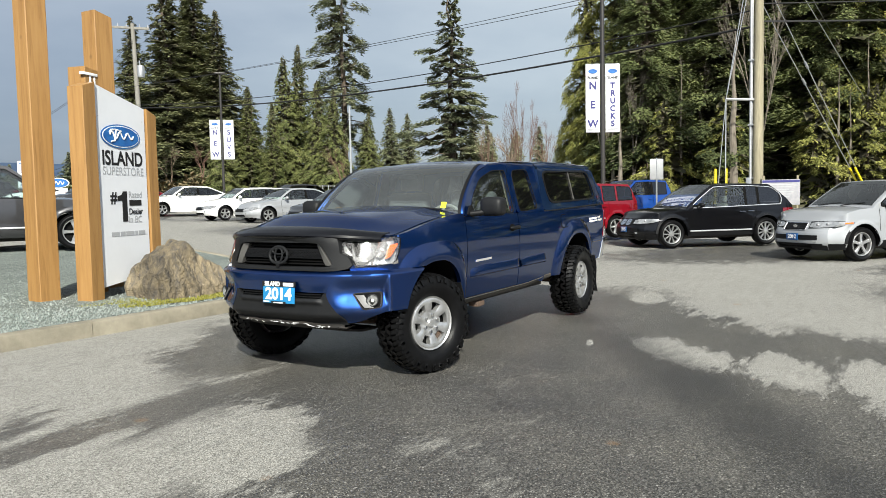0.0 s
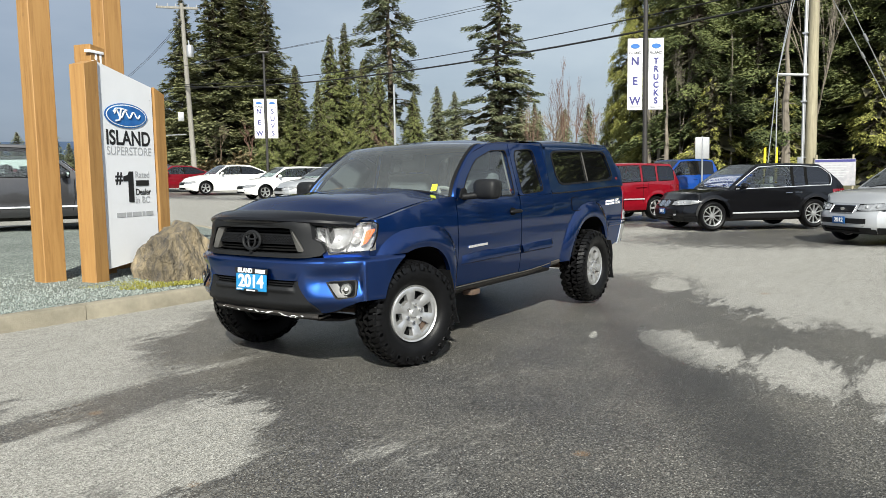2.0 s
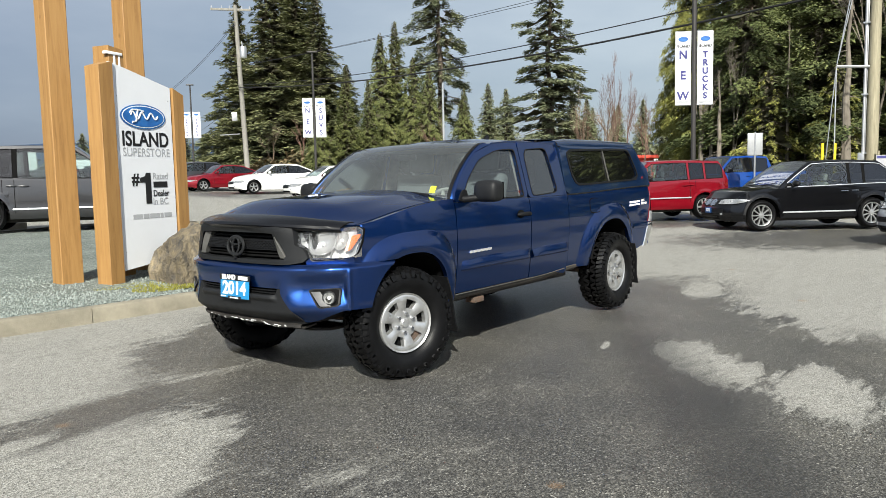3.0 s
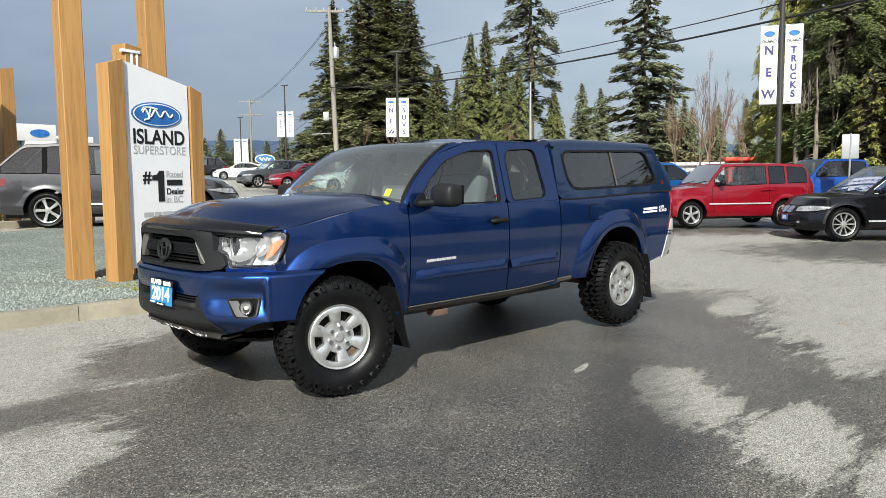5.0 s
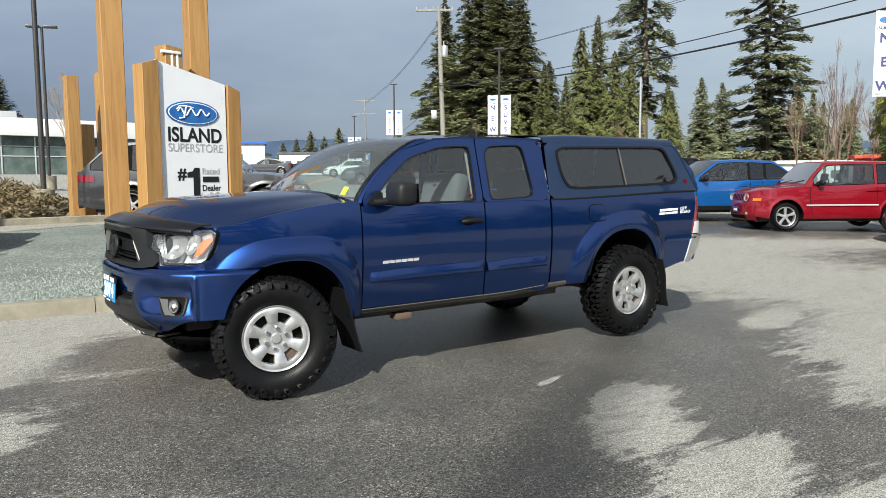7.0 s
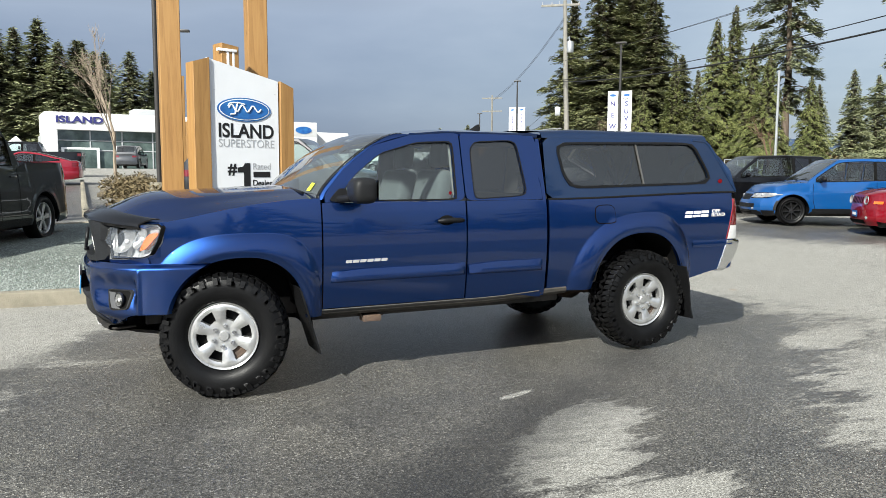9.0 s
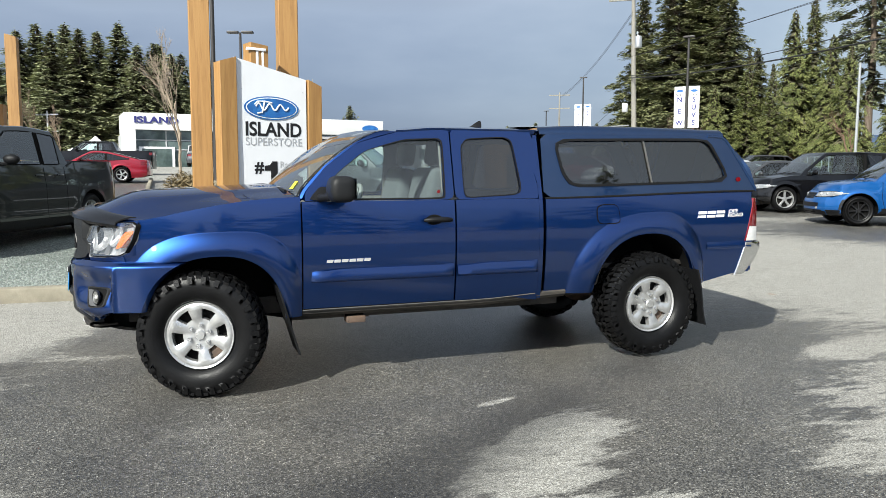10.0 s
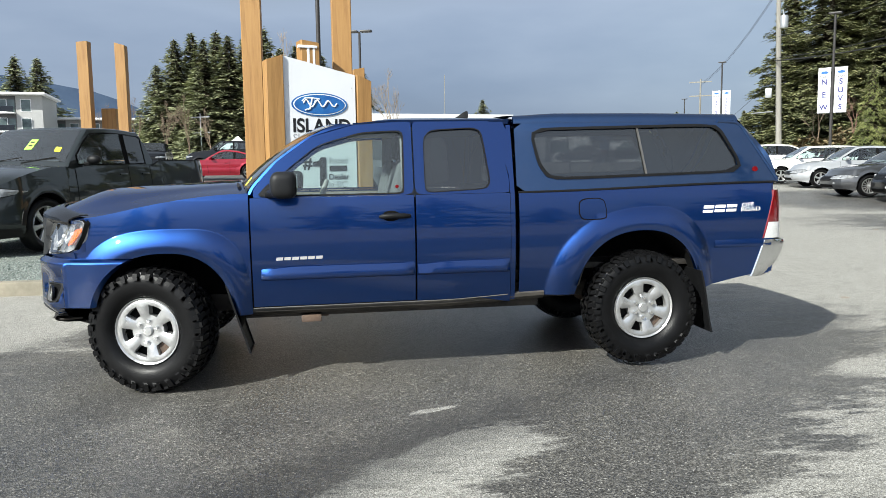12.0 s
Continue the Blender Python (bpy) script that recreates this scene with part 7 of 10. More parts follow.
    # bed of a pickup
    if style == "pickup":
        bm = bmesh.new()
        box_bm(bm, back - 0.05, L - 0.14, -hw * 0.80, hw * 0.80, 0.70, 0.74)
        part("bed_floor", bm, "liner", t)
        for s in (-1, 1):
            part("bed_rail", grid([[Vector((x, s * (plan(x) * sect(z_top(x)) - o), z_top(x) + z)) for x in span(back - 0.1, L - 0.1, 8)] for o, z in ((-0.003, -0.02), (0.0, 0.012), (0.10, 0.012), (0.12, -0.30))]), "trim", t)
        part("cab_back", grid([[Vector((back + 0.002, y, z)) for y in span(-hw * 0.86, hw * 0.86, 4)] for z in (0.6, z_top(back))]), color, t)
        part("tailgate", box(L - 0.16, L - 0.10, -hw * 0.83, hw * 0.83, 0.60, z_top(L - 0.2), 0.01), color, t)
    # lamps, grille, plate
    hz = tip_z - 0.085

    def corner(w, z, s, o=0.012):
        """A place on the skin as it runs from the nose round to the wing: w goes from 0 to 1."""
        if w < 0.5:
            v = 0.50 + 0.50 * w / 0.5
            k = smoothstep(0.2, 0.5, w)
            return Vector((fx(v, z) - o * (1 - 0.5 * k), s * (v * plan(0.12) * sect(z) + o * k), z))
        x0 = fx(1.0, z)
        x = x0 + 0.34 * (w - 0.5) / 0.5
        return Vector((x - 0.4 * o * (1 - w), s * (plan(max(0.12, x - 0.06)) * sect(z) + crease(x, z) + o), z))
    for s in (-1, 1):
        if lamps == "round":
            mm = on_plane(corner(0.16, tip_z - 0.12, s, 0.02), (0.1, -1, 0), (0.1, 0, 1))
            hl = part("headlight", revolve([(0.0, -0.03), (0.05, -0.02), (0.085, 0.006), (0.095, 0.010), (0.10, 0.0)], 28, "Z"), "car_lamp", t, "round headlight", at=mm)
            part("indicator", grid([[corner(w, z, s, 0.010) for w in span(0.40, 0.62, 6)] for z in (tip_z - 0.20, tip_z - 0.14)]), "amber", t, "amber corner lens")
        else:
            rows, rim_ = [], []
            for q in (-1.0, -0.5, 0.0, 0.5, 1.0):
                rows.append([corner(w, hz + 0.035 * w + q * 0.058 * (1 - 0.85 * smoothstep(0.45, 1.0, w)) * (0.75 + 0.25 * smoothstep(0.0, 0.2, w)), s) for w in span(0.0, 0.97, 16)])
                rim_.append([corner(w, hz + 0.035 * w + q * 0.070 * (1 - 0.80 * smoothstep(0.45, 1.0, w)), s, 0.007) for w in span(-0.02, 1.0, 16)])
            hl = part("headlight", grid(rows, thick=(0.02, 0, 0)), "car_lamp", t, "clear swept-back headlight")
            part("headlight_rim", grid(rim_), "liner", hl)
            for w in (0.20, 0.42):
                bm = bmesh.new()
                ball_bm(bm, 0.034, Matrix.Translation(corner(w, hz + 0.035 * w, s, 0.0)))
                part("projector", bm, "reflector", hl)
            if amber:
                part("indicator", grid([[corner(w, hz + 0.035 * w + q * 0.03, s, 0.016) for w in span(0.70, 0.93, 5)] for q in (-0.2, 0.7)]), "amber", hl)
        tz = z_top(L - 0.2) - 0.16
        rows = [[Vector((bx(v, z) + 0.010, s * abs(v) * plan(L - 0.1) * sect(z), z)) for v in span(0.60, 1.0, 6)] for z in (tz - 0.07, tz, tz + 0.08)]
        tl = part("tail_light", grid(rows), "red_lens", t)
        part("tail_light_wrap", grid([[Vector((x, s * (plan(x) * sect(z) + 0.008 + crease(x, z)), z)) for x in span(L - 0.36 + (0.1 if style == "pickup" else -0.12 if style == "suv" else 0), L - 0.10, 5)] for z in (tz - 0.07, tz + 0.01, tz + 0.08)]), "red_lens", tl)
        part("fog_lamp", oval(0.040, 0.034, 0.012, 16), "car_lamp", fb, at=on_plane((fx(0.72, 0.42) - 0.012 + 0.02, s * 0.72 * plan(0.12), 0.42), (0.35 if s < 0 else -0.35, -1, 0), (0, 0, 1)))
    if lower:
        # plastic chin round the foot of the bumper, and its return along the wings
        part("chin", grid([[Vector((fx(v, z) - 0.010, v * (plan(0.12) * sect(z) + 0.004), z)) for v in span(-1, 1, 20)] for z in span(0.245, 0.37, 5)]), "trim", fb)
        for s in (-1, 1):
            part("chin_return", grid([[Vector((x + (fx(1.0, z) - 0.12) * (1 - smoothstep(0.12, 0.55, x)), s * (plan(x) * sect(z) + crease(x, z) + 0.008), z)) for x in span(0.12, ax0 - ra * 0.96, 8)] for z in span(0.25, 0.37, 4)]), "trim", fb)
        part("bumper_band", grid([[Vector((fx(v, z) - 0.008, v * plan(0.12) * sect(z), z)) for v in span(-0.80, 0.80, 18)] for z in (0.44, 0.49, 0.54)]), "trim", fb)
    gw = 0.40 if lamps == "swept" and style == "suv" else 0.50
    rows = [[Vector((fx(v, z) - 0.010, v * plan(0.12), z)) for v in span(-gw, gw, 12)] for z in (tip_z - 0.185, tip_z - 0.115, tip_z - 0.045)]
    gr = part("grille", grid(rows, thick=(0.03, 0, 0)), color if lamps == "round" else "trim", fb)
    if lamps == "round":
        for k in range(7):
            v = 0.135 * (k - 3)
            part("grille_slot", grid([[Vector((fx(v, z) - 0.014, v * plan(0.12) + d, z)) for d in (-0.024, 0.024)] for z in (tip_z - 0.19, tip_z - 0.12, tip_z - 0.05)]), "liner", gr)
    elif not chrome_line and plate:
        part("grille_rim", tube([(fx(v, z) - 0.013, v * plan(0.12), z) for v, z in [(v, tip_z - 0.045) for v in span(-gw, gw, 8)] + [(v, tip_z - 0.185) for v in span(gw, -gw, 8)] + [(-gw, tip_z - 0.045)]], 0.008, 5), "chrome", gr)
        part("emblem", oval(0.055, 0.030, 0.012, 24), "chrome", gr, at=on_plane((fx(0, tip_z - 0.11) - 0.020, 0, tip_z - 0.11), (0, -1, 0), (0, 0, 1)))
    for z in (tip_z - 0.150, tip_z - 0.110, tip_z - 0.070) if lamps != "round" else ():
        part("grille_bar", tube([(fx(v, z) - 0.014, v * plan(0.12), z) for v in span(-gw * 0.97, gw * 0.97, 10)], 0.007, 5), "trim_grey", fb)
    rows = [[Vector((fx(v, z) - 0.010, v * plan(0.12), z)) for v in span(-0.62, 0.62, 16)] for z in (0.285, 0.32, 0.37)]
    part("lower_intake", grid(rows), "liner", fb)
    if chrome_line:
        # a pair of upright slatted grilles in bright frames
        for s in (-1, 1):
            for k in range(7):
                v = s * (0.05 + 0.045 * k)
                h_ = 0.085 * (1 - 0.10 * abs(k - 3))
                part("grille_slat", tube([(fx(v, z) - 0.022, v * plan(0.12), z) for z in (tip_z - 0.10 - h_, tip_z - 0.10, tip_z - 0.10 + h_)], 0.009, 5), "chrome", fb)
    if plate:
        pl = part("dealer_plate", box(-0.16, 0.16, -0.07, 0.07, 0, 0.01, 0.004), "plate_navy", fb, at=on_plane((fx(0, 0.50) - 0.02, 0, 0.50), (0, -1, 0), (0, 0, 1)))
        if year:
            words(year, 0.115, "white_print", pl.matrix_basis @ pose(0, 0, 0.0115), fb, "plate_year", bold=0.003, depth=0.002)
        else:
            part("plate_print", box(-0.11, 0.11, -0.03, 0.03, 0.0105, 0.012), "white_print", fb, at=pl.matrix_basis.copy())
    # wheels
    tyre, rim, hub = wheel_master(rims, r)
    for cx in (ax0, ax1):
        for s in (-1, 1):
            mw = pose(cx, s * (plan(cx) * 0.985 - 0.105), r) @ (pose(0, 0, 0, 0, 20 * cx, 0) if s < 0 else pose(0, 0, 0, 0, 0, 180))
            w = part("wheel", hub, None, t, at=mw)
            part("tyre", tyre, None, w)
            part("rim", rim, None, w)
    part("underbody", box(0.35, L - 0.35, -hw * 0.62, hw * 0.62, 0.22, 0.40, 0.02), "frame_black", t)
    for cx in (ax0, ax1):
        part("axle", tube([(cx, -hw * 0.8, r), (cx, hw * 0.8, r)], 0.05, 8), "frame_black", t)
    return t


def parked(x, y, face, L_front=0.0, rise=0.0):
    """Pose of a vehicle whose front axle centre stands over (x, y) and whose tail points along face degrees."""
    return Matrix.Translation((x, y, ground_z(x, y) + rise)) @ pose(0, 0, 0, 0, 0, face) @ Matrix.Translation((-L_front, 0, 0))


# ---------------------------------------------------------------- gravel island with kerb, sign and posts
def smooth_line(ctrl, n=10):
    out = []
    for i in range(len(ctrl) - 1):
        p = [Vector(ctrl[max(i - 1, 0)]), Vector(ctrl[i]), Vector(ctrl[i + 1]), Vector(ctrl[min(i + 2, len(ctrl) - 1)])]
        for k in range(n):
            f = k / n
            out.append(0.5 * (2 * p[1] + (p[2] - p[0]) * f + (2 * p[0] - 5 * p[1] + 4 * p[2] - p[3]) * f * f + (3 * p[1] - p[0] - 3 * p[2] + p[3]) * f ** 3))
    out.append(Vector(ctrl[-1]))
    return out


def kerb_line(ctrl, name, label, height=0.155, width=0.15, piece=2.4):
    """Kerb stones laid along a line, with open joints; the inner side is to the left of the line."""
    line = smooth_line([(x, y) for x, y in ctrl])
    owner = thing(name, label, "kerb", kind="structure")
    run = [0.0]
    for a, b in zip(line, line[1:]):
        run.append(run[-1] + (b - a).length)

    def at(s):
        s = min(max(s, 0), run[-1] - 1e-6)
        for i in range(len(run) - 1):
            if run[i] <= s <= run[i + 1]:
                f = (s - run[i]) / max(1e-9, run[i + 1] - run[i])
                d = (line[i + 1] - line[i]).normalized()
                return line[i].lerp(line[i + 1], f), Vector((-d.y, d.x))
    s = 0.0
    while s < run[-1] - 0.1:
        e = min(run[-1], s + piece)
        rows = []
        for k in range(9):
            p, nrm = at(s + 0.004 + (e - s - 0.008) * k / 8)
            z = ground_z(p.x, p.y)
            prof = [(0.0, -0.05), (0.0, height * 0.80), (0.012, height * 0.94), (0.035, height), (width - 0.02, height), (width, height - 0.015), (width, -0.05)]
            rows.append([Vector((p.x + nrm.x * o, p.y + nrm.y * o, z + h)) for o, h in prof])
        bm = bmesh.new()
        vs = grid_bm(bm, rows)
        bm.faces.new(vs[0])
        bm.faces.new(vs[-1][::-1])
        part("kerb_stone", bm, "concrete", owner)
        s = e
    return line


ISLAND = [(-22, 3.30), (-12, 3.10), (-6, 3.02), (-2, 2.93), (0.6, 2.84), (2.2, 2.95), (3.6, 3.75), (4.8, 5.4), (5.9, 8.0), (6.7, 10.4), (6.7, 11.9), (5.6, 12.9), (4.2, 12.9), (1.5, 12.0), (-1.5, 10.7), (-8, 9.9), (-22, 9.6)]
edge_line = kerb_line(ISLAND, "island_kerb", "pale cast concrete kerb with open joints round the gravel island")


def fill_area(line, rise, mt, name, label, bumps=0.012, cell=0.35, kind="structure"):
    """Ground cover inside a closed line, gently uneven."""
    bm = bmesh.new()
    poly = [Vector((p.x, p.y)) for p in line]
    xs = [p.x for p in poly]
    ys = [p.y for p in poly]

    def inside(x, y):
        c = False
        for a, b in zip(poly, poly[1:] + poly[:1]):
            if (a.y > y) != (b.y > y) and x < (b.x - a.x) * (y - a.y) / (b.y - a.y) + a.x:
                c = not c
        return c
    grid_v = {}
    nx, ny = int((max(xs) - min(xs)) / cell) + 2, int((max(ys) - min(ys)) / cell) + 2
    for i in range(nx):
        for j in range(ny):
            x, y = min(xs) + i * cell, min(ys) + j * cell
            if inside(x, y):
                grid_v[i, j] = bm.verts.new((x, y, ground_z(x, y) + rise + bumps * noise.noise(Vector((x * 1.3, y * 1.3, 0)))))
    for (i, j), v in list(grid_v.items()):
        q = [grid_v.get(k) for k in ((i, j), (i + 1, j), (i + 1, j + 1), (i, j + 1))]
        if all(q):
            bm.faces.new(q)
    # skirt to the line
    rim = [bm.verts.new((p.x, p.y, ground_z(p.x, p.y) + rise - 0.01)) for p in poly[::2]]
    border = [e for e in bm.edges if len(e.link_faces) == 1]
    allb = {v for e in border for v in e.verts}
    near = {}
    for v in allb:
        near[v] = min(rim, key=lambda r: (r.co - v.co).length_squared)
    for e in border:
        a, b = e.verts
        ra_, rb_ = near[a], near[b]
        try:
            if ra_ is rb_:
                bm.faces.new((a, b, ra_))
            else:
                bm.faces.new((a, b, rb_, ra_))
        except ValueError:
            pass
    ob = part(name, bm, mt, smooth=True)
    return tagged(ob, label, "ground", kind=kind)


inner = [p for p in smooth_line([(x, y) for x, y in ISLAND])]
cx0 = Vector((-2.0, 7.0))
inner_pts = []
for a, b in zip(inner, inner[1:]):
    d = (b - a)
    if d.length > 1e-6:
        d.normalize()
        inner_pts.append(a + Vector((-d.y, d.x)) * 0.10)
fill_area(inner_pts, 0.142, "gravel", "gravel_bed", "grey-green crushed gravel filling the kerbed island")
ISL = 0.142


def isl_z(x, y):
    return ground_z(x, y) + ISL


# loose chippings near the camera
def stones():
    rnd = random.Random(3)
    bm = bmesh.new()
    verts, faces = [], []
    for k in range(9000):
        x, y = rnd.uniform(-5.0, 3.2), 3.02 + abs(rnd.gauss(0, 1)) * 1.5
        if y > 8 or (x > 2 and y < 3.4):
            continue
        z = isl_z(x, y)
        r = rnd.uniform(0.008, 0.020)
        a = rnd.uniform(0, 6.28)
        i = len(verts)
        for q in range(4):
            b = a + q * 1.57 + rnd.uniform(-0.3, 0.3)
            verts.append((x + r * math.cos(b), y + r * math.sin(b), z - 0.003))
        verts.append((x + rnd.uniform(-0.3, 0.3) * r, y + rnd.uniform(-0.3, 0.3) * r, z + r * rnd.uniform(0.7, 1.2)))
        faces += [(i, i + 1, i + 4), (i + 1, i + 2, i + 4), (i + 2, i + 3, i + 4), (i + 3, i, i + 4)]
    me = bpy.data.meshes.new("gravel_chips")
    me.from_pydata(verts, [], faces)
    ob = part("gravel_chips", me, chip_mat)
    tagged(ob, "loose grey-green stone chips on the gravel island", "gravel", kind="stuff")


chip_mat = leaf_mat("stone chips", (0.09, 0.11, 0.10), (0.25, 0.275, 0.255), 0.9)
stones()


def timber(name, x, y, z0, z1, w=0.25, turn=0.0, slant=0.0, label="", group="timber sign posts", d=None):
    """A squared post with chamfered edges, drying cracks and a slanted top."""
    d = d or w
    bm = bmesh.new()
    rnd = random.Random(int(abs(x * 100 + y * 10)))
    rows = []
    n = 14
    for k in range(n + 1):
        z = z0 + (z1 - z0) * k / n
        ring = []
        for px, py in ((-1, -0.94), (-0.94, -1), (0.94, -1), (1, -0.94), (1, 0.94), (0.94, 1), (-0.94, 1), (-1, 0.94)):
            top = slant * px * 0.5 if k == n else 0
            ring.append(Vector((px * w / 2 + rnd.uniform(-1, 1) * 0.0015, py * d / 2 + rnd.uniform(-1, 1) * 0.0015, z + top)))
        rows.append(ring)
    vs = grid_bm(bm, rows, close=True)
    bm.faces.new(vs[-1])
    bm.faces.new(vs[0][::-1])
    ob = part(name, bm, "wood", smooth=False, at=pose(x, y, 0, 0, 0, turn))
    return tagged(ob, label, "post", group)


SGN = 17.0
timber("timber_post", 0.235, 4.715, isl_z(0.2, 4.7) - 0.03, 4.9, 0.255, 0, label="tall squared cedar post oiled honey-brown standing in gravel")
timber("timber_post", 1.42, 5.155, isl_z(1.4, 5.1) - 0.03, 3.90, 0.265, 2, -0.06, label="tall honey-brown cedar post with a slanted top")
timber("timber_post", 0.515, 4.229, isl_z(0.5, 4.2) - 0.03, 2.80, 0.215, SGN, 0.07, label="squared cedar post carrying the edge of the sign panel")
timber("timber_post", 1.655, 4.58, isl_z(1.6, 4.6) - 0.03, 2.585, 0.20, SGN, -0.08, label="shorter cedar post closing the far edge of the sign panel")
timber("timber_post", 0.955, 4.82, isl_z(0.9, 4.8) - 0.03, 3.09, 0.25, SGN, -0.03, label="cedar post behind the sign with a sawn top")
timber("timber_post", 1.32, 14.3, isl_z(1.2, 12.0) - 0.1, 3.81, 0.27, 8, label="tall cedar post of a second sign further back", group="timber posts further back")
timber("timber_post", 2.17, 15.1, ground_z(2, 15) - 0.1, 4.06, 0.30, 8, 0.06, label="tall cedar post of a second sign further back", group="timber posts further back")
timber("timber_post", 1.70, 14.9, ground_z(1.7, 14.9) - 0.1, 2.74, 0.30, 8, label="short dark timber post of a second sign", group="timber posts further back")
timber("timber_post", -3.86, 11.85, ground_z(-3.9, 11.9) - 0.1, 4.16, 0.23, -4, 0.02, label="tall cedar post with split top beyond the parked pickup", group="timber posts further back")
timber("timber_post", -3.07, 11.72, ground_z(-3.1, 11.7) - 0.1, 4.10, 0.21, -4, -0.06, label="tall cedar post with slanted top beyond the parked pickup", group="timber posts further back")
timber("timber_post", -3.50, 12.3, ground_z(-3.5, 12.3) - 0.1, 2.78, 0.30, -4, label="short cedar post between two tall ones", group="timber posts further back")


def sign_panel():
    t = thing("dealer_sign", "tall white sign panel with blue oval between cedar posts", "sign")
    p0, p1 = Vector((0.655, 4.195)), Vector((1.560, 4.472))
    w = (p1 - p0).length
    m = on_plane((p0.x, p0.y, 0), (p1.x - p0.x, p1.y - p0.y, 0), (0, 0, 1))
    t.matrix_basis = m
    bm = bmesh.new()
    top = lambda x: 2.825 - 0.205 * x / w
    bot = lambda x: 0.375 + 0.09 * x / w
    xs_ = span(-0.035, w, 12)
    rows = [[Vector((x, bot(x) + (top(x) - bot(x)) * j / 16, 0.0)) for x in xs_] for j in range(17)]
    grid_bm(bm, rows)
    edge_in(bm, (0, 0, -0.035))
    part("panel", bm, "sign_white", t, "white aluminium panel")
    part("panel_back", box(0.03, w - 0.03, 0.42, 2.60, -0.16, -0.10, 0.005), "sign_white", t)
    cx, cz = 0.455, 2.225
    e = part("oval_rim", oval(0.375, 0.150, 0.006, x=cx, y=cz, z=0.003), "sign_oval", t)
    part("oval_line", oval(0.352, 0.134, 0.002, x=cx, y=cz, z=0.0095), "white_print", t)
    part("oval_badge", oval(0.338, 0.123, 0.002, x=cx, y=cz, z=0.012), "sign_oval", t, "blue oval badge with a plain white scroll")
    # plain white scroll instead of a name
    bm = bmesh.new()
    pts = []
    for k in range(60):
        u = k / 59
        pts.append((cx - 0.22 + 0.45 * u, cz + 0.045 * math.sin(u * 19) * (1 - 0.25 * u) + 0.012, 0.016))
    tube_bm(bm, pts, 0.010, 6)
    tube_bm(bm, [(cx - 0.235, cz + 0.035, 0.016), (cx - 0.20, cz + 0.075, 0.016), (cx - 0.10, cz + 0.082, 0.016), (cx + 0.0, cz + 0.066, 0.016)], 0.009, 6)
    tube_bm(bm, [(cx - 0.10, cz + 0.08, 0.016), (cx - 0.135, cz - 0.06, 0.016), (cx - 0.20, cz - 0.072, 0.016)], 0.011, 6)
    part("scroll", bm, "white_print", t)
    words("ISLAND", 0.245, "sign_black", pose(0.480, 1.945, 0.003), t, "heading", bold=0.006, depth=0.0008, squeeze=0.95)
    words("SUPERSTORE", 0.145, "sign_grey", pose(0.485, 1.79, 0.003), t, "subheading", depth=0.0008, squeeze=0.95)
    words("#", 0.20, "sign_black", pose(0.270, 1.465, 0.003), t, "hash", bold=0.006, depth=0.0008)
    bm = bmesh.new()
    ink = [(0.430, 1.165), (0.520, 1.165), (0.520, 1.545), (0.450, 1.545), (0.420, 1.50), (0.345, 1.485), (0.345, 1.425), (0.430, 1.425)]
    bm.faces.new([bm.verts.new((a, b, 0.006)) for a, b in ink])
    edge_in(bm, (0, 0, -0.006))
    part("numeral", bm, "sign_black", t, smooth=False)
    words("Rated", 0.115, "sign_grey", pose(0.690, 1.500, 0.003), t, "line", bold=0.001, depth=0.0008)
    part("name_bar", box(0.565, 0.805, 1.365, 1.435, 0.002, 0.006), "sign_black", t)
    words("Dealer", 0.110, "sign_black", pose(0.693, 1.285, 0.003), t, "line", bold=0.0018, depth=0.0008, squeeze=0.93)
    words("in BC", 0.120, "sign_grey", pose(0.675, 1.185, 0.003), t, "line", bold=0.001, depth=0.0008)
    # web address, kept as a plain bar
    for a, b in ((0.20, 0.35), (0.365, 0.46), (0.475, 0.64), (0.655, 0.71), (0.725, 0.86)):
        part("address_bar", box(a, b, 0.985, 1.040, 0.001, 0.004), "sign_grey", t)
    # white lamp bracket on top
    b = part("lamp_bracket", box(0.42, 0.455, 2.55, 3.02, -0.42, -0.38, 0.004), "white_print", t)
    part("lamp_bracket_arm", box(0.30, 0.56, 3.00, 3.035, -0.43, -0.37, 0.004), "white_print", t)
    part("lamp_bracket", box(0.50, 0.53, 2.55, 3.02, -0.42, -0.38, 0.004, m=pose(0, 0, 0, 0, 0, 0)), "white_print", t)
    for a in (0.05, w - 0.05):
        for z in (0.6, 2.45):
            part("screw", oval(0.006, 0.006, 0.004, 8, x=a, y=z, z=0.001), "galv", t)


sign_panel()


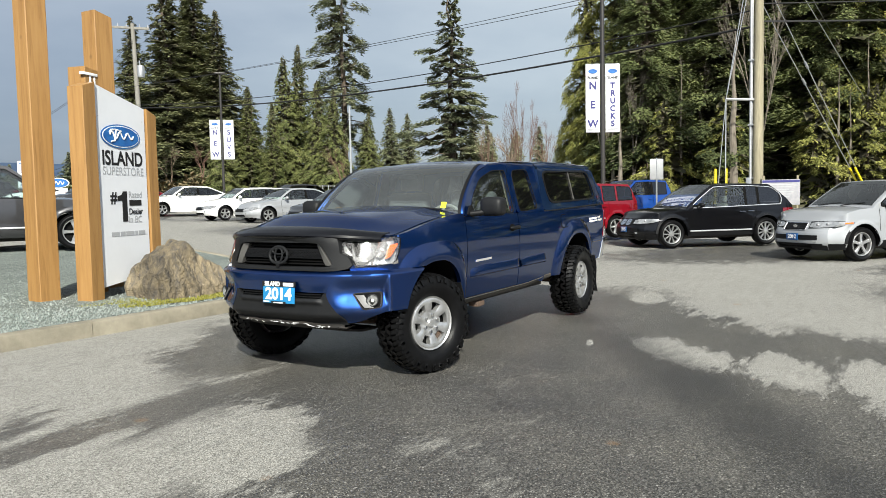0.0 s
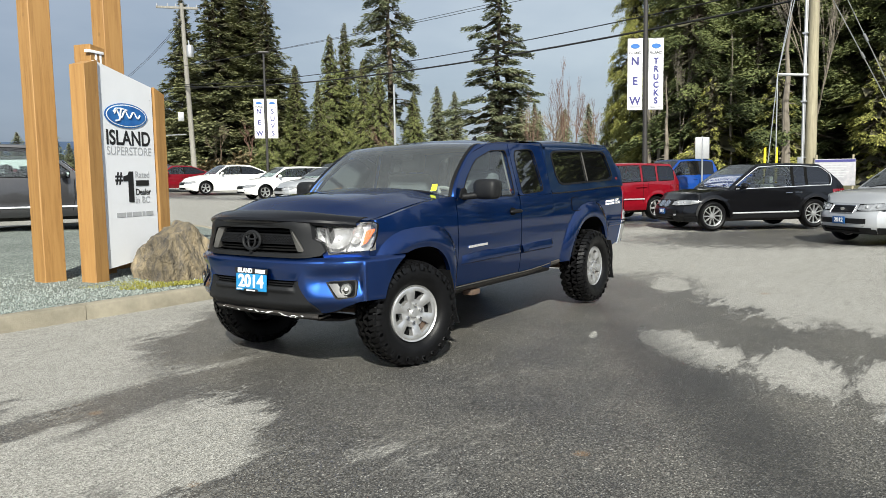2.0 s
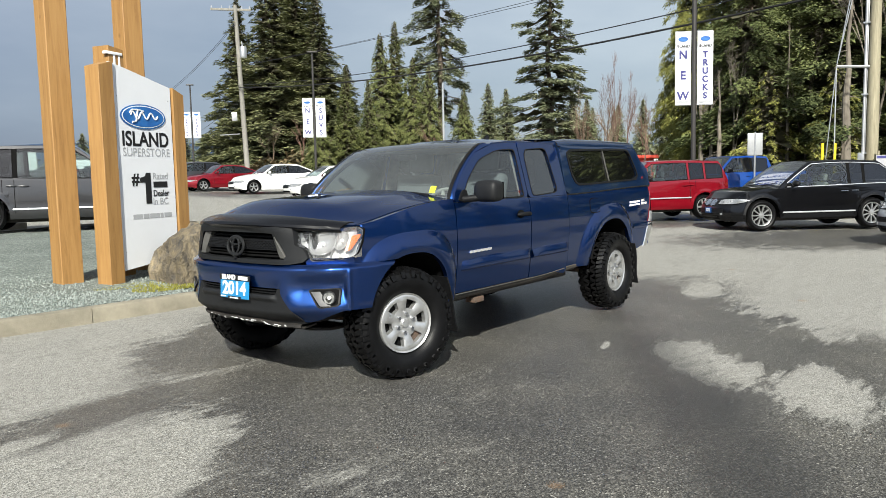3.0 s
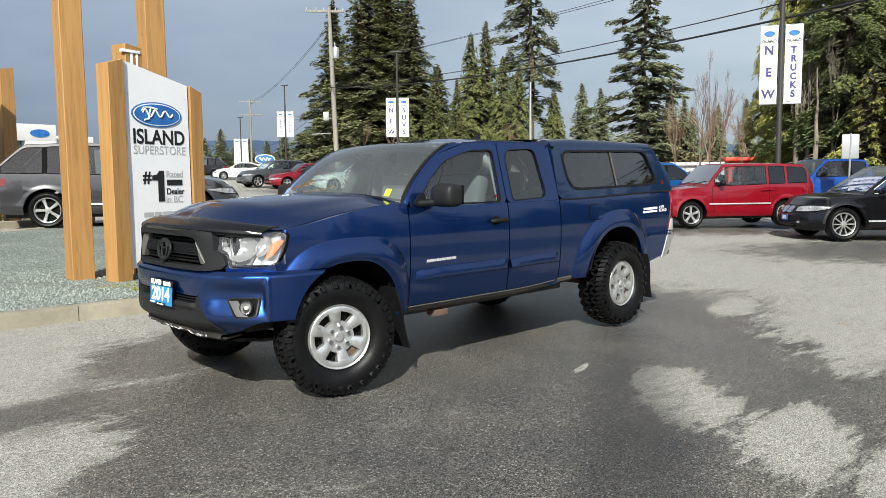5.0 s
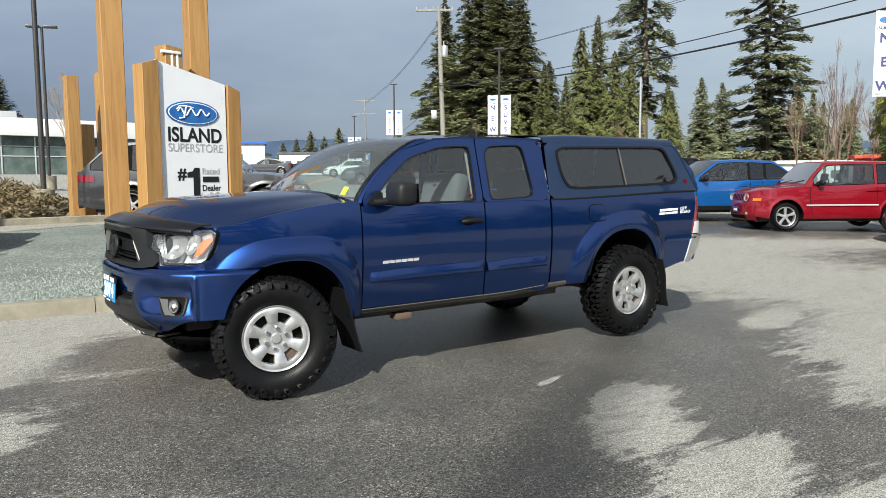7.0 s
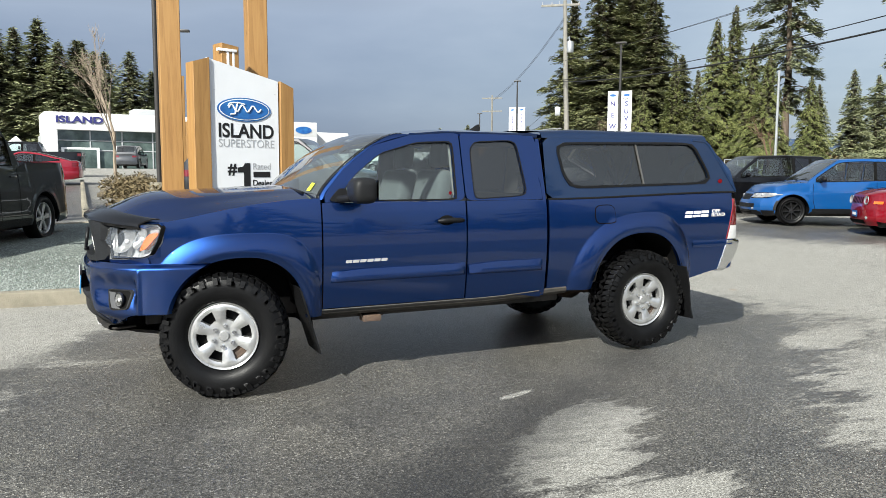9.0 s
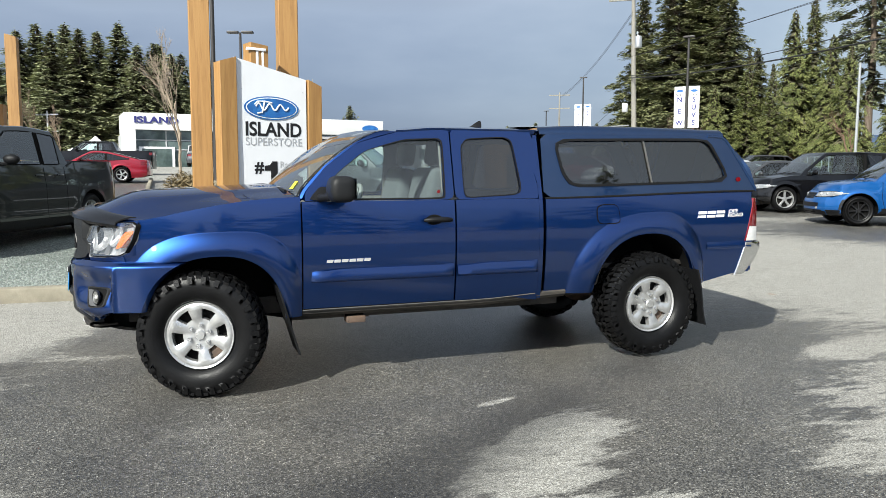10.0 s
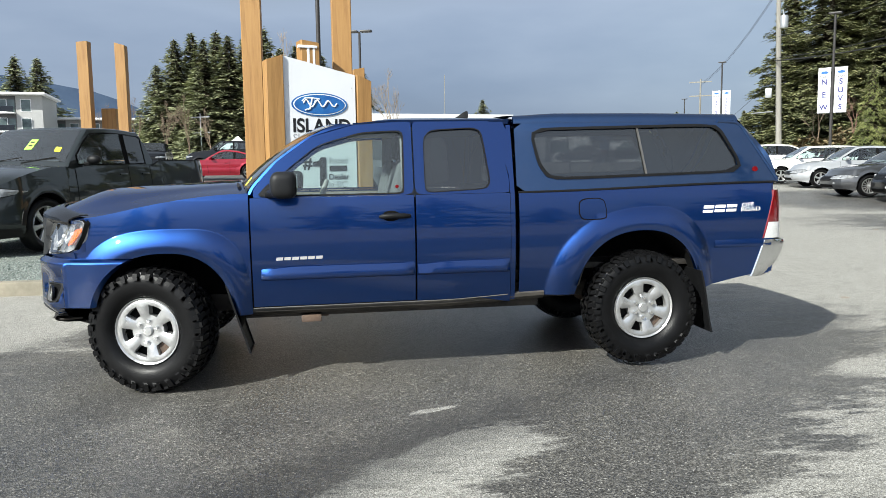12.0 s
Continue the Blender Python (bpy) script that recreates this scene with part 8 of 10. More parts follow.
def boulder(name, x, y, z, sx, sy, sz, seed, label, mt="rock", lean=None, level=5):
    """A broken rock: flat facets, ledges and pits; lean lowers it along a direction."""
    bm = bmesh.new()
    bmesh.ops.create_icosphere(bm, subdivisions=level, radius=1.0)
    rnd = random.Random(seed)
    planes = [(Vector((rnd.uniform(-1, 1), rnd.uniform(-1, 1), rnd.uniform(-0.5, 1))).normalized(), rnd.uniform(0.55, 0.86)) for _ in range(22)]
    for v in bm.verts:
        p = v.co.copy()
        for nrm, d in planes:
            k = p.dot(nrm)
            if k > d:
                p -= nrm * (k - d) * 0.95
        p *= 1.08 + 0.12 * noise.noise(p * 1.7 + Vector((seed, 0, 0)))
        crag = noise.noise(Vector((p.x * 4 + seed, p.y * 4, p.z * 2.2)))
        p *= 1 + 0.10 * (abs(crag) - 0.2) + 0.05 * noise.noise(p * 8) + 0.03 * noise.noise(p * 19)
        q = Vector((p.x * sx, p.y * sy, max(-0.25, p.z) * sz))
        if lean:
            q.z *= 1.0 - 0.42 * max(-0.6, min(1.0, (q.x * lean[0] + q.y * lean[1]) / sx))
        v.co = q
    ob = part(name, bm, mt, smooth=False, at=pose(x, y, z, 0, 0, 0 if lean else seed * 37))
    return tagged(ob, label, "rock")


def sign_boulder():
    """A split block of stone: steep broken sides, upright strata, a peak at one end and a lower shoulder at the other."""
    bm = bmesh.new()
    bmesh.ops.create_icosphere(bm, subdivisions=6, radius=1.0)
    for v in bm.verts:
        p = v.co.copy()
        p = p / max(abs(p.x), abs(p.y), abs(p.z)) * 0.86 + p * 0.14
        u, w = p.x, p.y
        top = 0.62 - 0.20 * smoothstep(-0.30, 0.55, u) - 0.09 * smoothstep(0.6, 1.0, u) - 0.10 * smoothstep(-0.45, -0.95, u) - 0.10 * smoothstep(-0.2, 0.9, w) - 0.07 * smoothstep(0.12, 0.0, abs(u - 0.46)) + 0.05 * smoothstep(0.25, 0.0, abs(u + 0.30))
        z = (p.z + 0.35) / 1.35 * top
        taper = 1 - 0.16 * max(0.0, p.z)
        q = Vector((u * 0.50 * taper + 0.05 * max(0.0, p.z) * (u < 0), w * 0.40 * taper, z))
        # broken strata run steeply up the faces
        g = Vector((q.x * 5.0 + q.z * 1.6, q.y * 5.0, q.z * 1.5))
        ridge = 1 - abs(noise.noise(g)) * 2.2
        step = noise.noise(Vector((q.x * 11 + q.z * 4, q.y * 11, q.z * 4)))
        fine = noise.noise(q * 34)
        nrm = Vector((p.x, p.y, 0.6 * max(0.0, p.z))).normalized() if p.length else Vector((0, 0, 1))
        q += nrm * (0.045 * ridge + 0.030 * (round(step * 4) / 4) + 0.006 * fine)
        v.co = q
    ob = part("boulder", bm, "rock", smooth=False, at=pose(1.46, 3.82, isl_z(1.2, 3.6) + 0.01, 0, 0, -6))
    return tagged(ob, "rough tan and grey boulder on the gravel beside the sign", "rock")


sign_boulder()


def tufts(name, label, spots, mt, h=0.05, seed=1, n=500, kind="stuff", cat="moss"):
    """Many small blades in patches."""
    rnd = random.Random(seed)
    verts, faces = [], []
    for k in range(n):
        cx, cy, rx, ry, z = spots[k % len(spots)]
        a, q = rnd.uniform(0, 6.28), math.sqrt(rnd.random())
        x, y = cx + rx * q * math.cos(a), cy + ry * q * math.sin(a)
        b = rnd.uniform(0, 6.28)
        hh = h * rnd.uniform(0.4, 1.3)
        w = hh * 0.35
        i = len(verts)
        tx, ty = x + rnd.uniform(-0.6, 0.6) * hh, y + rnd.uniform(-0.6, 0.6) * hh
        verts += [(x - w * math.cos(b), y - w * math.sin(b), z), (x + w * math.cos(b), y + w * math.sin(b), z), (tx, ty, z + hh)]
        faces.append((i, i + 1, i + 2))
    me = bpy.data.meshes.new(name)
    me.from_pydata(verts, [], faces)
    ob = part(name, me, mt)
    return tagged(ob, label, cat, kind=kind)


M["mossleaf"] = leaf_mat("moss blades", (0.11, 0.12, 0.025), (0.24, 0.225, 0.05))
zi = isl_z(1, 3.5)
tufts("moss", "yellow-green moss round the foot of the boulder and posts", [(0.75, 3.45, 0.40, 0.26, zi), (1.35, 3.22, 0.5, 0.14, zi), (0.62, 3.9, 0.5, 0.2, zi), (1.9, 3.35, 0.3, 0.16, zi)], "mossleaf", 0.024, 5, 5200)


# ---------------------------------------------------------------- banner poles, cables, utility poles
def banner_pole(x, y, h, left, right, size, turn, zb, bh, label, lamp=True, bw=0.62, base=None):
    """A dark pole with two hung banners."""
    t = thing("banner_pole", label, "banner pole", "banner poles")
    z0 = ground_z(x, y) if base is None else base
    t.matrix_basis = pose(x, y, z0, 0, 0, turn)
    part("pole", tube([(0, 0, -0.1), (0, 0, h * 0.5), (0, 0, h)], [0.085, 0.075, 0.06], 10), "pole", t)
    if lamp:
        part("lamp_head", box(-0.32, 0.32, -0.14, 0.14, h, h + 0.09, 0.02), "pole", t)
    for s, txt in ((-1, left), (1, right)):
        x0, x1 = (-0.10 - bw, -0.10) if s < 0 else (0.10, 0.10 + bw)
        rows = [[Vector((x0 + (x1 - x0) * k / 6, -0.01 + 0.012 * math.sin(k * 1.1 + j * 0.5), zb + bh * j / 10)) for k in range(7)] for j in range(11)]
        b = part("banner", grid(rows, thick=(0, 0.006, 0)), "banner", t, "white banner with navy letters")
        for z in (zb, zb + bh):
            part("banner_rod", tube([(0, 0, z), (x0 if s < 0 else x1, 0, z)], 0.014, 6), "galv", t)
        cx = (x0 + x1) / 2
        part("banner_oval", oval(0.20 * bw / 0.62, 0.075, 0.003), "sign_oval", b, at=on_plane((cx, -0.026, zb + bh * 0.895), (1, 0, 0), (0, 0, 1)))
        words("ISLAND", 0.155 * bw / 0.62, "sign_black", on_plane((cx, -0.026, zb + bh * 0.80), (1, 0, 0), (0, 0, 1)), b, "banner_heading", bold=0.002)
        n = len(txt)
        for i, ch in enumerate(txt):
            words(ch, min(size, bh * 0.70 / n), "sign_navy", on_plane((cx, -0.026, zb + bh * (0.68 - 0.56 * i / max(1, n - 1))), (1, 0, 0), (0, 0, 1)), b, "letter", bold=0.012, squeeze=0.95)
        part("small_print", box(x0 + 0.06, x1 - 0.06, -0.03, -0.026, zb + 0.07, zb + 0.13), "sign_grey", b)
    return t


banner_pole(20.2, 4.62, 11.5, "NEW", "TRUCKS", 0.36, -58, 3.52, 2.30, "dark pole with NEW and TRUCKS banners", bw=0.48)
banner_pole(29.0, 32.4, 8.6, "NEW", "SUVS", 0.42, -45, 3.30, 2.45, "dark pole with NEW and SUVS banners", bw=0.62)
banner_pole(36.4, 57.3, 8.7, "LEASING", "TRUCKS", 0.26, -38, 3.95, 2.35, "far dark pole with LEASING and TRUCKS banners", bw=0.66)
banner_pole(45.0, 81.2, 7.6, "TRUCKS", "SUVS", 0.3, -33, 1.9, 3.1, "farther lamp pole with two pale banners", bw=0.75)


def wire(name, a, b, sag, r, label, group="overhead lines", n=24):
    a, b = Vector(a), Vector(b)
    pts = [a.lerp(b, k / n) - Vector((0, 0, sag * 4 * (k / n) * (1 - k / n))) for k in range(n + 1)]
    ob = part(name, tube(pts, r, 5), "cable")
    return tagged(ob, label, "cable", group)


def utility_pole():
    t = thing("utility_pole", "pale timber utility pole with conduits, strut and stay wires", "utility pole")
    x, y = 25.7, 0.45
    z0 = ground_z(x, y)
    t.matrix_basis = pose(x, y, z0)
    part("pole", tube([(0, 0, -0.2), (0, 0, 6), (0.06, 0, 12.2)], [0.20, 0.175, 0.14], 14), "wpole", t)
    part("conduit", tube([(-0.10, 0.26, 1.9), (-0.08, 0.25, 12)], 0.05, 8), "galv", t)
    part("conduit", tube([(-0.02, 0.22, 1.5), (-0.01, 0.21, 12)], 0.028, 8), "galv", t)
    part("meter_box", box(-0.22, 0.02, 0.20, 0.40, 1.55, 2.05, 0.02), "galv", t)
    for z in (2.0, 4.0, 6.4, 8.8):
        part("conduit_clip", box(-0.20, 0.06, 0.14, 0.34, z, z + 0.05), "galv", t)
    part("strut", tube([(0, 0, 4.95), (-0.62, 1.05, 5.0)], 0.05, 8), "galv", t)
    part("strut_rod", tube([(-0.62, 1.05, 0.0), (-0.62, 1.05, 5.0)], 0.022, 6), "galv", t)
    part("stay", tube([(-0.62, 1.05, 5.0), (0, 0, 11.0)], 0.016, 5), "galv", t)
    part("stay", tube([(-0.95, 1.40, 0.0), (-0.62, 1.05, 5.0), (0.0, 0.05, 11.8)], 0.016, 5), "galv", t)
    for q in ((-0.62, 1.05), (-0.93, 1.38)):
        part("stay_guard", tube([(q[0], q[1], 0.0), (q[0] + 0.02, q[1] - 0.02, 2.4)], 0.045, 8), "yellow", t)
    for k, (ex, ey, zt) in enumerate(((4.6, -3.1, 8.7), (4.5, -3.3, 9.8))):
        part("stay", tube([(0, 0, zt), (ex, ey, 1.9)], 0.018, 5), "galv", t)
        part("stay_guard", tube([(ex - 0.35, ey + 0.24, 2.4), (ex, ey, 1.85), (ex + 0.9, ey - 0.6, 0.0)], 0.045, 8), "yellow", t)
        part("stay_insulator", tube([(ex * 0.42, ey * 0.42, zt + (1.9 - zt) * 0.42), (ex * 0.45, ey * 0.45, zt + (1.9 - zt) * 0.45)], 0.05, 8), "galv", t)
    part("stay", tube([(0, 0, 11.4), (9.2, -4.6, 3.0)], 0.018, 5), "galv", t)
    part("stay", tube([(0, 0, 12.0), (12, -3.2, 6.2)], 0.018, 5), "galv", t)
    return t


utility_pole()


def transformer_pole():
    t = thing("utility_pole", "weathered timber utility pole with cross-arm and grey transformer", "utility pole")
    x, y = 40.2, 55.2
    z0 = ground_z(x, y)
    t.matrix_basis = pose(x, y, z0, 0, 0, -38)
    part("pole", tube([(0.5, 0, -0.2), (0.2, 0, 9), (0, 0, 16.2)], [0.26, 0.22, 0.17], 12), "wpole_grey", t)
    part("cross_arm", box(-2.2, 1.4, -0.08, 0.08, 15.7, 15.9, 0.02), "wpole_grey", t)
    for k in (-2.1, -1.2, -0.5, 0.6, 1.3):
        part("insulator", tube([(k, 0, 15.9), (k, 0, 16.15)], [0.07, 0.04], 8), "galv", t)
    part("transformer", revolve([(0, 11.4), (0.30, 11.4), (0.33, 11.55), (0.33, 12.3), (0.28, 12.45), (0, 12.5)], 18, "Z"), "galv", t)
    t.children[-1].location = (0.55, -0.1, 0)
    part("bushing", tube([(0.5, -0.1, 12.4), (0.45, -0.1, 12.9)], 0.06, 6), "galv", t)
    part("side_arm", tube([(-0.1, 0, 4.4), (-1.9, 0, 4.3)], 0.05, 6), "galv", t)
    part("junction_box", box(-0.75, -0.25, -0.15, 0.15, 5.6, 6.4, 0.03), "galv", t)
    return t


transformer_pole()
wire("power_cable", (25.7, 0.45, 7.6), (40.0, 55.0, 10.2), 0.95, 0.045, "thick black overhead cable between poles")
wire("power_cable", (25.7, 0.45, 8.2), (40.0, 55.0, 10.4), 0.85, 0.025, "black overhead cable between poles")
wire("power_cable", (25.7, 0.45, 9.75), (39.2, 56.0, 11.9), 0.35, 0.014, "thin power line between poles")
wire("power_cable", (25.7, 0.45, 10.0), (40.4, 54.6, 12.2), 0.35, 0.014, "thin power line between poles")
wire("power_cable", (25.7, 0.45, 7.75), (48.0, -38.0, 8.9), 0.5, 0.04, "thick black overhead cable leading on past the trees")
wire("power_cable", (25.7, 0.45, 8.4), (48.0, -38.0, 10.2), 0.5, 0.025, "black overhead cable leading on past the trees")
for dz in (15.9, 16.1, 9.0):
    wire("power_cable", (40.0, 55.0, dz), (55.0, 96.0, dz - 3.2), 0.9, 0.018, "power line running on to the far pole")


def far_pole(x, y, h, mt="wpole_grey", arms=True, label="distant timber utility pole with two cross-arms", r=0.16):
    t = thing("utility_pole", label, "utility pole", "distant poles", at=pose(x, y, ground_z(x, y), 0, 0, -35))
    part("pole", tube([(0, 0, -0.2), (0, 0, h)], [r, r * 0.7], 8), mt, t)
    if arms:
        for z in (h - 0.5, h - 2.4):
            part("cross_arm", box(-1.5, 1.5, -0.07, 0.07, z, z + 0.15), mt, t)
    return t


far_pole(53.9, 94.2, 11.6)
far_pole(45.2, 34.8, 8.3, "galv", False, "slender pale steel pole without a lamp", 0.11)
far_pole(18.0, 96.0, 12.0, "wpole_grey", False, "thin distant steel mast", 0.06)
far_pole(-13.2, 92.0, 6.5, "galv", True, "distant pole beyond the pickup", 0.12)


def small_sign():
    t = thing("road_sign", "back of a grey rectangular sign on a thin steel post", "sign", at=pose(23.3, 3.62, ground_z(23.3, 3.6), 0, 0, -60))
    part("post", tube([(0, 0, -0.1), (0, 0, 2.75)], 0.03, 8), "galv", t)
    part("plate", box(-0.25, 0.25, -0.012, 0.012, 1.95, 2.72, 0.02), "sign_back", t)


small_sign()


def notice_board():
    t = thing("notice_board", "white notice board with purple heading before the trees", "sign", at=pose(25.7, -0.35, ground_z(25.6, -0.4), 0, 0, -62))
    for x in (-0.62, 0.62):
        part("post", tube([(x, 0.03, -0.1), (x, 0.03, 2.1)], 0.04, 8), "wpole", t)
    part("board", box(-0.70, 0.70, -0.02, 0.02, 1.0, 1.95, 0.01), "board_print", t)
    part("heading", box(-0.68, 0.68, -0.026, -0.021, 1.84, 1.93), "sign_navy", t)
    for k in range(6):
        part("text_bar", box(-0.4, 0.3 + 0.08 * (k % 3), -0.026, -0.021, 1.30 + 0.09 * k, 1.33 + 0.09 * k), "sign_grey", t)


notice_board()


def lamp_post(x, y, h, label, base=True, r=0.075):
    t = thing("street_lamp", label, "street lamp", "yard lamps", at=pose(x, y, ground_z(x, y), 0, 0, -20))
    if base:
        part("footing", revolve([(0, 0.62), (0.26, 0.62), (0.28, 0.60), (0.28, -0.2)], 18, "Z"), "concrete", t)
    part("pole", tube([(0, 0, 0.0), (0, 0, h)], [r, r * 0.75], 10), "pole", t)
    part("lamp_head", box(-0.62, -0.08, -0.16, 0.16, h - 0.04, h + 0.06, 0.03), "pole", t)
    part("lamp_head", box(0.08, 0.62, -0.16, 0.16, h - 0.04, h + 0.06, 0.03), "pole", t)
    return t


lamp_post(3.2, 32.4, 7.1, "dark twin-head yard lamp on a pole")
lamp_post(1.15, 18.3, 10.5, "tall dark yard lamp on a concrete footing")


# ---------------------------------------------------------------- trees
def conifer_mesh(name, seed, h, r, n_spray, droop=0.25, base=0.06, spray=0.7, ragged=0.25, power=0.9, gap=0.0, hang=0.0, per_m=17, pad=0.20):
    """Crown of a conifer: whorled boughs carrying many bent, drooping sprays round inner twigs coloured for the shade
    inside.
    """
    rnd = random.Random(seed)
    verts, faces, inner = [], [], []
    boughs = []
    nb = max(40, min(n_spray // 16, int(h * per_m)))
    for k in range(nb):
        u = base + (1 - base) * (k + rnd.random()) / nb
        rad = r * (1 - u) ** power * (1 + rnd.uniform(-ragged, ragged)) + 0.12
        if base > 0.12 and u < base + 0.12:
            rad *= 0.55 + 0.45 * rnd.random()
        if gap and rnd.random() < gap:
            rad *= rnd.uniform(0.2, 0.55)
        a = k * 2.39996 + rnd.uniform(-0.4, 0.4)
        rad *= 0.72 + 0.75 * abs(noise.noise(Vector((math.cos(a) * 1.3, math.sin(a) * 1.3, u * 5.0 + seed)))) + 0.25 * noise.noise(Vector((math.cos(a), math.sin(a), u * 14 + seed)))
        boughs.append((u * h, rad, a))
    total = sum(b[1] ** 1.3 for b in boughs)
    for z, rad, a in boughs:
        m = max(4, int(n_spray * rad ** 1.3 / total))
        ca, sa = math.cos(a), math.sin(a)
        lift = rnd.uniform(-0.05, 0.18)
        tufts_ = [(0.30 + 0.70 * math.sqrt(rnd.random()), rnd.uniform(-1, 1), rnd.uniform(-1, 1)) for _ in range(max(2, m // 14))]
        for j in range(m):
            # sprays sit in tufts along the bough
            tq, ts, tz = tufts_[j % len(tufts_)]
            q = min(1.05, max(0.12, tq + rnd.gauss(0, 0.075)))
            d = rad * q
            zz = z + d * (lift - droop * q) + pad * tz + rnd.gauss(0, 0.4) * pad
            side = (ts * 0.30 * (1 - tq * 0.55) + rnd.gauss(0, 0.05)) * rad
            x, y = ca * d - sa * side, sa * d + ca * side
            L = spray * rnd.uniform(0.55, 1.2) * (0.6 + 0.4 * (1 - z / h))
            w = L * rnd.uniform(0.13, 0.25)
            b = a + rnd.uniform(-1.1, 1.1)
            cb, sb = math.cos(b), math.sin(b)
            dz = -L * (rnd.uniform(-0.10, 0.55) + hang)
            ex = L * (1 - 0.55 * hang)
            i = len(verts)
            tw = rnd.uniform(-0.8, 0.8) * w
            verts += [(x - sb * w, y + cb * w, zz + tw), (x + cb * ex, y + sb * ex, zz + dz), (x + sb * w, y - cb * w, zz - tw)]
            faces.append((i, i + 1, i + 2))
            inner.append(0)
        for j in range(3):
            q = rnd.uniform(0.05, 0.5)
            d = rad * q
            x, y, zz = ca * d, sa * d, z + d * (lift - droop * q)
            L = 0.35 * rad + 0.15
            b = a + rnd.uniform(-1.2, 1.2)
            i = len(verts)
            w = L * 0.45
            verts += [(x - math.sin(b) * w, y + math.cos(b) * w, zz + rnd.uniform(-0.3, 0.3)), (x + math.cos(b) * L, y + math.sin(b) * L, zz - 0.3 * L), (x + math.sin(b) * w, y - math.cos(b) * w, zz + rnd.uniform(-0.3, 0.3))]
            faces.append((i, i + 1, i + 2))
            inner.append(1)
    me = bpy.data.meshes.new(name)
    me.from_pydata(verts, [], faces)
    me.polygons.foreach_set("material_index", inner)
    return me


def trunk_mesh(seed, h, r, limbs=26, crown=3.0, base=0.1, bend=0.05):
    rnd = random.Random(seed)
    bm = bmesh.new()
    pts = [(rnd.uniform(-1, 1) * bend * k, rnd.uniform(-1, 1) * bend * k, h * 0.97 * k / 8 - (0.2 if k == 0 else 0)) for k in range(9)]
    tube_bm(bm, pts, [r * (1.25 if k == 0 else 1 - 0.93 * k / 8) for k in range(9)], 9)
    core = [(v, v.co.copy()) for v in bm.verts]
    for k in range(limbs):
        n0 = len(bm.verts)
        u = base + (0.92 - base) * rnd.random()
        a = rnd.uniform(0, 6.28)
        L = crown * (1 - u) ** 0.9 * rnd.uniform(0.6, 1.0)
        z = u * h
        tube_bm(bm, [(0, 0, z), (math.cos(a) * L * 0.5, math.sin(a) * L * 0.5, z - 0.02 * L), (math.cos(a) * L, math.sin(a) * L, z - 0.2 * L)], [r * 0.22 * (1 - u) + 0.015, r * 0.12 * (1 - u) + 0.012, 0.008], 5, cap=False)
        # each limb grows out of the stem
        bm.verts.ensure_lookup_table()
        p, q = bm.verts[n0], bm.verts[n0 + 1]
        bm.faces.new((p, q, min(core, key=lambda c: (c[1] - p.co).length_squared)[0]))
    me = bpy.data.meshes.new("trunk")
    bm.to_mesh(me)
    bm.free()
    return me


TREES = {}


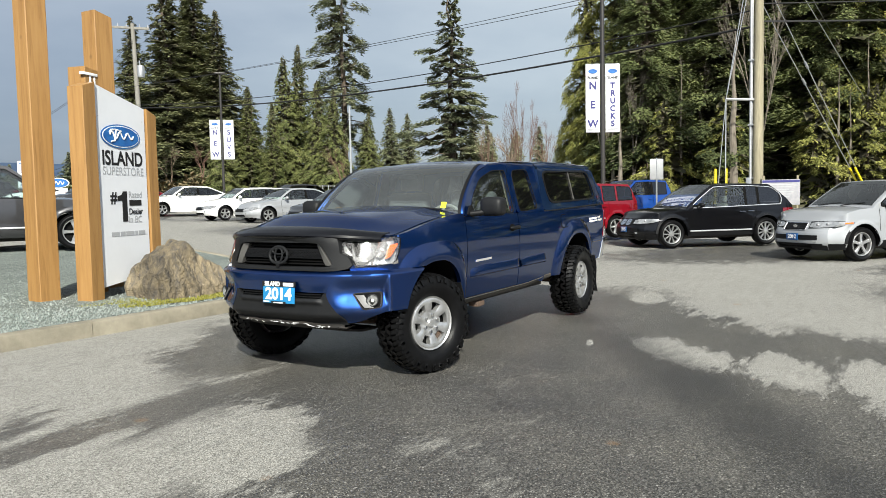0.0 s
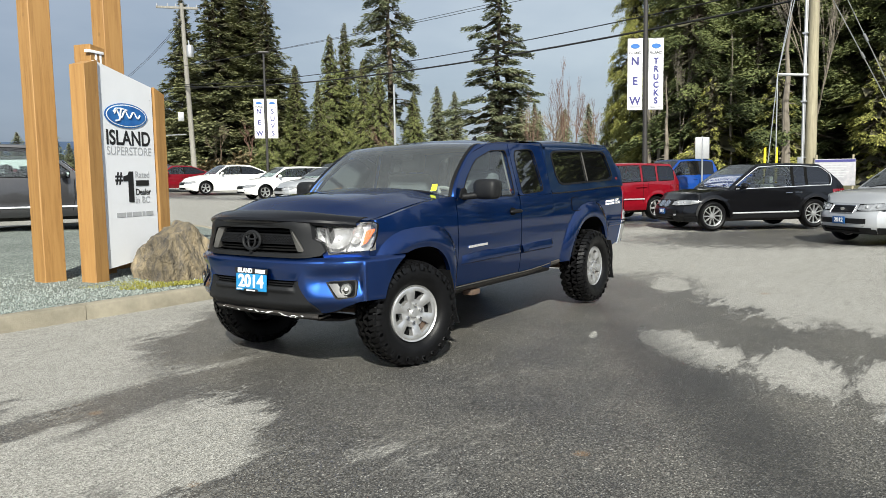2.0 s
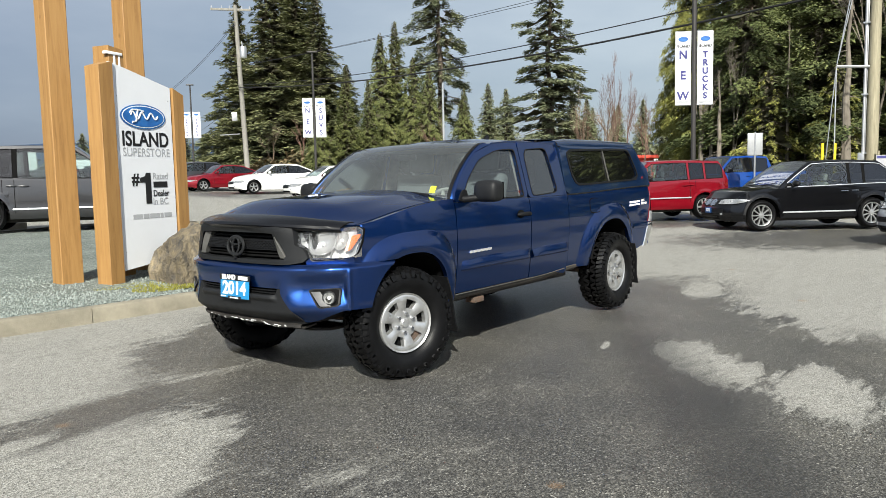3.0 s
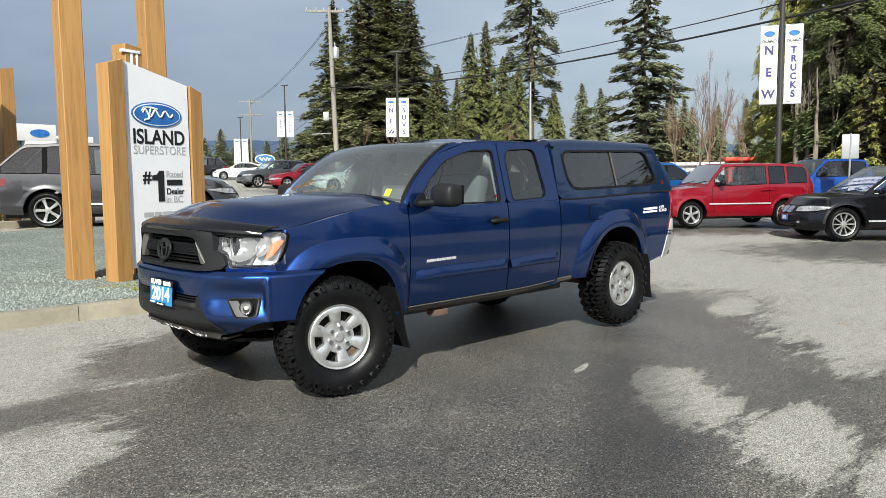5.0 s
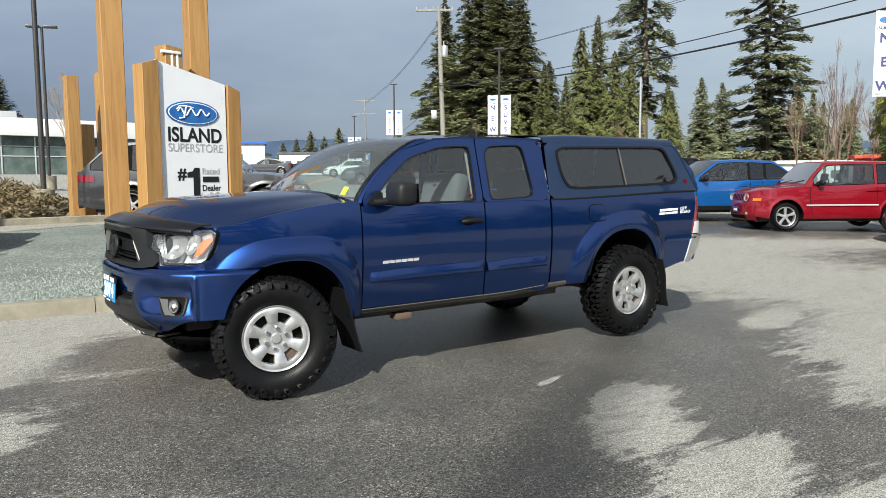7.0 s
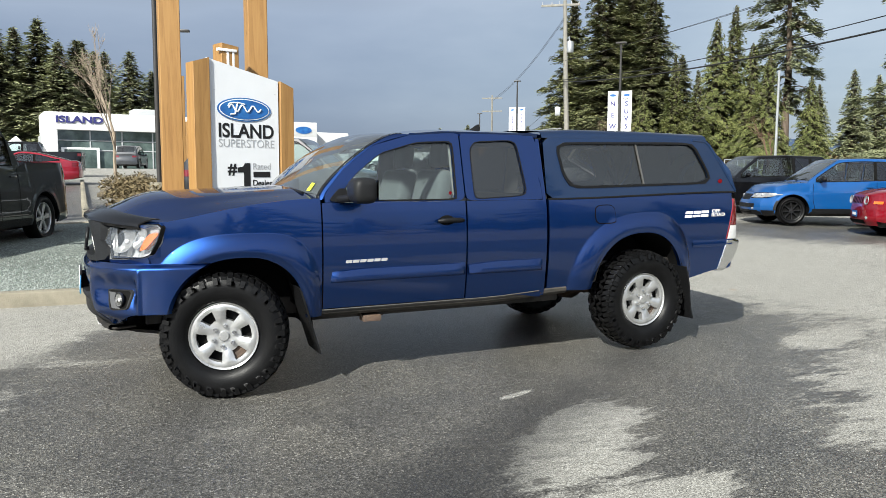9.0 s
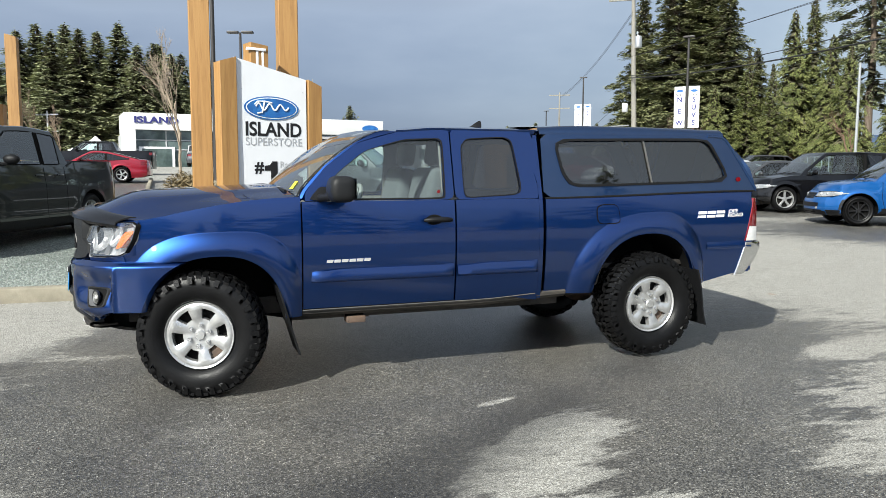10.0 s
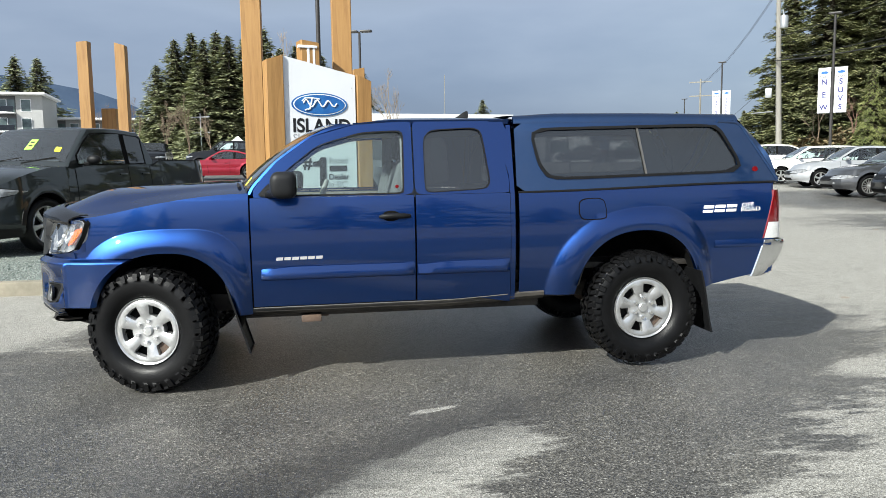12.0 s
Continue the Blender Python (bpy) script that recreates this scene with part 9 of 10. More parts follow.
def tree(kind, x, y, top, turn, label, wide=1.0, z=None):
    """Conifers: the crown of each kind is made once; each tree has its own height, girth and turn."""
    spec = {
        "fir": dict(h=20, r=4.0, n=42000, droop=0.24, base=0.05, spray=0.36, mt="fir", tr=0.34, ragged=0.28, gap=0.10),
        "fir2": dict(h=20, r=3.6, n=42000, droop=0.32, base=0.08, spray=0.37, mt="fir", tr=0.34, ragged=0.38, gap=0.18),
        "open": dict(h=22, r=3.1, n=24000, droop=0.34, base=0.24, spray=0.36, mt="fir_blue", tr=0.36, ragged=0.5, gap=0.30, power=0.40, per_m=5.5, pad=0.26),
        "layer": dict(h=20, r=4.4, n=34000, droop=0.16, base=0.06, spray=0.36, mt="fir_blue", tr=0.34, ragged=0.35, gap=0.25, per_m=9, pad=0.16),
        "narrow": dict(h=14, r=2.6, n=27000, droop=0.15, base=0.03, spray=0.29, mt="cedar", tr=0.2, ragged=0.18),
        "cedar": dict(h=16, r=3.4, n=30000, droop=0.45, base=0.04, spray=0.33, mt="cedar", tr=0.28, ragged=0.3, hang=0.30, power=0.7),
        "sapling": dict(h=6, r=1.5, n=11000, droop=0.35, base=0.04, spray=0.19, mt="wood_cedar", tr=0.10, ragged=0.45, hang=0.25, power=0.6, gap=0.25, per_m=14, pad=0.10),
        "back": dict(h=18, r=4.2, n=1500, droop=0.25, base=0.05, spray=1.6, mt="wood_fir", tr=0.3, ragged=0.3, gap=0.1),
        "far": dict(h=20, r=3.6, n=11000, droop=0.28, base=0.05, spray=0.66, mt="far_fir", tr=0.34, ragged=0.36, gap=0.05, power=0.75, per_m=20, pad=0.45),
        "wfar": dict(h=18, r=3.8, n=15000, droop=0.36, base=0.12, spray=0.55, mt="wood_fir", tr=0.30, ragged=0.4, gap=0.15, hang=0.25, power=0.55),
        "wood": dict(h=17, r=3.3, n=60000, droop=0.42, base=0.12, spray=0.25, mt="wood_cedar", tr=0.26, ragged=0.4, gap=0.22, hang=0.40, power=0.55, per_m=12, pad=0.22),
        "wood2": dict(h=18, r=3.6, n=50000, droop=0.30, base=0.18, spray=0.26, mt="wood_fir", tr=0.30, ragged=0.4, gap=0.22, hang=0.10, power=0.55, per_m=11, pad=0.20),
    }[kind]
    if kind not in TREES:
        sd = sum(ord(c) for c in kind)
        cm = conifer_mesh("crown", sd, spec["h"], spec["r"], spec["n"], spec["droop"], spec["base"], spec["spray"], spec["ragged"], spec.get("power", 0.9), spec.get("gap", 0), spec.get("hang", 0), spec.get("per_m", 17), spec.get("pad", 0.20))
        cm.materials.append(M[spec["mt"]])
        cm.materials.append(M["core_shade"])
        tm = trunk_mesh(sd + 1, spec["h"], spec["tr"], crown=spec["r"], base=max(0.08, spec["base"]))
        tm.materials.append(M["bark"])
        TREES[kind] = (cm, tm)
    cm, tm = TREES[kind]
    z0 = ground_z(x, y) if z is None else z
    s = (top - z0) / spec["h"]
    t = thing("conifer", label, "tree", "trees round the yard", at=Matrix.Translation((x, y, z0)) @ pose(0, 0, 0, 0, 0, turn) @ Matrix.Diagonal((s * wide, s * wide, s, 1)))
    part("trunk", tm, None, t)
    part("crown", cm, None, t)
    return t


def bare_mesh(seed, h, spread, depth=5, twig=0.012, trunk=0.12):
    rnd = random.Random(seed)
    bm = bmesh.new()

    def grow(p, d, L, r, k):
        q = p + d * L
        mid = p + d * L * 0.5 + Vector((rnd.uniform(-1, 1), rnd.uniform(-1, 1), 0)) * L * 0.05
        tube_bm(bm, [p, mid, q], [r, r * 0.85, r * 0.65], 5 if k > 2 else 3, cap=False)
        if k == 0:
            return
        for i in range(rnd.choice((2, 3, 3)) if k > 1 else 3):
            nd = (d + Vector((rnd.uniform(-1, 1), rnd.uniform(-1, 1), rnd.uniform(-0.2, 0.5))) * spread).normalized()
            grow(p + d * L * rnd.uniform(0.55, 1.0), nd, L * rnd.uniform(0.55, 0.8), max(twig * 0.5, r * 0.55), k - 1)
    grow(Vector((0, 0, -0.1)), Vector((0, 0, 1)), h * 0.34, trunk, depth)
    me = bpy.data.meshes.new("branches")
    bm.to_mesh(me)
    bm.free()
    return me


# unseen firs added past the parked cars, to darken reflections in the truck's side
for i in range(30):
    tree("back", 41 - 0.15 * i + (4.5 if i % 2 else 0.0), -21.0 - 1.9 * i, 10.0 - 4.0 * smoothstep(3, 9, i) + 1.5 * math.sin(i * 1.9), i * 43, "unseen dark fir added for reflections along the yard", wide=1.15)
# woods and sheds that close the yard behind the camera
for i in range(26):
    a = radians(150 + i * 8.2)
    rr = 48 + 9 * math.sin(i * 2.3)
    bx_, by_ = rr * math.cos(a), rr * math.sin(a)
    tree("back", bx_, by_, 11 + 4.5 * math.sin(i * 1.7), i * 31, "conifer along the far side of the yard", wide=1.25)

BARE = {}


def bare_tree(x, y, h, turn, mt, label, kind=0, name="bare_tree", wide=1.0):
    if (kind, mt) not in BARE:
        me = bare_mesh(20 + kind, 8.0, (0.55, 0.42, 0.8)[kind], (6, 6, 5)[kind])
        me.materials.append(M[mt])
        BARE[kind, mt] = me
    s = h / 8.0
    ob = part(name, BARE[kind, mt], None, at=Matrix.Translation((x, y, ground_z(x, y))) @ pose(0, 0, 0, 0, 0, turn) @ Matrix.Diagonal((s * wide, s * wide, s, 1)))
    return tagged(ob, label, "tree", "leafless trees")


def bare_stem(x, y, h, r, seed, label):
    """A straight limbless trunk with stubs of dead limbs, its crown lost among the others."""
    key = ("stem", seed % 3)
    if key not in BARE:
        me = trunk_mesh(70 + seed % 3, 10.0, 0.2, limbs=14, crown=0.9, base=0.22, bend=0.012)
        me.materials.append(M["pale_bark"])
        BARE[key] = me
    ob = part("leafless_tree", BARE[key], None, at=Matrix.Translation((x, y, ground_z(x, y))) @ pose(0, 0, 0, 0, 0, seed * 67) @ Matrix.Diagonal((r / 0.2, r / 0.2, h / 10.0, 1)))
    return tagged(ob, label, "tree", "leafless trees at the wood's edge")


FIR = "dense dark green fir with drooping boughs"
for i, (k, x, y, top, wd) in enumerate((("fir", 52.8, 72.0, 23, 1.35), ("fir", 54.4, 67.9, 28.0, 1.35), ("fir2", 58.8, 68.6, 31.0, 1.3), ("fir", 58.0, 63.8, 23.5, 1.35), ("fir2", 60, 71, 27, 1.3), ("fir2", 60.4, 61.5, 15, 1.4))):
    tree(k, x, y, top, i * 57, FIR, wide=wd)
for i, (k, x, y, top, wd) in enumerate((("narrow", 50.3, 51.4, 12.6, 1.2), ("cedar", 54.6, 50.5, 16.3, 1.1), ("narrow", 57.0, 50.6, 17.8, 1.1), ("cedar", 54.6, 46.1, 13.4, 1.3), ("cedar", 53.8, 43.4, 12.2, 1.3), ("narrow", 49.2, 47.2, 10.8, 1.4), ("cedar", 47.5, 52.5, 9.5, 1.5), ("cedar", 56, 40.8, 10.0, 1.4))):
    tree(k, x, y, top, i * 71, "yellow-green cedar with upswept outline")
tree("open", 61.5, 48.1, 29.0, 20, "tall thin fir with gaps between tufted boughs", wide=1.0)
tree("layer", 65.7, 36.8, 25.2, 80, "blue-green fir with layered spreading boughs", wide=1.05)
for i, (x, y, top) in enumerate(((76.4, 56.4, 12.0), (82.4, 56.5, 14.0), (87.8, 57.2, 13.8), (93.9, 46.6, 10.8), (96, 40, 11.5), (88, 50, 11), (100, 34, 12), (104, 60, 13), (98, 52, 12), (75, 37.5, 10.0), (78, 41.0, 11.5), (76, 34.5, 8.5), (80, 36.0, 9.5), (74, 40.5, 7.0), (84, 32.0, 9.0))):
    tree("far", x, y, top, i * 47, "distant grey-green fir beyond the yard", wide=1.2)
for i, (k, x, y, top, wd) in enumerate((("wood", 36.1, 10.9, 13.0, 0.85), ("wood", 35.1, 8.6, 16.0, 1.0), ("wood2", 31.8, 6.4, 15.5, 0.9), ("wood2", 34.8, 5.2, 17.5, 1.1), ("wood2", 33.8, 3.0, 17.0, 1.1), ("wfar", 37.4, 1.6, 17.0, 1.2), ("wood2", 35.5, 0.0, 16.5, 1.1), ("wood2", 34.1, -1.7, 15.5, 1.1), ("wood", 34.9, -3.0, 16.5, 1.1), ("wfar", 38.1, -4.4, 16.0, 1.2), ("wood", 36.0, -6.8, 16.5, 1.2),
                                      ("wfar", 41, 6.5, 18.5, 1.3), ("wfar", 42, 1.0, 19, 1.3), ("wfar", 43, -4.0, 18.5, 1.3), ("wfar", 38, -10, 17, 1.2), ("wfar", 35, -13, 17, 1.2), ("wfar", 39, -16, 18, 1.3), ("wfar", 47, -1, 20, 1.4), ("wfar", 46, 9, 18, 1.2),
                                      ("sapling", 30.6, 5.2, 5.6, 1.1), ("sapling", 31.0, 2.6, 5.6, 1.1), ("sapling", 31.4, -1.2, 6.0, 1.1), ("sapling", 31.0, -3.0, 5.4, 1.2), ("sapling", 31.8, -5.6, 6.0, 1.1), ("sapling", 32.5, 8.2, 6.2, 1.1), ("sapling", 30.2, -5.0, 4.2, 1.3), ("sapling", 30.4, -7.4, 4.8, 1.2))):
    tree(k, x, y, top, i * 39, "woodland cedar with hanging yellow-green fronds" if k in ("wood", "sapling") else "dark woodland fir behind the parked cars", wide=wd)
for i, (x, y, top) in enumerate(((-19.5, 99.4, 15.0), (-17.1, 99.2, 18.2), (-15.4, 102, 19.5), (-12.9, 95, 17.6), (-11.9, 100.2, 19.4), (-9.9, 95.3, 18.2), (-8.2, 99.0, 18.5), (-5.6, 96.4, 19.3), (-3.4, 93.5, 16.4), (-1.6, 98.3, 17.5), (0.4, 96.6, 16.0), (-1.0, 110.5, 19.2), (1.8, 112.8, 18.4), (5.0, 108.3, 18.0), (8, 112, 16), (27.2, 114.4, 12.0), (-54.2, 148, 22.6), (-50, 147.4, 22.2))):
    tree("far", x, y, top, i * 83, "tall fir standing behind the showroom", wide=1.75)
for i, (x, y, h, mt, kd) in enumerate(((54.5, 21.0, 8.0, "twig", 0), (52, 23.5, 7.5, "twig", 0), (60, 27, 8.5, "twig", 2), (66, 31, 9, "twig", 0), (72, 33, 9.5, "twig", 2), (48, 38, 6.5, "red_twig", 0), (50, 58, 8, "red_twig", 2), (49, 61.5, 7, "twig", 0))):
    bare_tree(x, y, h, i * 64, mt, "leafless alder with fine twigs" if mt == "twig" else "leafless reddish tree at the yard's edge", kd)
for i, (x, y, h) in enumerate(((48.5, 21.0, 10.5), (49.6, 22.4, 8.5), (48.0, 20.0, 9.0), (50.5, 19.6, 7.5), (49.0, 24.0, 8.0), (51.2, 17.6, 8.5), (47.2, 23.0, 6.5))):
    bare_tree(x, y, h, i * 64, "red_twig" if i % 3 != 1 else "twig", "slender leafless reddish stem at the yard's edge", 1, wide=0.36)
for i, (x, y, h) in enumerate(((0.30, 28.5, 6.0), (6.0, 45.0, 6.0))):
    bare_tree(x, y, h * 1.15, i * 50, "pale_twig", "young leafless tree in the planted strip", 1, wide=0.72)
for i, (x, y, h) in enumerate(((-11.0, 84, 7.0), (-14, 88, 9), (-21, 92, 9), (-24, 90, 8), (-28, 96, 9.5), (-17, 90, 8.5))):
    bare_tree(x, y, h, i * 50, "twig", "slender leafless birch beyond the yard", 1, wide=0.6)
for i, (x, y, h) in enumerate(((31.6, 1.3, 13.0), (31.2, 6.9, 9.0), (30.9, 8.3, 8.0), (32.2, 4.1, 10.0), (30.4, -6.2, 12.0), (31.2, -7.8, 13.0), (30.6, -9.4, 12.5), (29.8, -4.6, 11.0))):
    bare_tree(x, y, h, i * 77, "pale_bark", "straight pale trunk at the wood's edge", 1, wide=0.42)
for i, (x, y, h) in enumerate(((32.0, -4.2, 7.5), (32.6, -5.6, 8.5), (31.5, -7.0, 7.5), (33.0, -8.6, 9.0))):
    bare_tree(x, y, h, i * 50, "pale_bark", "thin leafless trunk at the wood's edge", 1, wide=0.55)

for i, (x, y, h, r) in enumerate(((31.0, 8.30, 6.5, 0.15), (31.1, 7.85, 7.5, 0.12), (30.4, 7.25, 6.0, 0.16), (31.3, 6.90, 7.0, 0.07), (31.2, 4.60, 8.0, 0.10), (30.0, 2.08, 9.0, 0.25), (31.0, -1.92, 7.0, 0.10), (30.6, -2.38, 6.0, 0.08), (31.0, -3.0, 8.0, 0.11), (30.8, -4.1, 6.5, 0.09), (30.4, -5.0, 7.0, 0.08))):
    bare_stem(x, y, h, r, i, "thick grey-brown bare trunk at the wood's edge" if r > 0.2 else "slender grey-brown bare trunk at the wood's edge")


def undergrowth(name, label, spots, mt, n, size, seed):
    """Loose leafy scrub in mounds."""
    rnd = random.Random(seed)
    verts, faces = [], []
    for k in range(n):
        x0, y0, rx, ry, h = spots[k % len(spots)]
        a, q = rnd.uniform(0, 6.28), math.sqrt(rnd.random())
        x, y = x0 + rx * q * math.cos(a), y0 + ry * q * math.sin(a)
        z = ground_z(x, y) + h * (1 - q * q * 0.7) * rnd.random() ** 0.6
        L = size * rnd.uniform(0.5, 1.3)
        b, e = rnd.uniform(0, 6.28), rnd.uniform(-0.6, 0.9)
        i = len(verts)
        cx, cy, cz = math.cos(b) * math.cos(e), math.sin(b) * math.cos(e), math.sin(e)
        w = L * 0.25
        verts += [(x, y, z), (x + cx * L * 0.5 - cy * w, y + cy * L * 0.5 + cx * w, z + cz * L * 0.5), (x + cx * L, y + cy * L, z + cz * L - 0.1 * L), (x + cx * L * 0.5 + cy * w, y + cy * L * 0.5 - cx * w, z + cz * L * 0.5 - 0.05 * L)]
        faces += [(i, i + 1, i + 2), (i, i + 2, i + 3)]
    me = bpy.data.meshes.new(name)
    me.from_pydata(verts, [], faces)
    ob = part(name, me, mt)
    return tagged(ob, label, "bushes", kind="stuff")


undergrowth("undergrowth", "tangled yellow-green undergrowth along the wood's edge", [(30.5 + 0.35 * i, 9.5 - 1.5 * i, 1.5, 1.3, 1.3 + 0.5 * (i % 3)) for i in range(14)], "cedar", 14000, 0.42, 4)
undergrowth("hedge", "brown and green scrub below the distant trees", [(47 + 1.6 * i, 60 - 2.6 * i, 2.2, 2.2, 2.2 + 0.8 * (i % 2)) for i in range(16)], "scrub", 9000, 0.8, 6)
undergrowth("planting", "dry brown shrubs in the planted strip", [(0.3 + 0.5 * (i % 3), 15.5 + 1.25 * i, 0.7, 0.8, 0.45 + 0.2 * (i % 2)) for i in range(12)], "scrub", 12000, 0.15, 7)
undergrowth("planting", "dry brown shrubs along the back of the yard", [(3.0 + 1.1 * i, 17.0 + 0.6 * (i % 2), 0.9, 0.6, 0.45) for i in range(3)], "scrub", 3000, 0.15, 8)
kerb_line([(3.8, 14.6), (-0.4, 14.0), (-0.75, 14.6), (-0.85, 22), (-0.95, 33)], "planter_kerb", "pale concrete kerb round the planted strip", height=0.15, piece=3.0)
for i, (x, y, s) in enumerate(((0.25, 15.4, 0.42), (1.0, 16.2, 0.36), (-0.2, 21.6, 0.42), (1.5, 15.2, 0.4))):
    boulder("boulder", x, y, ground_z(x, y) + 0.08, s, s * 0.75, s * 0.7, 3.0 + i, "rounded tan boulder among the shrubs", level=3)


# ---------------------------------------------------------------- buildings and distance
def showroom():
    t = thing("showroom", "long white car showroom with glazed front and ISLAND lettering", "building")
    a, b = Vector((-4.5, 79.9)), Vector((24.2, 83.4))
    w = (b - a).length
    z0 = ground_z(a.x, a.y)
    t.matrix_basis = on_plane((a.x, a.y, z0), (b.x - a.x, b.y - a.y, 0), (0, 0, 1))
    H = 5.75
    part("wall", box(0, w, 0, H, -7, -1.2, 0.02), "building", t)
    # white portal frame standing proud
    part("fascia", box(0, w, H - 1.75, H, -1.2, 0.0, 0.03), "building", t)
    part("end_wall", box(0, 1.1, 0, H - 1.75, -1.2, 0.0, 0.03), "building", t)
    part("end_wall", box(w - 3.2, w, 0, H - 1.75, -1.2, 0.0, 0.03), "building", t)
    n = 8
    g0, g1 = 1.1, w - 3.2
    for k in range(n):
        x0, x1 = g0 + (g1 - g0) * k / n, g0 + (g1 - g0) * (k + 1) / n
        for z_0, z_1 in ((0.1, 1.9), (2.0, 2.9), (2.98, H - 1.78)):
            part("window", box(x0 + 0.05, x1 - 0.05, z_0, z_1, -0.9, -0.86, 0.0), "glazing", t)
        part("mullion", box(x1 - 0.06, x1 + 0.06, 0, H - 1.75, -0.95, -0.78, 0.01), "mullion", t)
    for z in (1.92, 2.92):
        part("transom", box(g0, g1, z, z + 0.10, -0.95, -0.80, 0.01), "mullion", t)
    part("entrance_frame", box(1.4, 5.0, 0, 2.25, -0.78, -0.55, 0.03), "white_print", t)
    part("entrance_door", box(1.7, 4.7, 0.05, 2.05, -0.54, -0.52), "glazing", t)
    words("ISLAND", 0.92, "sign_navy", pose(3.15, H - 0.75, 0.05), t, "lettering", bold=0.03, depth=0.05, squeeze=1.42)
    part("oval_badge", oval(1.0, 0.42, 0.05, x=w - 1.7, y=H - 0.95, z=0.0), "sign_oval", t)
    part("roof_unit", box(9.0, 12.5, H, H + 0.9, -6.5, -3.5, 0.05), "mullion", t)
    part("wing", box(w, w + 5.5, 0, 4.8, -12, -3.0, 0.03), "building", t)
    part("awning", box(w - 2.6, w + 3.0, 2.2, 2.5, -3.0, -0.5, 0.03), "roof_dark", t)
    part("shutter", box(-0.01, 0.02, 0.2, 3.6, -9.0, -5.0), "mullion", t)


showroom()


def tent():
    t = thing("marquee", "white peaked marquee tent", "tent", at=pose(-5.6, 60.0, ground_z(-5.6, 60.0)) @ Matrix.Diagonal((0.7, 0.7, (4.2 - ground_z(-5.6, 60.0)) / 3.75, 1)))
    bm = bmesh.new()
    rows = []
    for r, z in ((2.6, 0.0), (2.6, 2.0), (2.0, 2.25), (1.2, 2.7), (0.5, 3.25), (0.06, 3.75)):
        rows.append([Vector((r * c, r * s, z)) for c, s in ((1, 1), (0, 1.0), (-1, 1), (-1, 0), (-1, -1), (0, -1), (1, -1), (1, 0))])
    vs = grid_bm(bm, rows, close=True)
    bm.faces.new(vs[-1])
    part("canopy", bm, "white_print", t)


tent()


def apartments(x, y, turn, n, storeys, label):
    t = thing("apartment_building", label, "building", "apartment blocks", at=pose(x, y, ground_z(x, y), 0, 0, turn))
    bay = 3.4
    H = 2.9 * storeys
    part("wall", box(0, n * bay, 0, 12, 0, H, 0.03), "wall_grey", t)
    for k in range(n):
        if k % 2 == 0:
            part("infill_panel", box(k * bay + 0.15, k * bay + 3.05, -0.02, 0.05, 0.1, H - 0.1, 0.01), "roof_dark", t)
    part("roof", box(-0.7, n * bay + 0.7, -1.6, 12.5, H, H + 0.35, 0.05), "white_print", t)
    for f in range(storeys):
        for k in range(n):
            z = 2.9 * f
            win = part("window", box(k * bay + 0.4, k * bay + 1.7, -0.05, 0.02, z + 0.4, z + 2.2), "glazing", t)
            part("window_frame", box(k * bay + 0.3, k * bay + 1.8, -0.03, 0.01, z + 0.3, z + 2.3), "white_print", win)
            if k % 2 == 0:
                bal = part("balcony", box(k * bay + 0.1, k * bay + 3.0, -1.5, 0, z + 0.0, z + 0.18, 0.02), "white_print", t)
                part("railing", box(k * bay + 0.1, k * bay + 3.0, -1.5, -1.45, z + 0.25, z + 1.1), "dark_glass", bal)
                part("balcony_door", box(k * bay + 1.9, k * bay + 2.9, -0.06, 0.02, z + 0.1, z + 2.2), "glazing", bal)


apartments(-62.0, 121.0, 8, 6, 4, "grey and white apartment block with balconies")
apartments(-46.0, 138.0, 8, 7, 3, "lower pale apartment block with dark balconies")


def low_building(x, y, turn, w, d, h, mt, roof, label):
    t = thing("shed", label, "building", "distant sheds", at=pose(x, y, ground_z(x, y), 0, 0, turn))
    part("wall", box(0, w, 0, d, 0, h, 0.03), mt, t)
    part("roof", box(-0.3, w + 0.3, -0.3, d + 0.3, h, h + 0.25, 0.03), roof, t)
    for k in range(3):
        part("window", box(w * (0.15 + 0.27 * k), w * (0.15 + 0.27 * k) + w * 0.14, -0.04, 0.01, h * 0.35, h * 0.7), "glazing", t)
    return t


low_building(52.9, 27.6, -50, 8.5, 4, 1.7, "building", "white_print", "long low white trailer behind the parked cars")
low_building(51.8, 21.2, -50, 1.7, 1.2, 2.15, "orange", "orange", "orange-red box beyond the yard")
low_building(20.0, 92.0, -20, 16, 8, 4.0, "building", "tarp", "white workshop in the distance")
low_building(30.0, 112.0, -30, 14, 8, 3.4, "wall_grey", "roof_dark", "grey workshop in the distance")
low_building(49.1, 115.4, -37, 7.2, 6, 3.9, "building", "roof_dark", "low white commercial building below the hills")
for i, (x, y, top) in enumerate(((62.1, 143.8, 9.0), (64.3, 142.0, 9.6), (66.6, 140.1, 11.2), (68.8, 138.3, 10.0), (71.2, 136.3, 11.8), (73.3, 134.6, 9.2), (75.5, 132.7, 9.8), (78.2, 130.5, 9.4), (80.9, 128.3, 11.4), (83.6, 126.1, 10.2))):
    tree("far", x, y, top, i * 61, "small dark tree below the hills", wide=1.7)


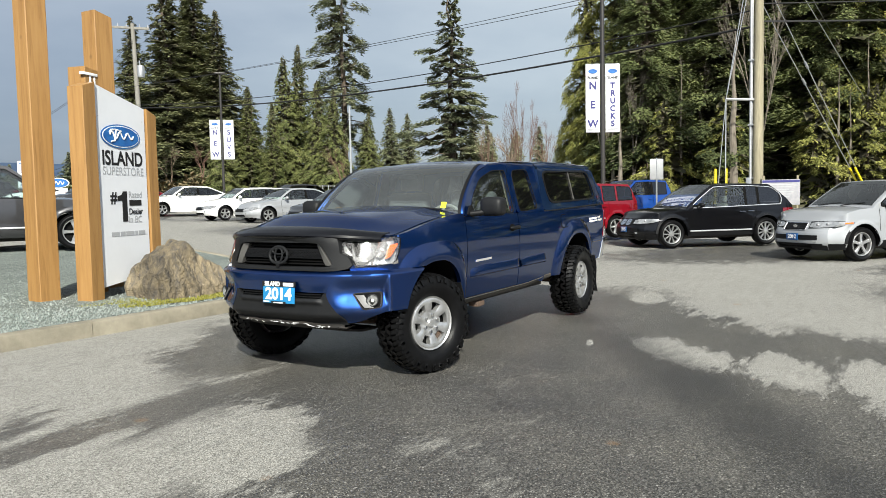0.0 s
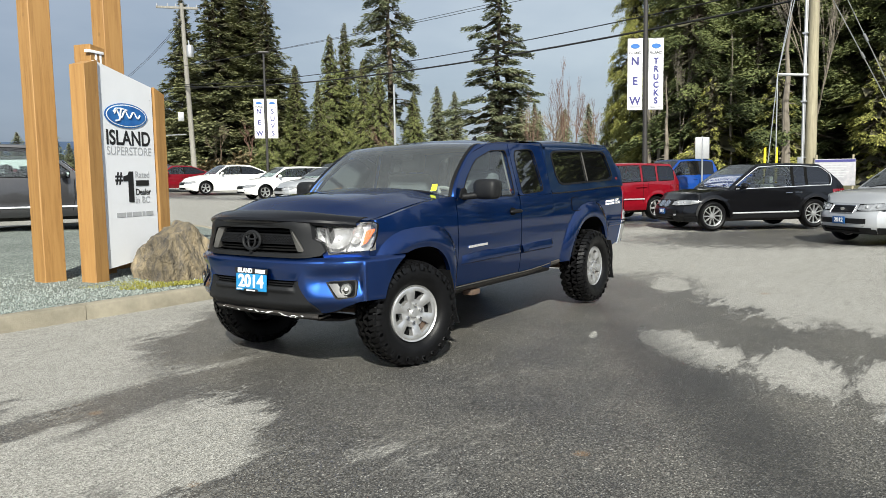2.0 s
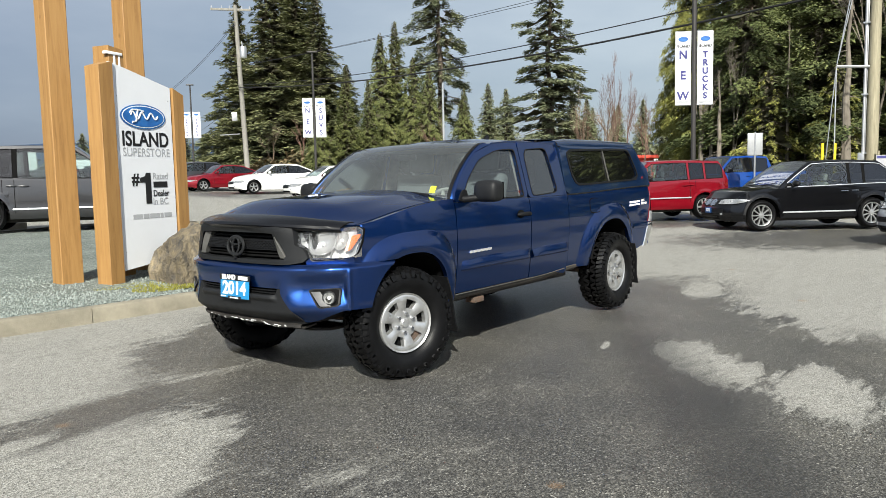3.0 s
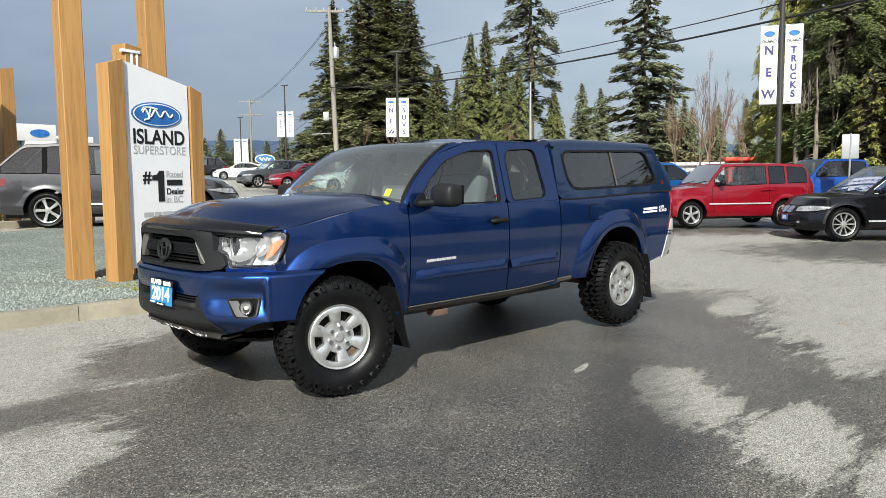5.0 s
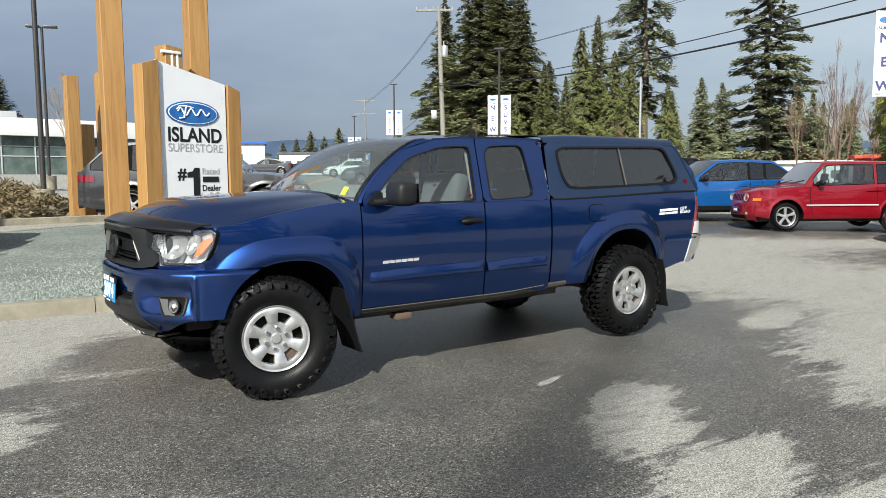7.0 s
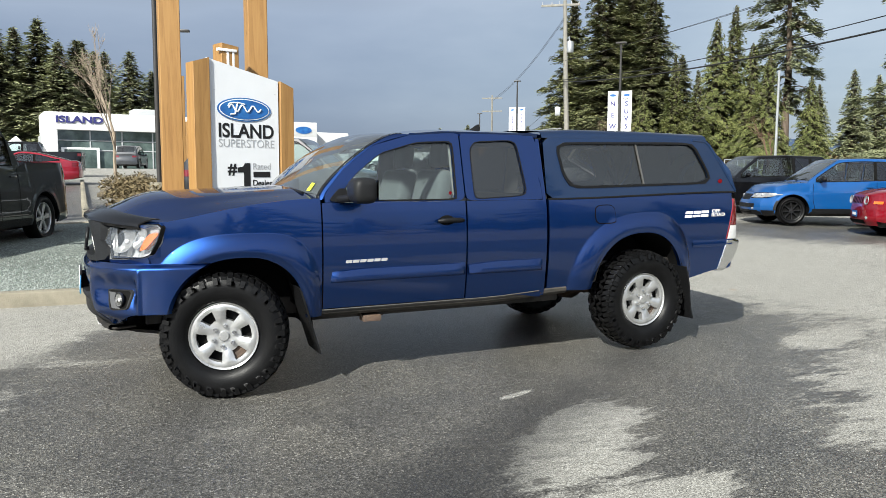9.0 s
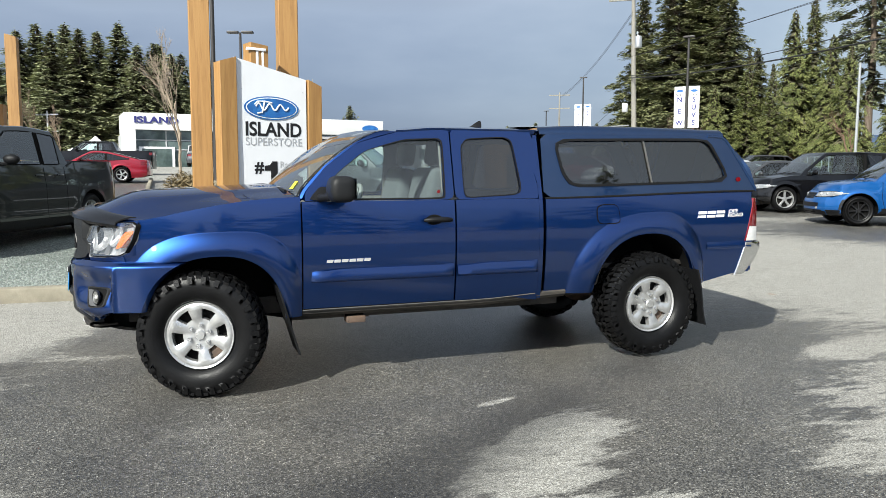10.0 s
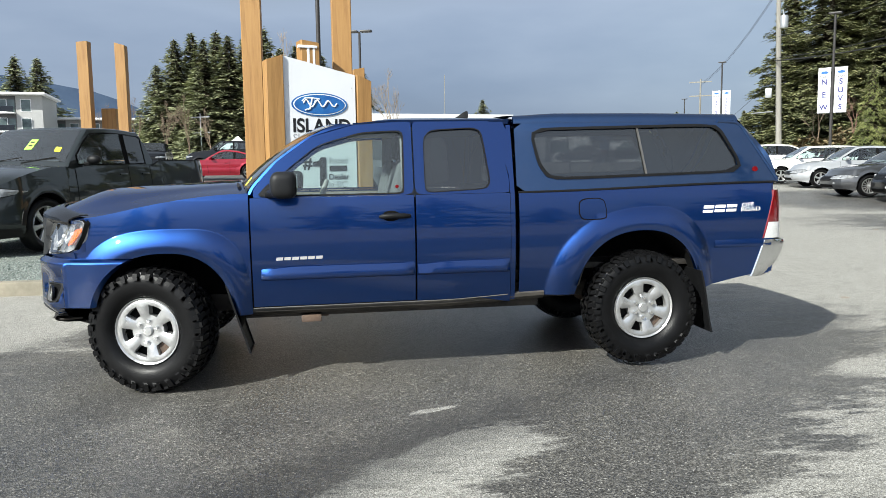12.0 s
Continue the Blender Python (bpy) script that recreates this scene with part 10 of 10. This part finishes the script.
def oval_sign():
    t = thing("pylon_sign", "blue oval pylon sign on a white base", "sign", at=pose(41.8, 70.2, ground_z(41.8, 70.2), 0, 0, -38))
    part("base", box(-0.9, 0.9, -0.3, 0.3, 0, 1.6, 0.03), "white_print", t)
    part("oval_rim", oval(1.1, 0.52, 0.2), "white_print", t, at=on_plane((0, -0.05, 2.15), (1, 0, 0), (0, 0, 1)))
    part("oval_badge", oval(1.0, 0.45, 0.03), "sign_oval", t, at=on_plane((0, -0.28, 2.15), (1, 0, 0), (0, 0, 1)))
    bm = bmesh.new()
    tube_bm(bm, [(-0.6 + 1.2 * k / 30, -0.33, 2.15 + 0.16 * math.sin(k * 0.65)) for k in range(31)], 0.05, 5)
    part("scroll", bm, "white_print", t)


oval_sign()


def fence(x0, y0, x1, y1, n):
    t = thing("fence", "pale metal fence below the trees", "fence")
    for k in range(n + 1):
        f = k / n
        x, y = x0 + (x1 - x0) * f, y0 + (y1 - y0) * f
        z = ground_z(x, y)
        part("post", tube([(x, y, z), (x, y, z + 1.8)], 0.04, 5), "galv", t)
    for h in (0.3, 1.0, 1.75):
        part("rail", tube([(x0, y0, ground_z(x0, y0) + h), (x1, y1, ground_z(x1, y1) + h)], 0.03, 5), "galv", t)


fence(46.0, 40.5, 49.5, 33.0, 16)


def hills():
    """Forested ridges far behind the yard."""
    def ridge(name, dist, heights, seed, label):
        rows = []
        n = 160
        a0, a1 = heights[0][0], heights[-1][0]
        top, mid, bot = [], [], []
        for k in range(n + 1):
            a = a0 + (a1 - a0) * k / n
            h = float(np.interp(a, [q[0] for q in heights], [q[1] for q in heights]))
            h *= 1 + 0.10 * noise.noise(Vector((a * 0.21, seed, 0))) + 0.035 * noise.noise(Vector((a * 1.3, seed, 1)))
            d = Vector((-math.sin(radians(a)), math.cos(radians(a)), 0))
            top.append(d * dist * 1.05 + Vector((0, 0, h)))
            mid.append(d * dist + Vector((0, 0, h * 0.45 + 4 * noise.noise(Vector((a * 0.9, 3, seed))))))
            bot.append(d * dist * 0.93 + Vector((0, 0, -3)))
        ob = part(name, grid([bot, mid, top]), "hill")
        tagged(ob, label, "hill", kind="structure")
    ridge("backdrop_hills", 1500, ((-130, 20), (-100, 40), (-75, 60), (-50, 72), (-34, 80), (-26, 84), (-15, 60), (-4, 45), (4, 62), (8, 85), (11, 110), (15, 150), (19, 172), (26, 168), (40, 150), (60, 90), (100, 30), (150, 15)), 2.0, "blue-grey forested hills on the horizon")


hills()


# ---------------------------------------------------------------- the parked vehicles
SUVS = dict(style="suv", belt=1.06, hood=1.03)
vehicle("car", "silver compact crossover with black lower cladding and dealer plate", "car", parked(12.71, -2.80, -42, 0.88), "silver_paint", L=4.44, W=1.86, H=1.63, wb=2.64, front=0.88, r=0.35, cowl=1.15, roof0=1.95, roof1=3.65, back=4.36, rims="five", lower="trim", quarter=0.40, year="2012", amber=True, **SUVS)
vehicle("car", "glossy black crossover with bright window trim and chrome sill strip", "car", parked(15.39, 1.56, -45, 0.88), "black_paint", L=4.66, W=1.88, H=1.66, wb=2.81, front=0.88, r=0.375, cowl=1.30, roof0=2.15, roof1=3.85, back=4.56, rims="ten", lower="trim", seats="cloth_pale", chrome_line=True, quarter=0.42, year="2015", style="suv", belt=1.01, hood=1.0, strip=0.44)
vehicle("car", "red boxy crossover with chrome side strip", "car", parked(15.74, 5.45, -35, 0.86), "red_paint", L=4.42, W=1.76, H=1.67, wb=2.64, front=0.86, r=0.35, cowl=1.28, roof0=1.80, roof1=4.02, back=4.33, rims="five", lower="", drop=0.10, pillar="red_paint", **SUVS, strip=0.62, lamps="round")
vehicle("pickup_truck", "royal blue crew-cab pickup parked behind the crossovers", "pickup truck", parked(24.3, 6.2, -35, 1.0), "truck_blue", L=5.8, W=2.0, H=1.92, wb=3.6, front=1.0, r=0.40, belt=1.28, hood=1.2, cowl=1.55, roof0=2.2, roof1=3.7, back=3.95, style="pickup", rims="five")
vehicle("car", "bright blue crossover with black alloy wheels", "car", parked(15.71, 8.65, -29.5, 0.90), "sky_paint", L=4.52, W=1.84, H=1.68, wb=2.69, front=0.90, r=0.36, cowl=1.25, roof0=2.05, roof1=3.6, back=4.38, quarter=0.42, rims="black", lower="trim", **SUVS, plate=False)
vehicle("car", "black full-size sport utility with silver wheels", "car", parked(17.09, 12.64, -20, 0.92), "black_paint", L=5.0, W=2.0, H=1.76, wb=2.86, front=0.92, r=0.38, cowl=1.35, roof0=2.15, roof1=4.2, back=4.85, rims="five", **SUVS, plate=False)
vehicle("car", "dark grey saloon with many-spoked wheels", "car", parked(17.29, 15.11, -14.4, 0.93), "grey_paint", L=4.87, W=1.85, H=1.48, wb=2.85, front=0.93, r=0.335, cowl=1.40, roof0=2.15, roof1=3.3, back=4.35, belt=0.95, hood=0.88, deck=1.05, rims="mesh", plate=False)
vehicle("car", "silver saloon with five-spoke wheels", "car", parked(19.07, 19.70, -18.7, 0.93), "silver_paint", L=4.87, W=1.85, H=1.48, wb=2.85, front=0.93, r=0.335, cowl=1.40, roof0=2.15, roof1=3.3, back=4.35, belt=0.95, hood=0.88, deck=1.05, rims="five", plate=False)
vehicle("car", "white hatchback estate with alloy wheels", "car", parked(19.5, 22.7, -20, 0.88), "white_paint", L=4.55, W=1.80, H=1.48, wb=2.63, front=0.88, r=0.325, cowl=1.20, roof0=1.95, roof1=3.8, back=4.45, belt=0.95, hood=0.88, style="hatch", rims="five", plate=False)
vehicle("car", "white full-size saloon with red tail lights", "car", parked(21.1, 29.0, -18, 0.95), "white_paint", L=5.15, W=1.93, H=1.54, wb=2.87, front=0.95, r=0.345, cowl=1.45, roof0=2.2, roof1=3.45, back=4.5, belt=1.0, hood=0.92, deck=1.08, rims="five", plate=False)
vehicle("car", "red saloon parked in the far row", "car", parked(21.2, 33.8, -12, 0.93), "red_paint", L=4.87, W=1.85, H=1.48, wb=2.85, front=0.93, r=0.335, cowl=1.40, roof0=2.15, roof1=3.3, back=4.35, belt=0.95, hood=0.88, deck=1.05, rims="five", plate=False)
vehicle("car", "dark grey sport utility in the far row", "car", parked(20.9, 36.6, -10, 0.9), "grey_paint", L=4.7, W=1.9, H=1.65, wb=2.75, front=0.9, r=0.36, cowl=1.3, roof0=2.05, roof1=3.8, back=4.55, rims="five", plate=False, **SUVS)
vehicle("car", "dark blue-grey crossover behind the saloons", "car", parked(29.0, 28.6, -20, 0.9), "grey_paint", L=4.7, W=1.9, H=1.72, wb=2.75, front=0.9, r=0.36, cowl=1.3, roof0=2.05, roof1=3.8, back=4.55, rims="five", plate=False, **SUVS)
vehicle("car", "dark grey three-row sport utility with chrome side strip", "car", parked(5.01, 11.43, 150.6, 0.95, ISL), "gunmetal_paint", L=5.05, W=2.0, H=1.78, wb=2.87, front=0.95, r=0.385, cowl=1.35, roof0=2.15, roof1=4.2, back=4.88, rims="five", plate=False, **SUVS, strip=0.50)
vehicle("pickup_truck", "matt dark green-black extended-cab pickup with lime sale card", "pickup truck", parked(-3.49, 5.74, 67.5, 0.95, ISL), "charcoal_paint", L=5.22, W=1.85, H=1.78, wb=3.2, front=0.95, r=0.385, belt=1.18, hood=1.12, cowl=1.45, roof0=2.05, roof1=3.25, back=3.55, style="pickup", rims="six", lower="trim", plate=False, amber=False, card=True, bed=0.08)
vehicle("car", "ruby red fastback coupe with silver wheels", "car", parked(-4.81, 31.74, -5, 0.9), "ruby_paint", L=4.78, W=1.9, H=1.38, wb=2.72, front=0.9, r=0.345, cowl=1.6, roof0=2.35, roof1=3.0, back=4.35, belt=0.92, hood=0.86, deck=1.0, style="coupe", rims="five", plate=False)
vehicle("pickup_truck", "black crew-cab pickup parked behind the coupe", "pickup truck", parked(-5.8, 41.9, -5, 1.0), "black_paint", L=5.9, W=2.0, H=1.86, wb=3.7, front=1.0, r=0.41, belt=1.30, hood=1.22, cowl=1.55, roof0=2.2, roof1=3.7, back=3.95, style="pickup", rims="five", plate=False)
vehicle("car", "blue-grey sport utility parked before the showroom", "car", parked(2.9, 64.0, 255, 0.8), "grey_paint", L=4.3, W=1.9, H=1.85, wb=2.8, front=0.8, r=0.41, cowl=1.35, roof0=1.75, roof1=4.0, back=4.22, rims="six", plate=False, **SUVS)
vehicle("pickup_truck", "black pickup seen tail-on before the showroom", "pickup truck", parked(-9.5, 45.0, 95, 1.0), "black_paint", L=5.6, W=1.95, H=1.85, wb=3.4, front=1.0, r=0.40, belt=1.25, hood=1.18, cowl=1.5, roof0=2.1, roof1=3.5, back=3.8, style="pickup", rims="five", plate=False)
vehicle("car", "white saloon in the distant row", "car", parked(28.6, 54.8, -30, 0.93), "white_paint", L=4.7, W=1.85, H=1.46, wb=2.8, front=0.93, r=0.335, cowl=1.40, roof0=2.15, roof1=3.2, back=4.25, belt=0.95, hood=0.88, deck=1.05, rims="five", plate=False)
vehicle("car", "black saloon in the distant row", "car", parked(29.5, 49.5, -25, 0.93), "black_paint", L=4.7, W=1.85, H=1.46, wb=2.8, front=0.93, r=0.335, cowl=1.40, roof0=2.15, roof1=3.2, back=4.25, belt=0.95, hood=0.88, deck=1.05, rims="five", plate=False)
vehicle("car", "black sport utility in the distant row", "car", parked(27.6, 60.5, -30, 0.9), "black_paint", L=4.9, W=1.95, H=1.78, wb=2.85, front=0.9, r=0.38, cowl=1.3, roof0=2.05, roof1=4.0, back=4.75, rims="five", plate=False, **SUVS)
vehicle("car", "grey-blue saloon in the distant row", "car", parked(23.0, 60.0, -30, 0.93), "grey_paint", L=4.7, W=1.85, H=1.46, wb=2.8, front=0.93, r=0.335, cowl=1.40, roof0=2.15, roof1=3.2, back=4.25, belt=0.95, hood=0.88, deck=1.05, rims="five", plate=False)
